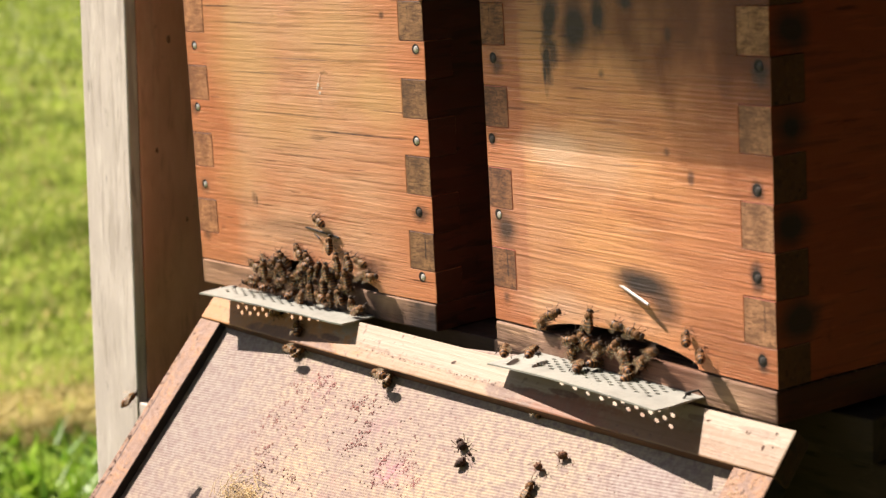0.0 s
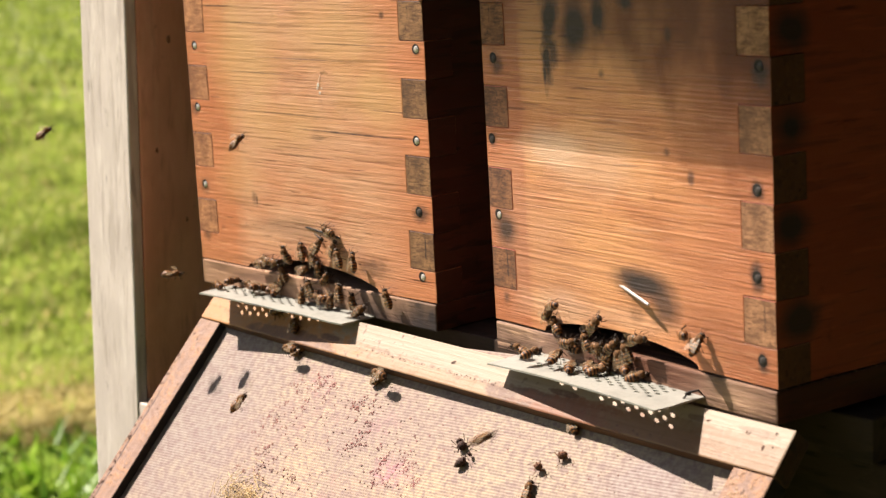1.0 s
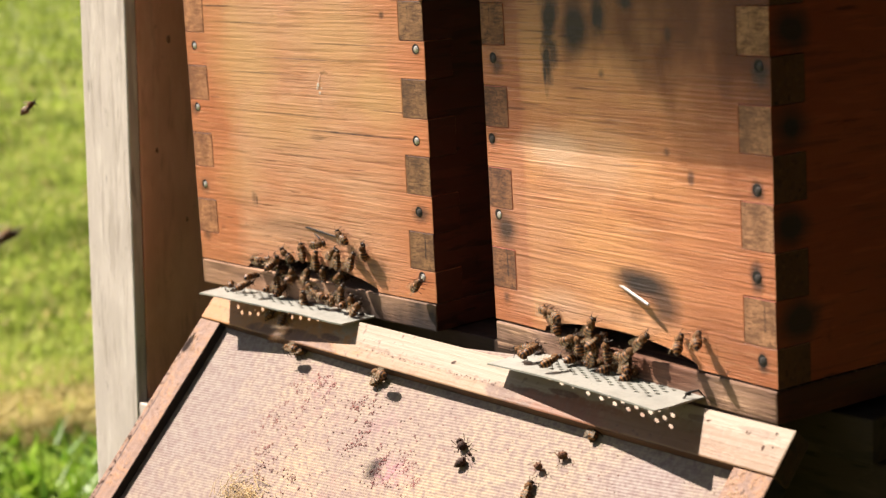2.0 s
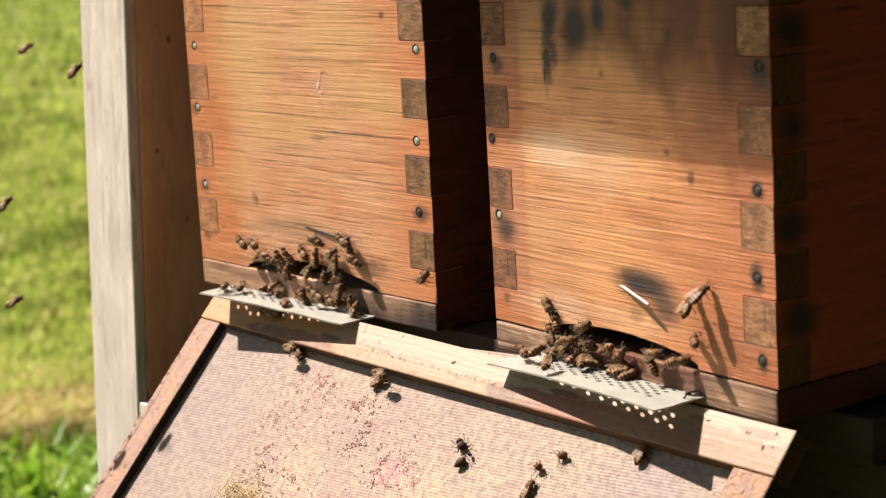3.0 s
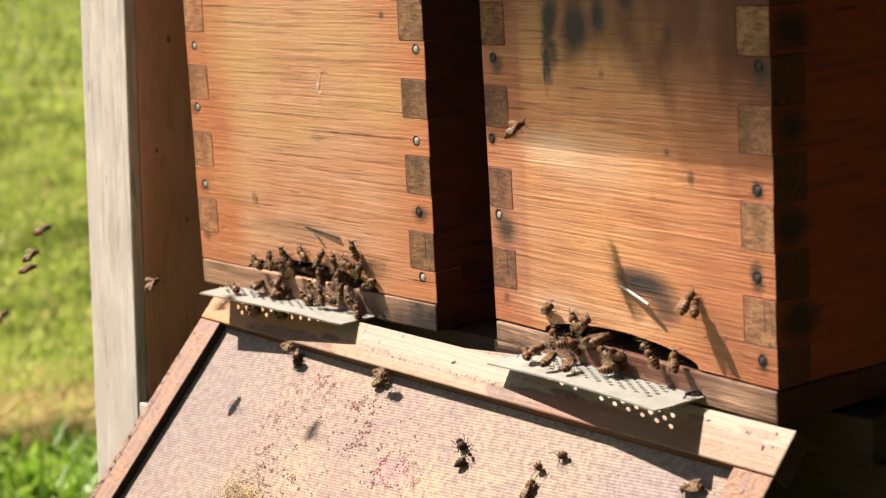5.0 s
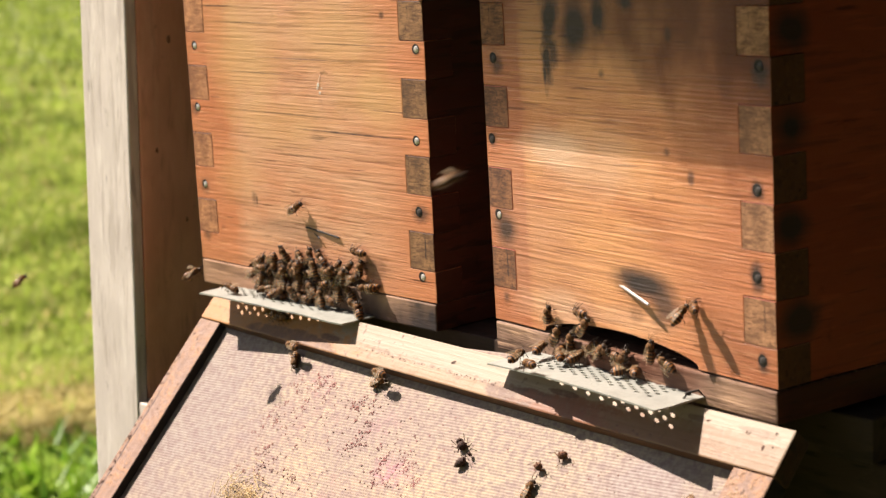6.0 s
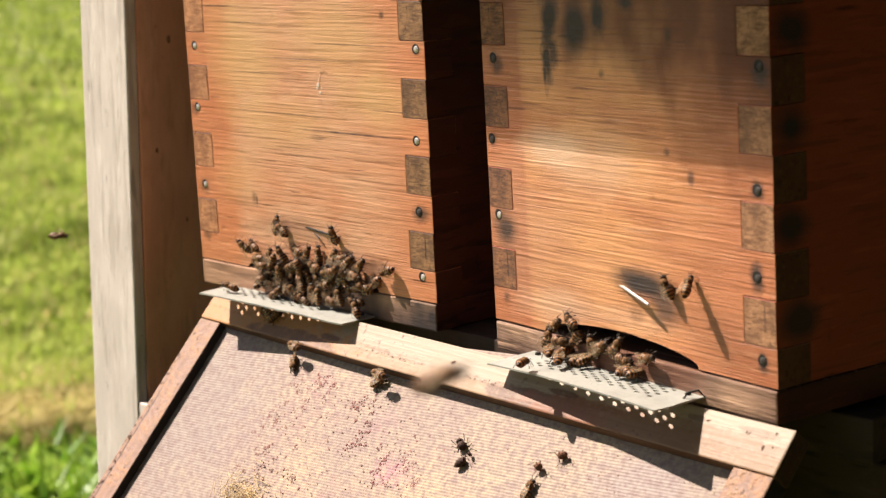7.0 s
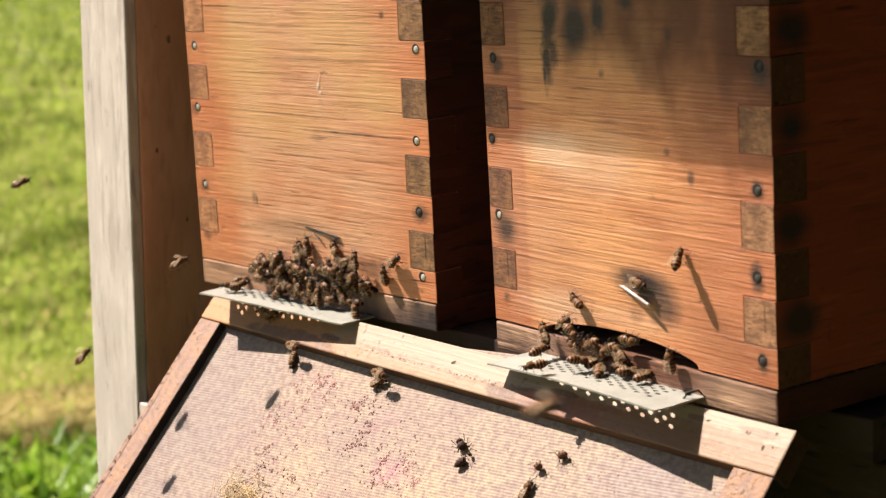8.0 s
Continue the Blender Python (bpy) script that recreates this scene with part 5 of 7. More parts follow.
    crawl(crowd_a, [(0, "p", 87.0, -3.0, 90), (0.5, "p", 85.5, -3.0, 115), (1, "p", 81.6, -3.0, 91), (1.5, "w", 106.2, -18.1, 63), (3, "w", 99.1, -14.6, 50), (3.5, "w", 100.4, -18.8, 75), (4, "w", 103.9, -12.9, 67), (4.5, "w", 104.0, -11.1, 92), (6, "w", 104.0, -11.1, 43), (6.5, "w", 98.2, -11.8, 68), (7, "w", 94.9, 11.3, 130), (7.5, "i", 115.9, 71.0, 90), (8, "p", 112.3, -3.0, 97)])
    crawl(crowd_a, [(0, "p", 100.8, -3.0, 95), (0.5, "p", 87.8, -3.0, 121), (1, "p", 85.3, -3.0, 107), (1.5, "p", 89.3, -3.0, 97), (3, "p", 86.8, -3.0, 123), (3.5, "p", 78.4, -3.0, 110), (4, "p", 83.7, -3.0, 100), (4.5, "p", 85.3, -3.0, 129), (6, "p", 80.6, -3.0, 119), (6.5, "p", 91.0, -3.0, 92), (7, "p", 87.9, -3.0, 89), (7.5, "p", 89.5, -3.0, 109), (8, "i", 149.2, 53.0, 90)])
    crawl(crowd_a, [(0, "p", 114.8, -3.0, 117), (0.5, "p", 123.9, -3.0, 66), (1, "p", 123.9, -3.0, 142), (1.5, "p", 118.4, -3.0, 107), (3, "p", 111.6, -3.0, 125), (3.5, "p", 100.1, -3.0, 121), (4, "p", 106.7, -3.0, 104), (4.5, "p", 82.4, -3.0, 108), (6, "w", 115.3, -12.6, 104), (6.5, "w", 112.7, -10.0, 108), (7, "w", 109.8, -10.4, 43), (7.5, "w", 112.4, -12.9, 42), (8, "w", 115.2, -13.3, 97)])
    crawl(crowd_a, [(0, "p", 141.5, -3.0, 138), (0.5, "p", 142.8, -3.0, 134), (1, "i", 125.8, 62.0, 90), (1.5, "p", 160.2, -7.1, 114), (3, "p", 150.7, -3.0, 96), (3.5, "p", 150.7, -3.0, 84), (4, "p", 121.4, -3.0, 145), (4.5, "p", 125.4, -3.0, 88), (6, "p", 120.9, -3.0, 161), (6.5, "p", 114.6, -3.0, 144), (7, "p", 94.7, -3.0, 121), (7.5, "p", 107.7, -3.0, 118), (8, "p", 105.2, -3.0, 100)])
    crawl(crowd_a, [(0, "p", 149.8, -3.0, 113), (0.5, "p", 144.7, -3.0, 100), (1, "p", 141.8, -3.0, 89), (1.5, "p", 140.3, -3.0, 109), (3, "p", 140.3, -3.0, 136), (3.5, "p", 140.3, -3.0, 124), (4, "p", 142.8, -3.0, 118), (4.5, "p", 144.8, -3.0, 159), (6, "p", 145.4, -3.0, 101), (6.5, "p", 145.4, -3.0, 89), (7, "p", 145.4, -3.0, 118), (7.5, "p", 146.3, -3.0, 105), (8, "p", 146.3, -3.0, 93)])
    crawl(crowd_a, [(0, "p", 106.4, -3.0, 97), (0.5, "p", 107.3, -3.0, 112), (1, "p", 114.6, -3.0, 131), (1.5, "p", 103.8, -3.0, 101), (3, "p", 84.7, -3.0, 85), (3.5, "p", 84.7, -3.0, 114), (4, "w", 134.4, -18.0, 82), (4.5, "w", 134.7, -14.5, 70), (6, "w", 137.8, -10.5, 100), (6.5, "w", 140.6, -10.2, 88), (7, "w", 143.4, -9.8, 76), (7.5, "w", 143.0, -13.4, 105), (8, "w", 148.6, -12.7, 79)])
    crawl(crowd_a, [(0, "i", 135.7, 53.0, 90), (0.5, "w", 133.4, -10.4, 72), (1, "w", 129.6, -9.8, 101), (1.5, "w", 132.3, -11.2, 89), (3, "w", 134.7, -14.5, 77), (3.5, "p", 96.1, -3.0, 86), (4, "p", 105.3, -3.0, 118), (4.5, "p", 93.9, -3.0, 106), (6, "p", 98.1, -3.0, 94), (6.5, "p", 100.8, -3.0, 125), (7, "p", 111.2, -3.0, 117), (7.5, "p", 119.7, -3.0, 111), (8, "p", 119.7, -3.0, 140)])
    crawl(crowd_a, [(0, "i", 79.0, 35.0, 90), (0.5, "i", 79.0, 35.0, 90), (1, "i", 79.0, 35.0, 90), (1.5, "i", 79.0, 35.0, 90), (3, "w", 52.9, -1.7, 138), (3.5, "w", 63.4, 5.0, 93), (4, "w", 65.4, -14.3, -198), (4.5, "w", 65.4, -13.9, -169), (6, "w", 71.7, -11.3, 23), (6.5, "w", 70.3, -7.8, 33), (7, "w", 68.8, -10.9, 181), (7.5, "w", 68.4, -14.7, 50), (8, "w", 65.2, -15.8, 38)])
    crawl(crowd_a, [(0, "i", 112.3, 62.0, 90), (0.5, "i", 112.3, 62.0, 90), (1, "i", 112.3, 62.0, 90), (1.5, "i", 112.3, 62.0, 90), (3, "w", 63.8, -1.9, 117), (3.5, "w", 70.4, 3.2, 122), (4, "w", 73.7, -10.4, 24), (4.5, "w", 80.8, -10.2, -0), (6, "w", 80.7, -11.0, 176), (6.5, "w", 79.7, -9.6, 98), (7, "w", 79.8, -8.5, 33), (7.5, "w", 77.7, -11.3, 34), (8, "w", 74.8, -11.0, 103)])
    crawl(crowd_a, [(0, "i", 145.6, 44.0, 90), (0.5, "i", 145.6, 44.0, 90), (1, "i", 145.6, 44.0, 90), (1.5, "i", 145.6, 44.0, 90), (3, "w", 153.9, -13.8, 73), (3.5, "w", 176.3, 0.4, 66), (4, "i", 145.6, 44.0, 90), (4.5, "i", 145.6, 44.0, 90), (6, "i", 145.6, 44.0, 90), (6.5, "i", 145.6, 44.0, 90), (7, "w", 54.5, -3.0, 131), (7.5, "p", 66.1, -15.9, 67), (8, "p", 59.2, -10.9, 50)])
    crawl(crowd_a, [(0, "i", 88.9, 71.0, 90), (0.5, "i", 88.9, 71.0, 90), (1, "i", 88.9, 71.0, 90), (1.5, "i", 88.9, 71.0, 90), (3, "i", 88.9, 71.0, 90), (3.5, "i", 88.9, 71.0, 90), (4, "i", 88.9, 71.0, 90), (4.5, "i", 88.9, 71.0, 90), (6, "i", 88.9, 71.0, 90), (6.5, "i", 88.9, 71.0, 90), (7, "w", 65.0, -1.8, 110), (7.5, "i", 88.9, 71.0, 90), (8, "i", 88.9, 71.0, 90)])
    crawl(crowd_b, [(0, "W", 58.7, -5.6, -11), (0.5, "W", 58.8, -5.0, 24), (1, "W", 58.9, -3.4, 164), (1.5, "W", 61.2, -4.0, 152), (3, "W", 55.4, -17.6, 73), (3.5, "W", 57.8, -17.8, 29), (4, "W", 57.9, -17.2, 39), (4.5, "W", 57.7, -18.8, 68), (6, "W", 60.3, -16.8, 34), (6.5, "W", 60.3, -16.8, 44), (7, "W", 52.9, -19.6, 32), (7.5, "W", 50.6, -16.9, 98), (8, "W", 50.5, -18.4, 86)])
    crawl(crowd_b, [(0, "W", 47.0, -12.8, 78), (0.5, "W", 48.6, -11.1, 66), (1, "W", 51.3, -7.6, 80), (1.5, "W", 48.9, -8.0, 68), (3, "W", 51.6, -4.5, 5), (3.5, "W", 51.6, -4.5, 34), (4, "W", 49.1, -4.9, 22), (4.5, "W", 51.6, -4.5, 39), (6, "W", 51.3, -7.6, 105), (6.5, "W", 51.2, -9.1, 93), (7, "W", 58.2, -12.6, 81), (7.5, "W", 60.7, -10.7, 32), (8, "W", 65.5, -10.0, 61)])
    crawl(crowd_b, [(0, "W", 89.1, -4.8, 106), (0.5, "W", 100.3, -4.6, 13), (1, "W", 93.5, -5.6, 66), (1.5, "W", 91.2, -7.5, 95), (3, "W", 84.3, -8.5, 47), (3.5, "W", 81.9, -8.9, 35), (4, "W", 86.6, -8.2, 86), (4.5, "W", 84.4, -7.0, 52), (6, "W", 84.3, -8.5, 76), (6.5, "W", 82.0, -7.4, 69), (7, "W", 64.9, -19.1, 28), (7.5, "W", 77.0, -14.2, 4), (8, "W", 75.7, -12.9, -8)])
    crawl(crowd_b, [(0, "W", 109.1, -4.6, 25), (0.5, "W", 111.6, 0.1, 46), (1, "I", 69.9, 71.0, 90), (1.5, "W", 25.0, -27.2, 13), (3, "P", 55.4, -3.4, 143), (3.5, "I", 69.9, 71.0, 90), (4, "I", 69.9, 71.0, 90), (4.5, "I", 69.9, 71.0, 90), (6, "W", 97.2, -19.1, 24), (6.5, "W", 97.1, -19.7, 18), (7, "W", 94.9, -18.6, 47), (7.5, "W", 94.8, -20.1, 29), (8, "W", 97.0, -21.2, 46)])
    crawl(crowd_b, [(0, "W", 124.1, -6.6, 9), (0.5, "W", 124.0, -8.0, 77), (1, "W", 126.1, -9.1, 26), (1.5, "W", 126.1, -9.1, 65), (3, "W", 138.4, -14.2, 32), (3.5, "P", 90.4, -3.0, 111), (4, "I", 103.2, 53.0, 90), (4.5, "I", 103.2, 53.0, 90), (6, "P", 71.7, -32.0, 186), (6.5, "P", 68.2, -31.7, 147), (7, "P", 67.1, -32.0, 139), (7.5, "P", 71.7, -32.0, 191), (8, "P", 76.3, -32.0, -95)])
    crawl(crowd_b, [(0, "W", 163.3, -3.0, 156), (0.5, "W", 161.3, -2.5, 162), (1, "W", 161.4, -0.6, 191), (1.5, "W", 159.3, -2.9, 179), (3, "W", 154.7, -15.6, 15), (3.5, "W", 156.7, -15.2, 112), (4, "W", 156.7, -15.2, 111), (4.5, "W", 156.7, -15.2, 115), (6, "W", 144.5, -17.4, 161), (6.5, "W", 144.5, -17.4, 37), (7, "W", 131.9, -18.1, 25), (7.5, "I", 136.5, 35.0, 90), (8, "W", 148.7, -15.2, 106)])
    crawl(crowd_b, [(0, "W", 172.8, -10.2, 168), (0.5, "W", 172.9, -8.3, 131), (1, "W", 169.1, -5.4, 89), (1.5, "W", 171.2, -3.1, 118), (3, "W", 169.2, -3.5, 170), (3.5, "W", 167.1, -5.2, -186), (4, "W", 163.2, -5.8, 32), (4.5, "W", 161.2, -6.2, 61), (6, "I", 79.8, 62.0, 90), (6.5, "P", 90.1, -3.0, 85), (7, "P", 78.0, -3.0, 111), (7.5, "P", 95.9, -5.9, 131), (8, "P", 100.3, -9.5, -179)])
    crawl(crowd_b, [(0, "W", 74.4, -17.6, 32), (0.5, "W", 74.3, -19.1, 20), (1, "W", 71.9, -19.5, 27), (1.5, "W", 72.0, -18.0, 37), (3, "W", 72.0, -18.0, 25), (3.5, "W", 74.3, -19.1, 13), (4, "W", 81.3, -17.9, 111), (4.5, "W", 72.0, -18.0, -11), (6, "P", 62.7, -3.0, 145), (6.5, "P", 75.1, -9.5, 78), (7, "P", 67.9, -3.0, 115), (7.5, "P", 76.2, -8.5, 119), (8, "P", 88.5, -12.8, 83)])
    crawl(crowd_b, [(0, "W", 95.0, -17.1, 80), (0.5, "W", 97.4, -15.3, 68), (1, "W", 95.0, -17.1, 61), (1.5, "W", 94.9, -18.6, 85), (3, "P", 85.0, -8.2, -182), (3.5, "P", 91.9, -17.4, -153), (4, "P", 91.9, -17.4, -165), (4.5, "P", 91.4, -22.4, -177), (6, "P", 75.9, -3.0, 131), (6.5, "P", 84.8, -3.0, 132), (7, "P", 85.1, -3.0, 112), (7.5, "P", 86.2, -3.0, 98), (8, "P", 90.9, -3.0, 131)])
    crawl(crowd_b, [(0, "W", 106.3, -15.3, 79), (0.5, "W", 106.1, -18.2, 80), (1, "W", 104.1, -15.6, 68), (1.5, "W", 104.0, -17.1, 113), (3, "I", 89.7, 53.0, 90), (3.5, "P", 102.9, -11.7, 30), (4, "I", 89.7, 53.0, 90), (4.5, "I", 89.7, 53.0, 90), (6, "P", 112.7, -3.0, 95), (6.5, "P", 119.6, -3.0, 83), (7, "P", 122.1, -3.0, 118), (7.5, "P", 119.6, -3.0, 97), (8, "P", 116.9, -3.0, 88)])
    crawl(crowd_b, [(0, "W", 83.9, -14.5, 104), (0.5, "W", 86.0, -17.2, 78), (1, "W", 86.1, -15.7, 80), (1.5, "W", 86.0, -17.2, 54), (3, "W", 64.7, -22.2, 97), (3.5, "P", 125.4, -3.0, 155), (4, "P", 127.3, -3.0, 93), (4.5, "I", 123.0, 35.0, 90), (6, "P", 122.1, -3.0, 97), (6.5, "P", 129.4, -3.0, 85), (7, "I", 123.0, 35.0, 90), (7.5, "W", 86.0, -17.2, 59), (8, "W", 88.3, -16.8, 165)])
    crawl(crowd_b, [(0, "W", 138.5, -12.7, -1), (0.5, "I", 66.3, 62.0, 90), (1, "P", 70.8, -13.5, 87), (1.5, "P", 76.5, -16.1, 37), (3, "P", 76.8, -23.7, 99), (3.5, "P", 76.8, -23.7, 92), (4, "P", 77.5, -26.1, 80), (4.5, "P", 75.7, -24.7, 68), (6, "P", 67.2, -8.8, 121), (6.5, "P", 66.1, -9.8, 109), (7, "P", 71.8, -12.5, 109), (7.5, "I", 66.3, 62.0, 90), (8, "I", 66.3, 62.0, 90)])
    crawl(crowd_b, [(0, "W", 114.7, -20.2, 103), (0.5, "W", 117.0, -19.3, 40), (1, "W", 114.9, -16.7, 120), (1.5, "W", 119.4, -14.5, 57), (3, "P", 114.0, -4.4, 74), (3.5, "P", 111.9, -6.3, 85), (4, "P", 109.8, -8.3, 91), (4.5, "P", 107.1, -7.8, 42), (6, "P", 112.8, -3.0, 82), (6.5, "P", 114.9, -3.0, 116), (7, "P", 112.3, -3.0, 113), (7.5, "P", 108.9, -3.0, 103), (8, "P", 128.4, -3.0, 91)])
    crawl(crowd_b, [(0, "W", 127.6, -20.3, 65), (0.5, "I", 132.9, 71.0, 90), (1, "I", 132.9, 71.0, 90), (1.5, "I", 132.9, 71.0, 90), (3, "W", 172.1, 18.8, 58), (3.5, "W", 172.2, 20.2, 46), (4, "W", 172.2, 20.2, 34), (4.5, "W", 169.0, 18.3, 98), (6, "W", 158.6, 7.2, 73), (6.5, "W", 156.0, 9.6, 89), (7, "W", 146.4, 20.7, 134), (7.5, "W", 142.4, 21.5, -175), (8, "W", 125.5, 17.8, 13)])
    crawl(crowd_b, [(0, "W", 71.6, -24.0, 86), (0.5, "W", 78.7, -22.8, 99), (1, "P", 100.3, -9.5, 104), (1.5, "P", 99.7, -3.0, 90), (3, "P", 106.3, -3.0, 127), (3.5, "P", 100.8, -3.0, 113), (4, "W", 125.8, -14.9, 81), (4.5, "I", 76.2, 53.0, 90), (6, "I", 76.2, 53.0, 90), (6.5, "I", 76.2, 53.0, 90), (7, "I", 76.2, 53.0, 90), (7.5, "I", 76.2, 53.0, 90), (8, "I", 76.2, 53.0, 90)])
    crawl(crowd_b, [(0, "P", 36.0, -21.7, 149), (0.5, "P", 38.6, -18.7, -185), (1, "P", 40.9, -16.7, -156), (1.5, "P", 45.8, -20.4, -168), (3, "P", 45.0, -17.9, -180), (3.5, "P", 45.0, -17.9, -151), (4, "P", 45.0, -17.9, -163), (4.5, "P", 49.2, -17.3, -175), (6, "P", 50.7, -24.0, 117), (6.5, "I", 109.5, 35.0, 90), (7, "I", 109.5, 35.0, 90), (7.5, "I", 109.5, 35.0, 90), (8, "I", 109.5, 35.0, 90)])
    crawl(crowd_b, [(0, "P", 54.4, -15.7, 126), (0.5, "P", 50.5, -12.8, 114), (1, "P", 57.3, -17.9, 89), (1.5, "P", 51.4, -15.3, 94), (3, "P", 54.7, -12.2, 106), (3.5, "P", 53.6, -13.2, 70), (4, "P", 54.7, -12.2, 99), (4.5, "P", 54.7, -12.2, 87), (6, "P", 50.9, -7.5, 120), (6.5, "P", 56.9, -10.2, 116), (7, "P", 59.1, -8.2, 145), (7.5, "P", 55.8, -11.2, 133), (8, "P", 55.8, -11.2, 92)])
    crawl(crowd_b, [(0, "P", 86.7, -11.4, 124), (0.5, "P", 83.5, -14.3, 89), (1, "P", 85.3, -15.8, 129), (1.5, "I", 86.1, 44.0, 90), (3, "W", 164.0, 12.2, 100), (3.5, "W", 165.2, 12.3, 103), (4, "W", 166.8, 12.6, 91), (4.5, "W", 169.9, 12.2, 120), (6, "W", 169.9, 13.0, 171), (6.5, "W", 164.2, 16.3, 150), (7, "W", 164.5, 21.8, 114), (7.5, "W", 159.1, 33.3, 128), (8, "W", 158.3, 34.1, 116)])
    crawl(crowd_b, [(0, "P", 114.9, -3.0, 103), (0.5, "P", 111.6, -3.0, 126), (1, "P", 113.7, -3.0, 96), (1.5, "P", 109.4, -3.0, 99), (3, "W", 136.1, -18.8, 71), (3.5, "W", 136.3, -16.0, 100), (4, "W", 138.4, -15.6, 30), (4.5, "W", 136.3, -16.0, 91), (6, "W", 136.4, -13.1, 34), (6.5, "P", 106.8, -3.0, 114), (7, "P", 115.0, -3.4, 97), (7.5, "P", 111.8, -3.0, 99), (8, "P", 110.7, -3.0, 139)])
    crawl(crowd_b, [(0, "P", 90.1, -3.0, 122), (0.5, "P", 90.1, -3.0, 110), (1, "P", 97.8, -3.0, 138), (1.5, "P", 91.2, -3.0, 126), (3, "P", 88.8, -3.0, 80), (3.5, "P", 91.2, -3.0, 78), (4, "P", 87.7, -3.0, 96), (4.5, "P", 98.9, -3.0, 119), (6, "W", 110.4, -20.4, 76), (6.5, "W", 108.3, -17.8, 105), (7, "W", 106.2, -15.9, 92), (7.5, "W", 121.7, -11.3, 96), (8, "W", 117.5, -10.5, 33)])
    crawl(crowd_b, [(0, "P", 119.0, -3.0, 128), (0.5, "P", 119.0, -3.0, 116), (1, "P", 124.2, -3.0, 91), (1.5, "P", 118.9, -3.0, 126), (3, "P", 117.9, -3.0, 115), (3.5, "P", 113.6, -3.0, 100), (4, "P", 116.7, -3.0, 84), (4.5, "I", 96.0, 35.0, 90), (6, "I", 96.0, 35.0, 90), (6.5, "I", 96.0, 35.0, 90), (7, "I", 96.0, 35.0, 90), (7.5, "I", 96.0, 35.0, 90), (8, "I", 96.0, 35.0, 90)])
    crawl(crowd_b, [(0, "I", 129.3, 62.0, 90), (0.5, "W", 60.7, -10.7, 117), (1, "W", 58.2, -12.6, 89), (1.5, "W", 58.2, -12.6, 77), (3, "W", 58.3, -11.1, 69), (3.5, "W", 60.7, -10.7, 110), (4, "W", 65.6, -8.4, 82), (4.5, "W", 70.2, -10.7, 70), (6, "W", 77.8, -2.1, 132), (6.5, "W", 72.9, -5.8, 103), (7, "W", 70.4, -7.7, 108), (7.5, "W", 72.9, -5.8, 137), (8, "W", 75.9, 3.6, 108)])
    crawl(crowd_b, [(0, "I", 72.6, 44.0, 90), (0.5, "P", 81.3, -3.0, 105), (1, "P", 92.7, -8.9, 158), (1.5, "P", 73.4, -3.0, 121), (3, "P", 74.8, -3.0, 127), (3.5, "P", 74.8, -3.0, 158), (4, "P", 75.9, -3.0, 140), (4.5, "I", 72.6, 44.0, 90), (6, "I", 72.6, 44.0, 90), (6.5, "I", 72.6, 44.0, 90), (7, "I", 72.6, 44.0, 90), (7.5, "I", 72.6, 44.0, 90), (8, "I", 72.6, 44.0, 90)])
    crawl(crowd_c, [(0, "F", 112.3, -29.7, -176), (0.5, "F", 112.3, -29.7, -179), (1, "F", 112.0, -29.3, -176), (1.5, "F", 113.0, -29.1, -173), (3, "F", 111.7, -29.0, -176), (3.5, "F", 110.9, -29.5, 178), (4, "F", 110.6, -29.2, -176), (4.5, "F", 108.7, -29.1, -176), (6, "F", 113.0, -27.1, 177), (6.5, "F", 115.0, -25.9, 172), (7, "F", 114.6, -26.8, 172), (7.5, "F", 113.0, -27.1, 172), (8, "F", 113.0, -27.1, 177)])
    crawl(crowd_c, [(0, "C", 112.1, -26.0, 41), (0.5, "C", 111.4, -26.5, 56), (1, "C", 111.5, -25.3, 41), (1.5, "C", 112.7, -25.9, 29), (3, "C", 113.0, -28.3, -25), (3.5, "C", 114.9, -30.4, -39), (4, "C", 114.5, -31.3, -35), (4.5, "C", 114.6, -32.0, -43), (6, "C", 112.6, -33.2, -53), (6.5, "C", 113.1, -35.2, -53), (7, "C", 113.1, -35.2, -53), (7.5, "C", 112.2, -34.1, -58), (8, "C", 110.5, -33.6, -58)])
    crawl(crowd_c, [(0, "F", 203.4, -29.3, 177), (0.5, "F", 203.1, -29.0, -179), (1, "F", 203.1, -29.0, 177), (1.5, "F", 203.1, -29.0, -179), (3, "F", 203.4, -29.3, 177), (3.5, "F", 203.1, -29.0, 177), (4, "F", 203.1, -29.0, -179), (4.5, "F", 204.3, -29.1, -176), (6, "F", 202.8, -28.7, 177), (6.5, "F", 203.4, -29.3, -179), (7, "F", 202.9, -29.4, 177), (7.5, "F", 202.6, -29.1, 177), (8, "F", 202.6, -29.1, 177)])
    crawl(crowd_c, [(0, "C", 203.5, -26.4, 90), (0.5, "C", 203.5, -26.4, 90), (1, "C", 196.2, -29.3, 30), (1.5, "C", 196.2, -29.3, 36), (3, "C", 197.3, -30.7, 30), (3.5, "C", 197.9, -30.1, 30), (4, "C", 198.2, -30.5, 30), (4.5, "C", 199.1, -30.3, 30), (6, "C", 197.3, -30.7, 30), (6.5, "C", 197.8, -31.3, 30), (7, "C", 197.3, -30.7, 30), (7.5, "C", 197.6, -31.0, 30), (8, "C", 197.3, -30.7, 30)])
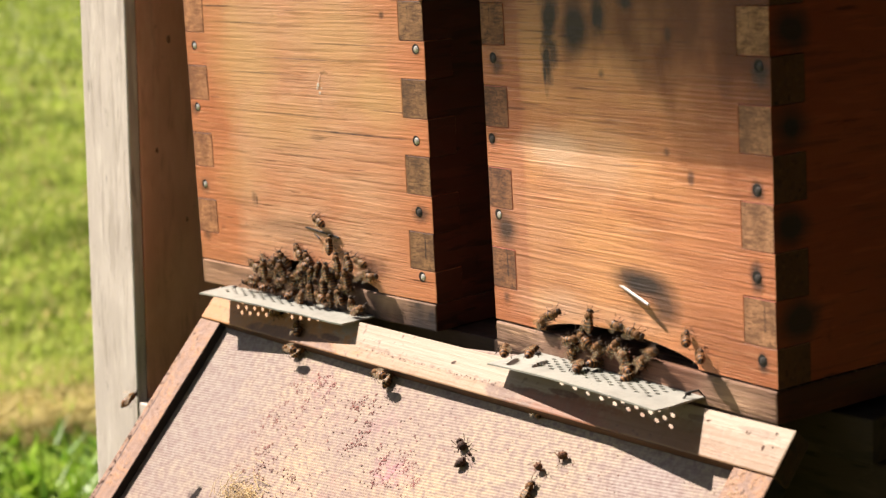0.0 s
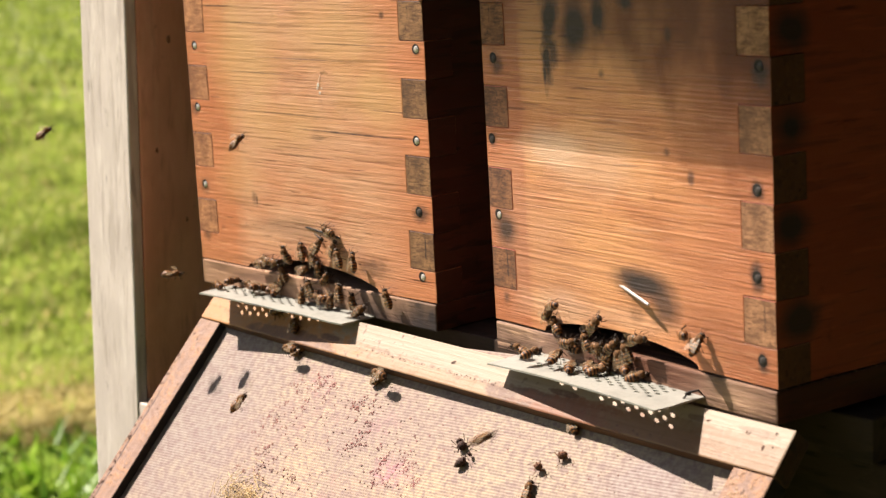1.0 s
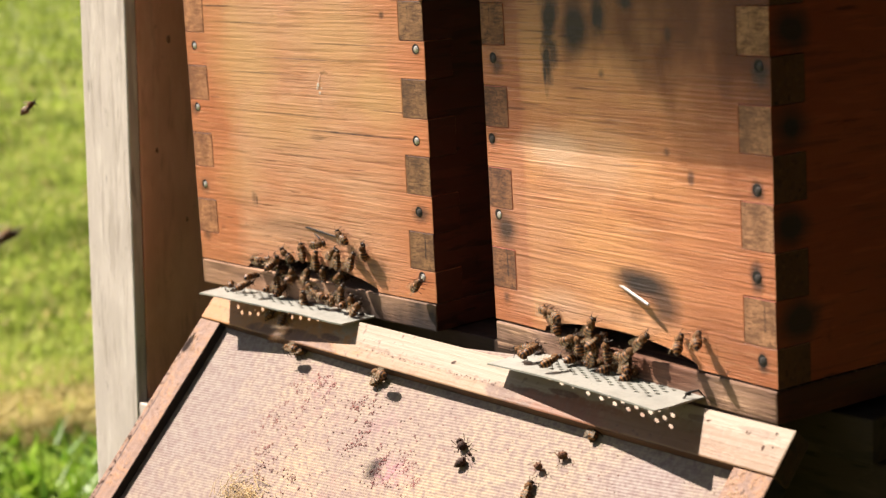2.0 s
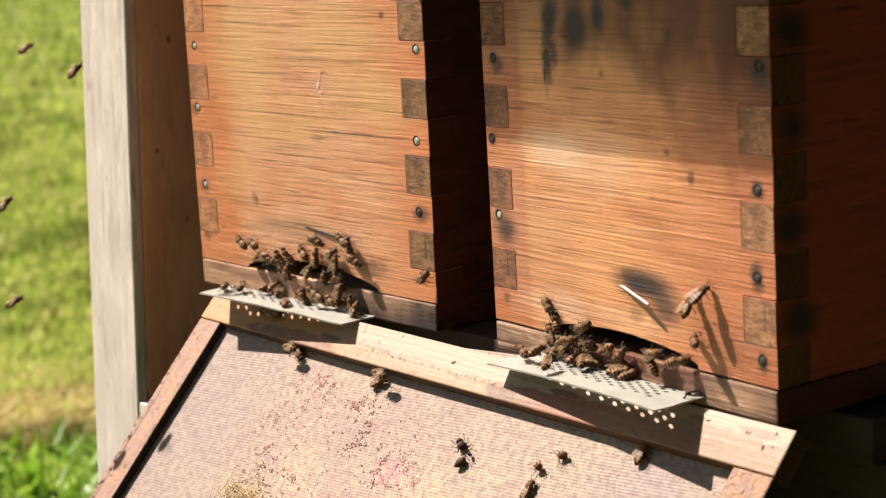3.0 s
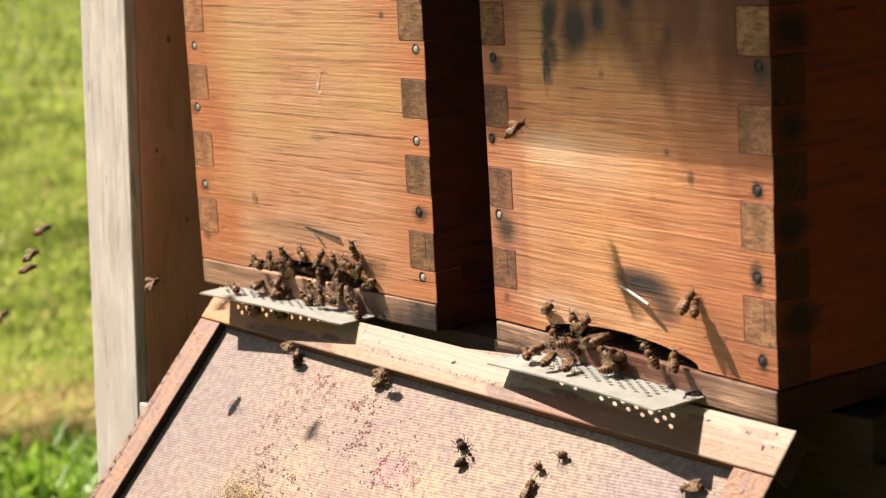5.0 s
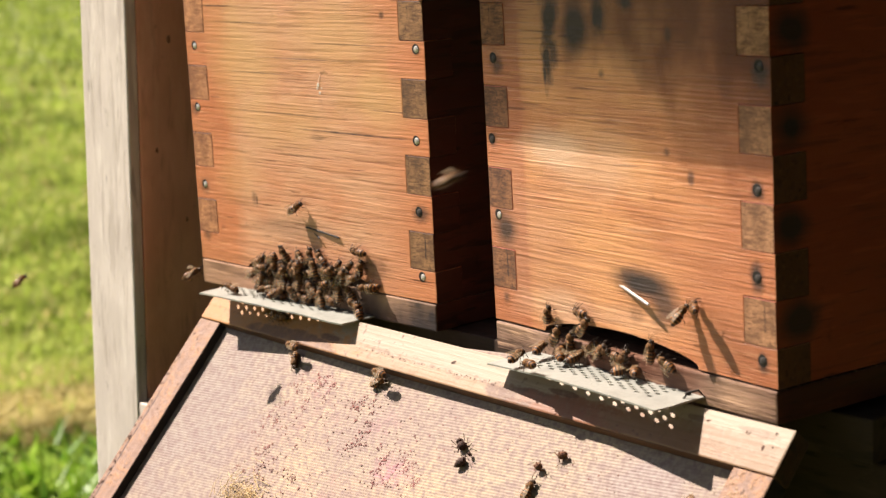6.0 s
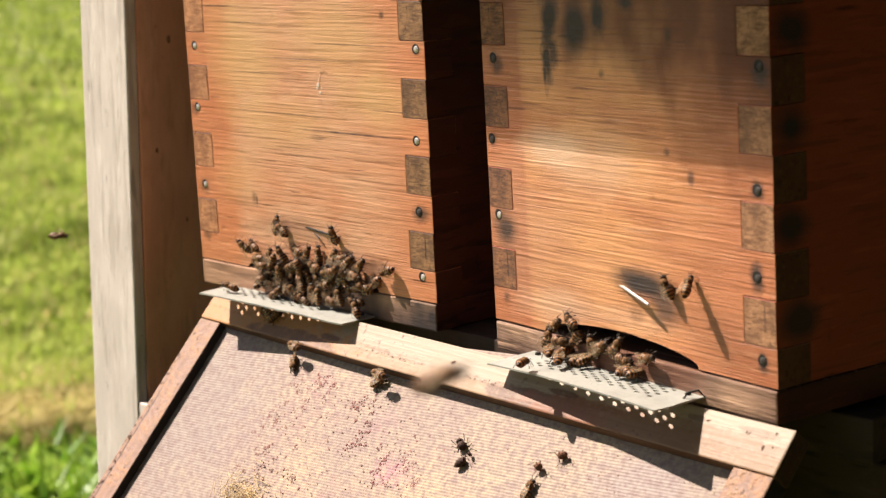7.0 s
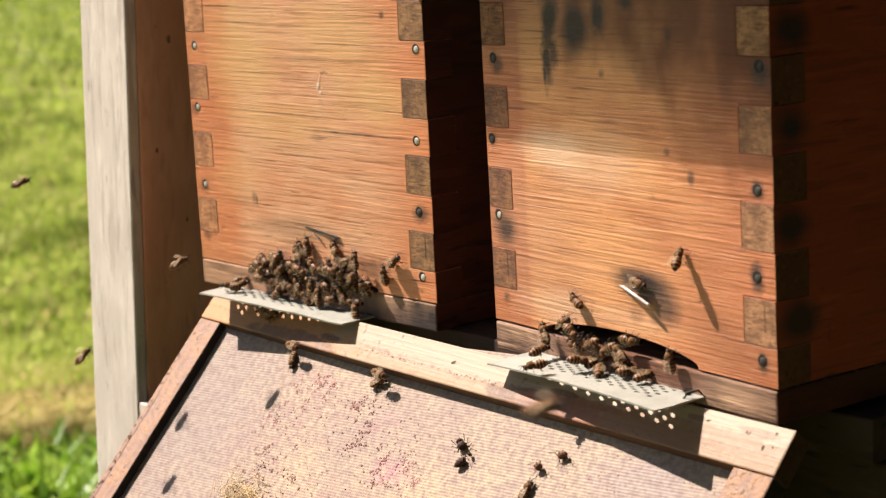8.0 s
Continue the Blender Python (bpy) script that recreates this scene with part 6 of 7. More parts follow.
    crawl(crowd_c, [(0, "C", 326.0, -20.4, 135), (0.5, "C", 341.8, -24.2, 150), (1, "C", 356.2, -23.3, 134), (1.5, "C", 362.1, -22.7, 114), (3, "C", 408.7, -27.6, 87), (3.5, "C", 430.6, -31.2, 87), (4, "C", 445.0, -30.7, 59), (4.5, "C", 444.1, -34.0, 147), (6, "C", 452.6, -47.6, -58), (6.5, "C", 462.0, -62.9, -58), (7, "C", 462.0, -62.9, -58), (7.5, "C", 462.0, -62.9, -58), (8, "C", 462.0, -62.9, -58)])
    crawl(crowd_c, [(0, "F", 80.2, -8.5, 18), (0.5, "F", 80.2, -8.5, 18), (1, "F", 80.6, -7.6, 18), (1.5, "F", 78.4, -8.0, 18), (3, "F", 68.0, -9.3, -177), (3.5, "F", 73.4, -10.9, -177), (4, "F", 78.7, -8.3, 28), (4.5, "F", 49.2, -10.4, 171), (6, "F", 75.3, -10.2, -177), (6.5, "F", 82.3, -9.4, 10), (7, "F", 68.0, -9.3, 166), (7.5, "F", 63.8, -8.3, 171), (8, "F", 60.6, -8.4, 171)])
    crawl(crowd_c, [(0, "F", 108.1, -14.9, 132), (0.5, "F", 108.1, -14.9, 132), (1, "F", 103.8, -13.6, 132), (1.5, "F", 95.1, -11.0, 133), (3, "F", 80.1, -9.8, 10), (3.5, "F", 27.6, -16.1, 93), (4, "F", 30.3, -17.4, 40), (4.5, "F", 74.3, -9.1, 10), (6, "F", 88.7, -10.8, 10), (6.5, "F", 88.6, -14.2, 10), (7, "F", 80.3, -11.4, 40), (7.5, "F", 76.2, -10.5, 28), (8, "F", 76.2, -10.5, 28)])
    crawl(crowd_c, [(0, "C", 350.6, -63.8, 88), (0.5, "C", 349.8, -63.3, 88), (1, "C", 350.6, -63.8, 102), (1.5, "C", 350.2, -63.9, 102), (3, "C", 350.4, -63.5, 88), (3.5, "C", 349.8, -63.3, 88), (4, "C", 350.5, -63.1, 102), (4.5, "C", 350.2, -63.2, 88), (6, "C", 350.7, -63.4, 88), (6.5, "C", 350.5, -63.1, 95), (7, "C", 350.5, -63.1, 88), (7.5, "C", 349.8, -63.3, 88), (8, "C", 349.5, -64.1, 88)])
    crawl(crowd_a, [(0, "w", 89.1, -16.3, 47), (0.5, "i", 89.1, 40.0, 90), (1, "i", 89.1, 40.0, 90), (1.5, "i", 89.1, 40.0, 90), (3, "i", 89.1, 40.0, 90), (3.5, "i", 89.1, 40.0, 90), (4, "i", 89.1, 40.0, 90), (4.5, "i", 89.1, 40.0, 90), (6, "w", 93.0, -18.5, 164), (6.5, "w", 96.0, -15.4, 101), (7, "w", 93.6, -17.5, 18), (7.5, "w", 91.7, -15.9, 176), (8, "w", 95.6, -17.4, 33)])
    crawl(crowd_a, [(0, "w", 107.6, -17.5, 179), (0.5, "i", 107.6, 44.0, 90), (1, "i", 107.6, 44.0, 90), (1.5, "i", 107.6, 44.0, 90), (3, "i", 107.6, 44.0, 90), (3.5, "i", 107.6, 44.0, 90), (4, "i", 107.6, 44.0, 90), (4.5, "i", 107.6, 44.0, 90), (6, "w", 100.2, -18.7, 41), (6.5, "w", 101.7, -19.0, 48), (7, "w", 103.8, -19.4, 19), (7.5, "w", 98.9, -17.1, 162), (8, "w", 104.7, -16.4, 50)])
    crawl(crowd_a, [(0, "w", 111.4, -18.7, 9), (0.5, "i", 111.4, 48.0, 90), (1, "i", 111.4, 48.0, 90), (1.5, "i", 111.4, 48.0, 90), (3, "i", 111.4, 48.0, 90), (3.5, "i", 111.4, 48.0, 90), (4, "i", 111.4, 48.0, 90), (4.5, "i", 111.4, 48.0, 90), (6, "w", 119.6, -17.1, 5), (6.5, "w", 110.1, -17.6, 161), (7, "w", 113.4, -17.7, 15), (7.5, "w", 119.7, -17.5, 28), (8, "w", 110.3, -17.0, 23)])
    crawl(crowd_a, [(0, "w", 128.0, -16.3, 6), (0.5, "i", 128.0, 52.0, 90), (1, "i", 128.0, 52.0, 90), (1.5, "i", 128.0, 52.0, 90), (3, "i", 128.0, 52.0, 90), (3.5, "i", 128.0, 52.0, 90), (4, "i", 128.0, 52.0, 90), (4.5, "i", 128.0, 52.0, 90), (6, "w", 123.1, -20.0, 18), (6.5, "w", 121.2, -20.5, 96), (7, "w", 131.0, -17.0, 175), (7.5, "w", 127.5, -19.1, 147), (8, "w", 126.1, -16.3, 26)])
    crawl(crowd_a, [(0, "w", 140.7, -18.9, -172), (0.5, "i", 140.7, 56.0, 90), (1, "i", 140.7, 56.0, 90), (1.5, "i", 140.7, 56.0, 90), (3, "i", 140.7, 56.0, 90), (3.5, "i", 140.7, 56.0, 90), (4, "i", 140.7, 56.0, 90), (4.5, "i", 140.7, 56.0, 90), (6, "w", 133.7, -18.7, 122), (6.5, "w", 139.4, -19.2, 37), (7, "w", 132.0, -20.2, 12), (7.5, "w", 141.1, -15.6, 173), (8, "w", 139.8, -18.9, 116)])
    crawl(crowd_a, [(0, "w", 152.0, -15.6, 136), (0.5, "i", 150.0, 60.0, 90), (1, "i", 150.0, 60.0, 90), (1.5, "i", 150.0, 60.0, 90), (3, "i", 150.0, 60.0, 90), (3.5, "i", 150.0, 60.0, 90), (4, "i", 150.0, 60.0, 90), (4.5, "i", 150.0, 60.0, 90), (6, "w", 151.0, -16.2, 32), (6.5, "w", 147.8, -19.3, 15), (7, "w", 144.2, -18.3, 176), (7.5, "w", 148.3, -17.0, 172), (8, "w", 151.0, -15.1, 175)])
    crawl(crowd_a, [(0, "w", 157.1, -16.7, 160), (0.5, "i", 150.0, 64.0, 90), (1, "i", 150.0, 64.0, 90), (1.5, "i", 150.0, 64.0, 90), (3, "i", 150.0, 64.0, 90), (3.5, "i", 150.0, 64.0, 90), (4, "i", 150.0, 64.0, 90), (4.5, "i", 150.0, 64.0, 90), (6, "w", 162.4, -18.9, 107), (6.5, "w", 161.7, -17.4, 36), (7, "w", 164.0, -16.5, 172), (7.5, "w", 157.9, -19.0, 150), (8, "w", 161.1, -16.8, 15)])
    crawl(crowd_a, [(0, "w", 90.4, -13.2, 147), (0.5, "i", 90.4, 40.0, 90), (1, "i", 90.4, 40.0, 90), (1.5, "i", 90.4, 40.0, 90), (3, "i", 90.4, 40.0, 90), (3.5, "i", 90.4, 40.0, 90), (4, "i", 90.4, 40.0, 90), (4.5, "i", 90.4, 40.0, 90), (6, "w", 82.1, -16.8, 176), (6.5, "w", 90.5, -15.2, -169), (7, "w", 83.7, -15.0, 99), (7.5, "w", 88.0, -16.0, 166), (8, "w", 92.6, -11.9, 144)])
    crawl(crowd_a, [(0, "w", 123.7, -14.0, 121), (0.5, "i", 123.7, 44.0, 90), (1, "i", 123.7, 44.0, 90), (1.5, "i", 123.7, 44.0, 90), (3, "i", 123.7, 44.0, 90), (3.5, "i", 123.7, 44.0, 90), (4, "i", 123.7, 44.0, 90), (4.5, "i", 123.7, 44.0, 90), (6, "w", 123.9, -13.4, 52), (6.5, "w", 126.6, -13.2, 22), (7, "w", 117.4, -15.8, -171), (7.5, "w", 126.3, -13.1, 43), (8, "w", 117.9, -12.7, 30)])
    crawl(crowd_a, [(0, "w", 147.2, -14.2, 154), (0.5, "i", 147.2, 48.0, 90), (1, "i", 147.2, 48.0, 90), (1.5, "i", 147.2, 48.0, 90), (3, "i", 147.2, 48.0, 90), (3.5, "i", 147.2, 48.0, 90), (4, "i", 147.2, 48.0, 90), (4.5, "i", 147.2, 48.0, 90), (6, "w", 145.3, -13.4, -179), (6.5, "w", 146.7, -13.5, 95), (7, "w", 144.9, -13.8, 92), (7.5, "w", 143.2, -11.6, 166), (8, "w", 143.1, -11.2, 21)])
    crawl(crowd_a, [(0, "w", 78.2, -16.1, 56), (0.5, "i", 78.2, 52.0, 90), (1, "i", 78.2, 52.0, 90), (1.5, "i", 78.2, 52.0, 90), (3, "i", 78.2, 52.0, 90), (3.5, "i", 78.2, 52.0, 90), (4, "i", 78.2, 52.0, 90), (4.5, "i", 78.2, 52.0, 90), (6, "w", 77.3, -19.5, 145), (6.5, "w", 78.4, -19.1, 54), (7, "w", 77.6, -18.7, 112), (7.5, "w", 69.7, -18.7, 180), (8, "w", 71.8, -18.6, 178)])
    crawl(crowd_b, [(0, "W", 70.5, -18.3, 127), (0.5, "W", 67.3, -21.8, 135), (1, "W", 67.8, -21.9, 125), (1.5, "W", 68.1, -21.6, 179), (3, "W", 72.8, -21.0, 134), (3.5, "W", 71.2, -20.3, 94), (4, "W", 73.7, -18.9, 16), (4.5, "W", 71.4, -19.9, 100), (6, "W", 70.4, -19.1, 30), (6.5, "W", 65.8, -21.8, -179), (7, "W", 71.3, -18.5, -170), (7.5, "W", 72.3, -19.7, 6), (8, "W", 72.4, -20.1, 124)])
    crawl(crowd_b, [(0, "W", 80.4, -20.4, 4), (0.5, "W", 84.4, -17.6, 44), (1, "W", 87.7, -19.2, 159), (1.5, "W", 82.8, -18.8, 102), (3, "W", 80.6, -19.2, -177), (3.5, "W", 86.5, -19.8, 36), (4, "W", 86.0, -19.7, 132), (4.5, "W", 84.0, -17.8, 2), (6, "W", 87.6, -19.9, 33), (6.5, "W", 86.6, -18.2, 109), (7, "W", 87.4, -17.8, 107), (7.5, "W", 82.4, -19.3, 3), (8, "W", 82.6, -18.5, 175)])
    crawl(crowd_b, [(0, "W", 96.4, -20.2, 20), (0.5, "W", 103.4, -16.9, 20), (1, "W", 97.0, -20.7, 143), (1.5, "W", 102.6, -18.2, 23), (3, "W", 98.1, -18.8, -165), (3.5, "W", 96.8, -18.3, 176), (4, "W", 96.2, -21.0, 47), (4.5, "W", 99.9, -19.2, -175), (6, "W", 95.9, -20.6, 31), (6.5, "W", 101.3, -16.8, 164), (7, "W", 96.9, -18.1, 14), (7.5, "W", 98.0, -18.4, -166), (8, "W", 100.3, -18.1, -165)])
    crawl(crowd_b, [(0, "W", 110.1, -18.9, -176), (0.5, "W", 116.1, -19.5, -173), (1, "W", 109.0, -21.5, 139), (1.5, "W", 113.9, -20.4, 16), (3, "W", 110.3, -18.6, 74), (3.5, "W", 113.0, -19.5, 50), (4, "W", 114.5, -20.3, 152), (4.5, "W", 109.0, -18.8, 29), (6, "W", 110.5, -20.1, 27), (6.5, "W", 113.6, -18.7, 50), (7, "W", 114.2, -20.7, 26), (7.5, "W", 111.3, -21.3, 29), (8, "W", 108.9, -19.0, 165)])
    crawl(crowd_a, [(0, "x", 81.8, -13.8, 67), (0.5, "i", 81.8, 40.0, 90), (1, "i", 81.8, 40.0, 90), (1.5, "i", 81.8, 40.0, 90), (3, "i", 81.8, 40.0, 90), (3.5, "i", 81.8, 40.0, 90), (4, "i", 81.8, 40.0, 90), (4.5, "i", 81.8, 40.0, 90), (6, "x", 79.9, -14.3, -9), (6.5, "x", 80.7, -12.5, -3), (7, "x", 81.1, -12.8, -7), (7.5, "x", 77.4, -13.7, -43), (8, "x", 78.0, -14.6, -51)])
    crawl(crowd_a, [(0, "i", 89.9, 44.0, 90), (0.5, "i", 89.9, 44.0, 90), (1, "i", 89.9, 44.0, 90), (1.5, "i", 89.9, 44.0, 90), (3, "i", 89.9, 44.0, 90), (3.5, "i", 89.9, 44.0, 90), (4, "i", 89.9, 44.0, 90), (4.5, "i", 89.9, 44.0, 90), (6, "x", 93.4, -10.3, -123), (6.5, "x", 91.2, -9.0, -113), (7, "x", 90.6, -10.9, -147), (7.5, "x", 90.8, -9.2, -162), (8, "x", 93.5, -10.6, -152)])
    crawl(crowd_a, [(0, "x", 100.6, -11.5, 89), (0.5, "i", 100.6, 48.0, 90), (1, "i", 100.6, 48.0, 90), (1.5, "i", 100.6, 48.0, 90), (3, "i", 100.6, 48.0, 90), (3.5, "i", 100.6, 48.0, 90), (4, "i", 100.6, 48.0, 90), (4.5, "i", 100.6, 48.0, 90), (6, "x", 101.7, -13.3, 39), (6.5, "x", 101.0, -13.0, 47), (7, "x", 98.4, -13.0, 63), (7.5, "x", 98.6, -14.0, 36), (8, "x", 100.1, -12.4, 26)])
    crawl(crowd_a, [(0, "i", 109.5, 52.0, 90), (0.5, "i", 109.5, 52.0, 90), (1, "i", 109.5, 52.0, 90), (1.5, "i", 109.5, 52.0, 90), (3, "i", 109.5, 52.0, 90), (3.5, "i", 109.5, 52.0, 90), (4, "i", 109.5, 52.0, 90), (4.5, "i", 109.5, 52.0, 90), (6, "x", 112.9, -9.9, 105), (6.5, "x", 110.8, -8.3, 99), (7, "x", 110.6, -8.3, 76), (7.5, "x", 111.7, -8.1, 48), (8, "x", 112.7, -8.1, 39)])
    crawl(crowd_a, [(0, "x", 122.9, -9.7, -174), (0.5, "i", 122.9, 56.0, 90), (1, "i", 122.9, 56.0, 90), (1.5, "i", 122.9, 56.0, 90), (3, "i", 122.9, 56.0, 90), (3.5, "i", 122.9, 56.0, 90), (4, "i", 122.9, 56.0, 90), (4.5, "i", 122.9, 56.0, 90), (6, "x", 118.2, -12.2, -129), (6.5, "x", 122.5, -10.4, -134), (7, "x", 120.3, -10.1, -86), (7.5, "x", 118.4, -10.4, -62), (8, "x", 121.6, -10.4, -33)])
    crawl(crowd_a, [(0, "i", 131.1, 60.0, 90), (0.5, "i", 131.1, 60.0, 90), (1, "i", 131.1, 60.0, 90), (1.5, "i", 131.1, 60.0, 90), (3, "i", 131.1, 60.0, 90), (3.5, "i", 131.1, 60.0, 90), (4, "i", 131.1, 60.0, 90), (4.5, "i", 131.1, 60.0, 90), (6, "x", 131.1, -7.7, 143), (6.5, "x", 131.9, -7.3, 172), (7, "x", 130.4, -6.7, -166), (7.5, "x", 133.6, -7.2, 170), (8, "x", 130.2, -6.3, 180)])
    crawl(crowd_a, [(0, "x", 143.4, -8.7, 90), (0.5, "i", 143.4, 64.0, 90), (1, "i", 143.4, 64.0, 90), (1.5, "i", 143.4, 64.0, 90), (3, "i", 143.4, 64.0, 90), (3.5, "i", 143.4, 64.0, 90), (4, "i", 143.4, 64.0, 90), (4.5, "i", 143.4, 64.0, 90), (6, "x", 142.6, -8.8, 159), (6.5, "x", 142.6, -10.0, 159), (7, "x", 142.5, -9.7, -176), (7.5, "x", 142.0, -8.4, 170), (8, "x", 139.6, -8.2, 179)])
    crawl(crowd_a, [(0, "i", 150.0, 40.0, 90), (0.5, "i", 150.0, 40.0, 90), (1, "i", 150.0, 40.0, 90), (1.5, "i", 150.0, 40.0, 90), (3, "i", 150.0, 40.0, 90), (3.5, "i", 150.0, 40.0, 90), (4, "i", 150.0, 40.0, 90), (4.5, "i", 150.0, 40.0, 90), (6, "x", 148.6, -7.0, 18), (6.5, "x", 151.7, -6.9, 10), (7, "x", 153.6, -6.0, 21), (7.5, "x", 149.2, -6.3, 27), (8, "x", 153.3, -6.1, 7)])
    crawl(crowd_a, [(0, "x", 161.6, -9.3, 80), (0.5, "i", 150.0, 44.0, 90), (1, "i", 150.0, 44.0, 90), (1.5, "i", 150.0, 44.0, 90), (3, "i", 150.0, 44.0, 90), (3.5, "i", 150.0, 44.0, 90), (4, "i", 150.0, 44.0, 90), (4.5, "i", 150.0, 44.0, 90), (6, "x", 158.8, -10.2, 60), (6.5, "x", 160.4, -9.2, 41), (7, "x", 159.0, -10.2, 14), (7.5, "x", 158.3, -11.3, 34), (8, "x", 157.6, -10.9, 56)])
    crawl(crowd_a, [(0, "i", 150.0, 48.0, 90), (0.5, "i", 150.0, 48.0, 90), (1, "i", 150.0, 48.0, 90), (1.5, "i", 150.0, 48.0, 90), (3, "i", 150.0, 48.0, 90), (3.5, "i", 150.0, 48.0, 90), (4, "i", 150.0, 48.0, 90), (4.5, "i", 150.0, 48.0, 90), (6, "x", 167.9, -11.2, 17), (6.5, "x", 168.4, -12.0, -0), (7, "x", 169.7, -9.9, -9), (7.5, "x", 171.1, -9.6, 16), (8, "x", 167.7, -9.7, 30)])
    crawl(crowd_a, [(0, "x", 97.5, -20.5, 11), (0.5, "i", 97.5, 52.0, 90), (1, "i", 97.5, 52.0, 90), (1.5, "i", 97.5, 52.0, 90), (3, "i", 97.5, 52.0, 90), (3.5, "i", 97.5, 52.0, 90), (4, "i", 97.5, 52.0, 90), (4.5, "i", 97.5, 52.0, 90), (6, "x", 93.7, -20.7, 87), (6.5, "x", 96.7, -21.0, 93), (7, "x", 96.2, -19.8, 55), (7.5, "x", 94.3, -20.5, 46), (8, "x", 95.6, -19.9, 56)])
    crawl(crowd_a, [(0, "i", 118.5, 56.0, 90), (0.5, "i", 118.5, 56.0, 90), (1, "i", 118.5, 56.0, 90), (1.5, "i", 118.5, 56.0, 90), (3, "i", 118.5, 56.0, 90), (3.5, "i", 118.5, 56.0, 90), (4, "i", 118.5, 56.0, 90), (4.5, "i", 118.5, 56.0, 90), (6, "x", 116.9, -18.5, 82), (6.5, "x", 120.2, -19.9, 78), (7, "x", 119.9, -19.0, 106), (7.5, "x", 119.2, -18.1, 88), (8, "x", 115.4, -20.1, 123)])
    crawl(crowd_a, [(0, "x", 140.3, -17.8, 49), (0.5, "i", 140.3, 60.0, 90), (1, "i", 140.3, 60.0, 90), (1.5, "i", 140.3, 60.0, 90), (3, "i", 140.3, 60.0, 90), (3.5, "i", 140.3, 60.0, 90), (4, "i", 140.3, 60.0, 90), (4.5, "i", 140.3, 60.0, 90), (6, "x", 137.2, -20.1, 173), (6.5, "x", 141.1, -18.0, -175), (7, "x", 137.8, -18.7, 154), (7.5, "x", 136.2, -19.9, 144), (8, "x", 137.5, -18.3, 136)])
    crawl(crowd_a, [(0, "i", 150.0, 64.0, 90), (0.5, "i", 150.0, 64.0, 90), (1, "i", 150.0, 64.0, 90), (1.5, "i", 150.0, 64.0, 90), (3, "i", 150.0, 64.0, 90), (3.5, "i", 150.0, 64.0, 90), (4, "i", 150.0, 64.0, 90), (4.5, "i", 150.0, 64.0, 90), (6, "x", 177.0, -15.1, 164), (6.5, "x", 176.2, -14.8, 155), (7, "x", 175.2, -14.5, 140), (7.5, "x", 178.0, -13.4, 126), (8, "x", 176.7, -14.3, 91)])
    for k in range(12):
        rng = random.Random(300 + k)
        u, v = (78 + 8.2 * k if k < 5 else 120 + 9.0 * (k - 5)), -21.5 - 3.0 * (k % 3) + 1.0 * math.sin(k)
        if k < 5:
            rows = [(t, "i", min(max(u, 75), 150), 45.0 + k, 90) for t in (0, 1.5, 3, 4.5)]
        else:
            rows = [(t, "x", u + rng.uniform(-2, 2), v + rng.uniform(-1.5, 1.5), 80 + 40 * math.sin(0.6 * t + k)) for t in (0, 0.5, 1, 1.5, 3, 3.5, 4, 4.5)]
        rows += [(t, "x", u + rng.uniform(-2, 2), v + rng.uniform(-1.5, 1.5), 90 + 50 * math.sin(0.5 * t + k)) for t in (6, 6.5, 7, 7.5, 8)]
        crawl(crowd_a, rows)
    fly([(0, 67, -104, 704, 69, 34), (0.06, 69, -99, 707, 69, 34), (0.44, 134, -124, 722, 62, 19), (0.5, 137, -118, 724, 62, 19), (0.56, 140, -113, 726, 62, 19), (0.94, 198, -120, 724, 76, 40), (1, 199, -116, 729, 76, 40), (1.06, 200, -112, 735, 76, 40), (1.5, -378, -60, 873, -116, 25), (3, -378, -60, 873, 67, 16), (3.44, -27, -92, 718, 78, 40), (3.5, -26, -88, 723, 78, 40), (3.56, -25, -84, 728, 78, 40), (3.94, -17, -57, 759, 61, 15), (4, -13, -51, 761, 61, 15), (4.06, -10, -46, 762, 61, 15), (4.44, 34, -77, 749, 75, 40), (4.5, 35, -73, 754, 75, 40), (4.56, 36, -69, 760, 75, 40), (5.94, 73, -63, 772, 61, 25), (6, 76, -58, 775, 61, 25), (6.06, 79, -53, 778, 61, 25), (6.44, 195, -114, 743, 65, 35), (6.5, 198, -109, 747, 65, 35), (6.56, 200, -105, 751, 65, 35), (7, -378, -60, 873, 67, 16), (7.5, -378, -60, 873, -116, 25), (7.94, 68, -69, 780, 62, 25), (8, 70, -63, 782, 62, 25)])
    fly([(0, -383, -81, 835, 68, 16), (0.5, -383, -81, 835, -116, 26), (0.94, -51, -85, 854, 64, 31), (1, -49, -80, 857, 64, 31), (1.06, -46, -75, 861, 64, 31), (1.44, -108, -84, 850, 66, 36), (1.5, -105, -79, 853, 66, 36), (1.56, -103, -74, 857, 66, 36), (2.94, -42, -62, 891, 64, 40), (3, -40, -58, 896, 64, 40), (3.06, -38, -53, 901, 64, 40), (3.44, -50, -93, 821, 62, 10), (3.5, -47, -87, 822, 62, 10), (3.56, -44, -81, 824, 62, 10), (4, -383, -81, 835, 68, 16), (4.44, -56, -117, 779, 67, 25), (4.5, -53, -112, 782, 67, 25), (4.56, -51, -106, 784, 67, 25), (5.94, -179, -43, 732, 69, 35), (6, -177, -38, 735, 69, 35), (6.06, -175, -32, 739, 69, 35), (6.5, -383, -81, 835, -116, 26), (6.94, -85, -65, 782, 59, -5), (7, -82, -59, 781, 59, -5), (7.06, -79, -54, 781, 59, -5), (7.5, -383, -81, 835, -116, 26), (7.94, -57, -103, 824, 63, 15), (8, -54, -98, 826, 63, 15)])
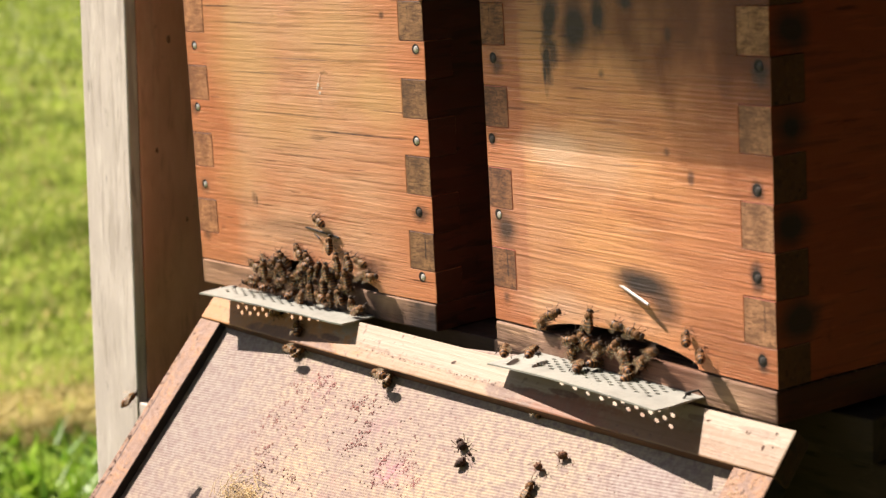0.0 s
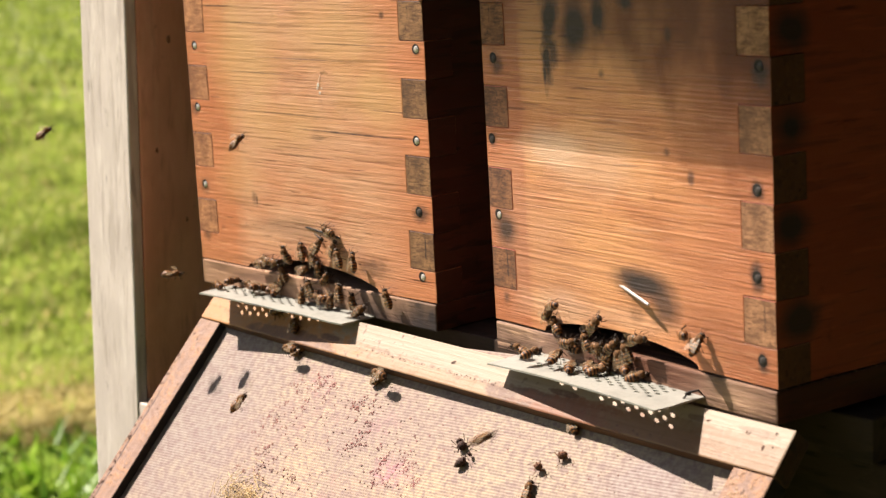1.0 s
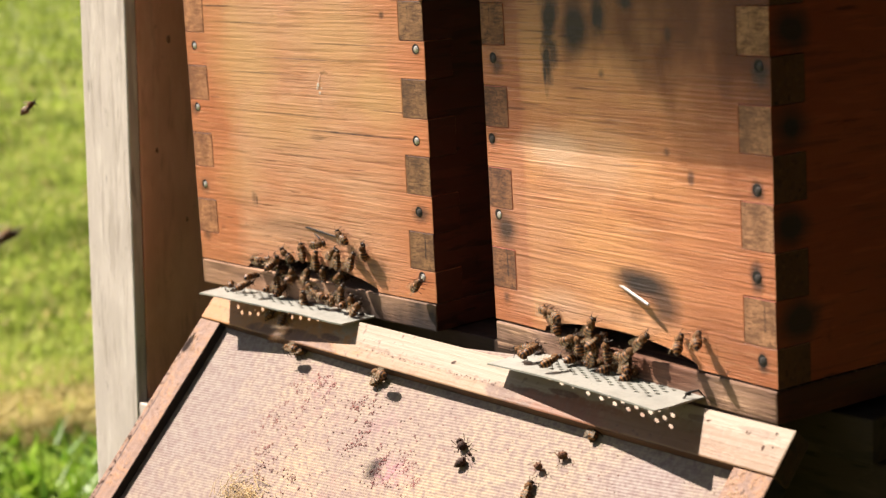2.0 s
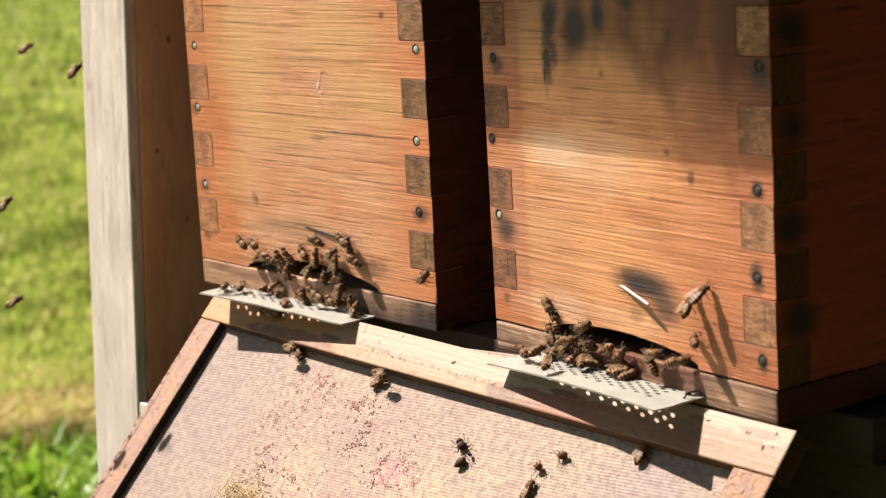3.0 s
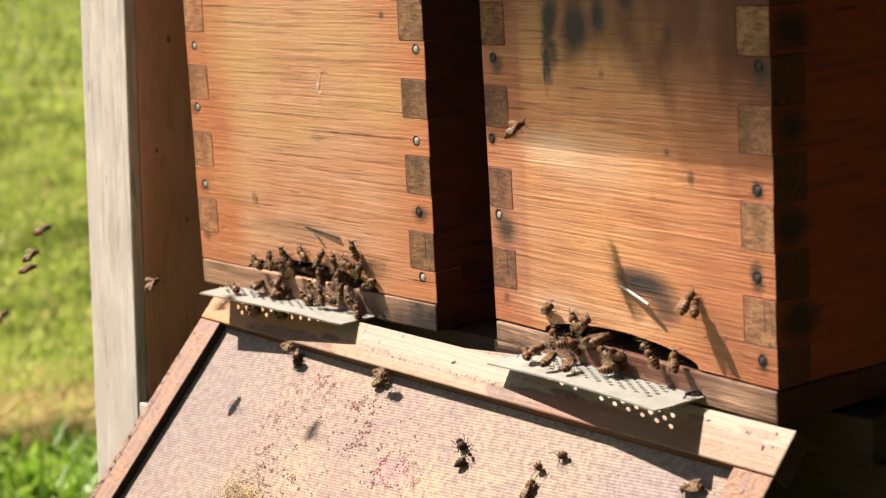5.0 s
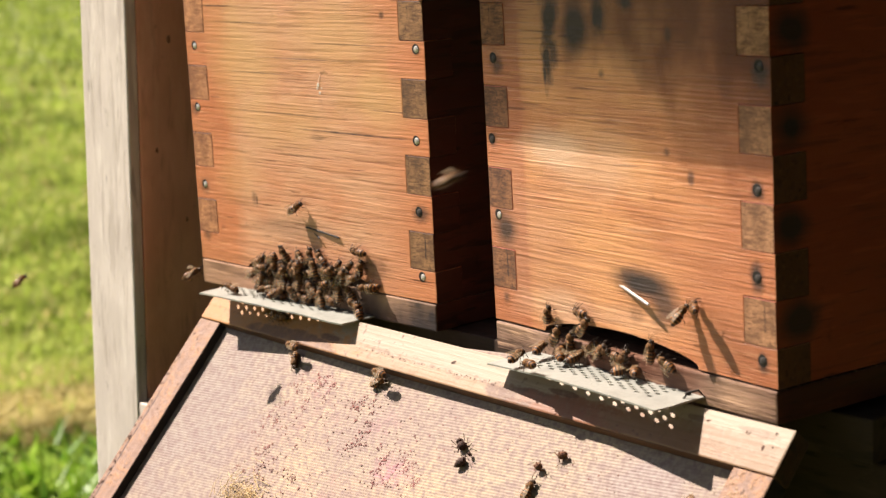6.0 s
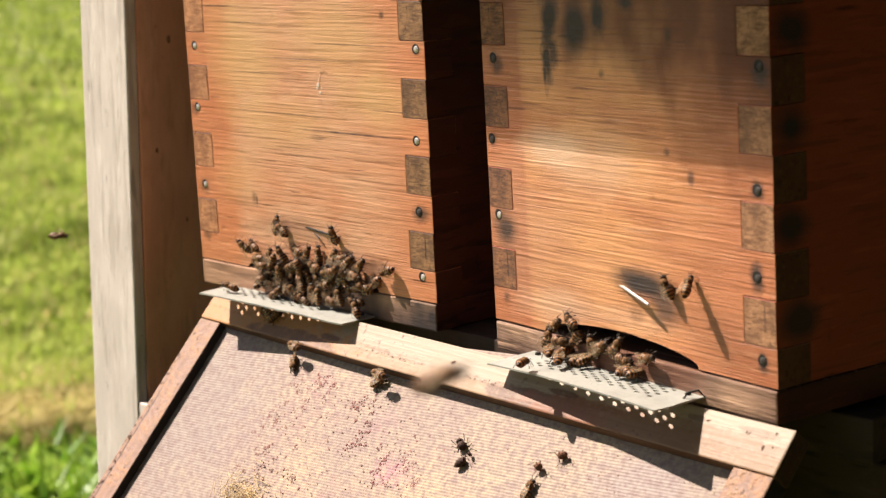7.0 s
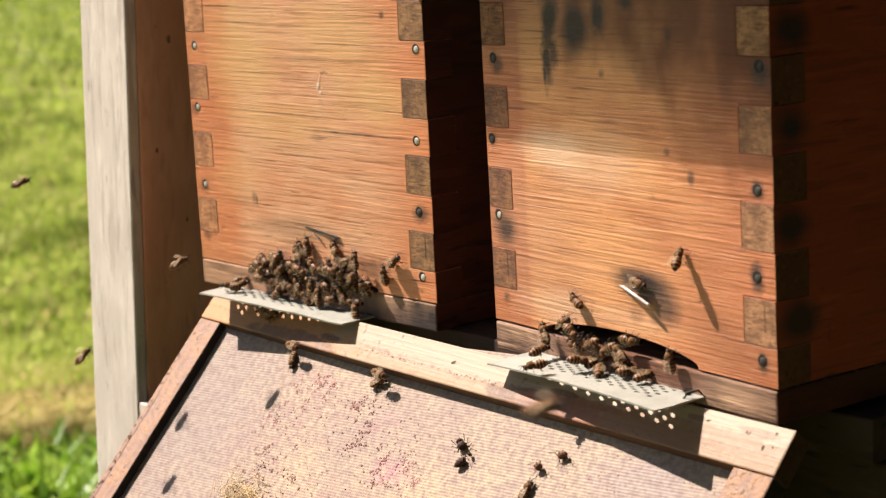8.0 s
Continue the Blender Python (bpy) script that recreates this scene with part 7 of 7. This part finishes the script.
    fly([(0, -387, -102, 797, 69, 15), (0.5, -387, -102, 797, -116, 27), (0.94, 40, -59, 770, 56, -4), (1, 44, -53, 769, 56, -4), (1.06, 47, -48, 769, 56, -4), (1.5, -387, -102, 797, -116, 27), (2.94, -59, -113, 810, 69, 40), (3, -57, -108, 814, 69, 40), (3.06, -56, -103, 818, 69, 40), (3.44, -53, -119, 765, 69, 35), (3.5, -51, -113, 768, 69, 35), (3.56, -49, -108, 772, 69, 35), (3.94, 79, -103, 743, 64, 25), (4, 82, -98, 745, 64, 25), (4.06, 85, -93, 748, 64, 25), (4.44, 22, -85, 777, 62, 20), (4.5, 25, -79, 780, 62, 20), (4.56, 28, -74, 782, 62, 20), (6, -387, -102, 797, 69, 15), (6.5, -387, -102, 797, -116, 27), (7, -387, -102, 797, 69, 15), (7.5, -387, -102, 797, -116, 27), (7.94, 21, -111, 721, 71, 39), (8, 22, -107, 725, 71, 39)])
    fly([(0, -390, -124, 760, 71, 15), (0.44, 322, -226, 955, 57, 17), (0.5, 326, -221, 957, 57, 17), (0.56, 329, -216, 958, 57, 17), (0.94, 98, -38, 851, 63, 40), (1, 100, -34, 856, 63, 40), (1.06, 102, -31, 861, 63, 40), (1.5, -390, -124, 760, -116, 27), (2.94, -50, -119, 748, 67, 24), (3, -47, -114, 751, 67, 24), (3.06, -45, -108, 754, 67, 24), (3.5, -390, -124, 760, -116, 27), (4, -390, -124, 760, 71, 15), (4.44, -24, -97, 699, 72, 39), (4.5, -22, -92, 703, 72, 39), (4.56, -21, -87, 707, 72, 39), (6, -390, -124, 760, 71, 15), (6.5, -390, -124, 760, -116, 27), (7, -390, -124, 760, 71, 15), (7.5, -390, -124, 760, -116, 27), (8, -390, -124, 760, 71, 15)])
    fly([(0, 288, 6, 765, 60, 40), (0.06, 290, 10, 769, 60, 40), (0.5, -391, -146, 723, -116, 28), (0.94, 355, -89, 729, 52, 17), (1, 359, -84, 731, 52, 17), (1.06, 363, -79, 733, 52, 17), (1.44, 351, -82, 754, 60, 40), (1.5, 354, -78, 758, 60, 40), (1.56, 356, -73, 762, 60, 40), (3, -391, -146, 723, 72, 14), (3.44, 464, -53, 737, 46, 19), (3.5, 469, -48, 740, 46, 19), (3.56, 473, -44, 742, 46, 19), (3.94, 272, -15, 755, 62, 40), (4, 274, -11, 759, 62, 40), (4.06, 276, -7, 764, 62, 40), (4.44, 264, -68, 760, 62, 40), (4.5, 267, -64, 764, 62, 40), (4.56, 269, -59, 769, 62, 40), (6, -391, -146, 723, 72, 14), (6.44, 254, -31, 766, 58, 36), (6.5, 256, -26, 770, 58, 36), (6.56, 259, -22, 774, 58, 36), (6.94, 682, -404, 886, 53, 17), (7, 685, -400, 887, 53, 17), (7.06, 688, -396, 888, 53, 17), (7.44, 320, -79, 868, 60, 40), (7.5, 322, -76, 874, 60, 40), (7.56, 324, -73, 879, 60, 40), (7.94, 590, -281, 833, 47, 8), (8, 594, -276, 834, 47, 8)], 3.0)
    fly([(0, -392, -168, 687, 73, 13), (0.5, -392, -168, 687, -116, 28), (1, -392, -168, 687, 73, 13), (1.5, -392, -168, 687, -116, 28), (2.94, -190, -16, 899, 63, 26), (3, -187, -10, 901, 63, 26), (3.06, -185, -5, 904, 63, 26), (3.44, 32, -58, 808, 64, 35), (3.5, 34, -54, 812, 64, 35), (3.56, 36, -49, 816, 64, 35), (4, -392, -168, 687, 73, 13), (4.44, -33, -79, 774, 62, 15), (4.5, -30, -73, 776, 62, 15), (4.56, -27, -67, 777, 62, 15), (6, -392, -168, 687, 73, 13), (6.44, 640, -490, 914, 62, 16), (6.5, 644, -481, 916, 62, 16), (6.56, 648, -472, 918, 62, 16), (7, -392, -168, 687, 73, 13), (7.5, -392, -168, 687, -116, 28), (8, -392, -168, 687, 73, 13)])
    fly([(0, -391, -190, 651, 74, 13), (0.5, -391, -190, 651, -117, 29), (1, -391, -190, 651, 74, 13), (1.44, 640, -476, 948, 62, 16), (1.5, 642, -472, 949, 62, 16), (1.56, 644, -468, 950, 62, 16), (3, -391, -190, 651, 74, 13), (3.5, -391, -190, 651, -117, 29), (4, -391, -190, 651, 74, 13), (4.44, 279, -5, 862, 55, 40), (4.5, 282, -2, 866, 55, 40), (4.56, 285, 2, 871, 55, 40), (5.94, 435, -176, 878, 50, 17), (6, 439, -171, 880, 50, 17), (6.06, 443, -167, 882, 50, 17), (6.44, 293, -30, 885, 74, 40), (6.5, 294, -29, 892, 74, 40), (6.56, 294, -27, 898, 74, 40), (7, -391, -190, 651, 74, 13), (7.5, -391, -190, 651, -117, 29), (8, -391, -190, 651, 74, 13)], 3.0)


motions()
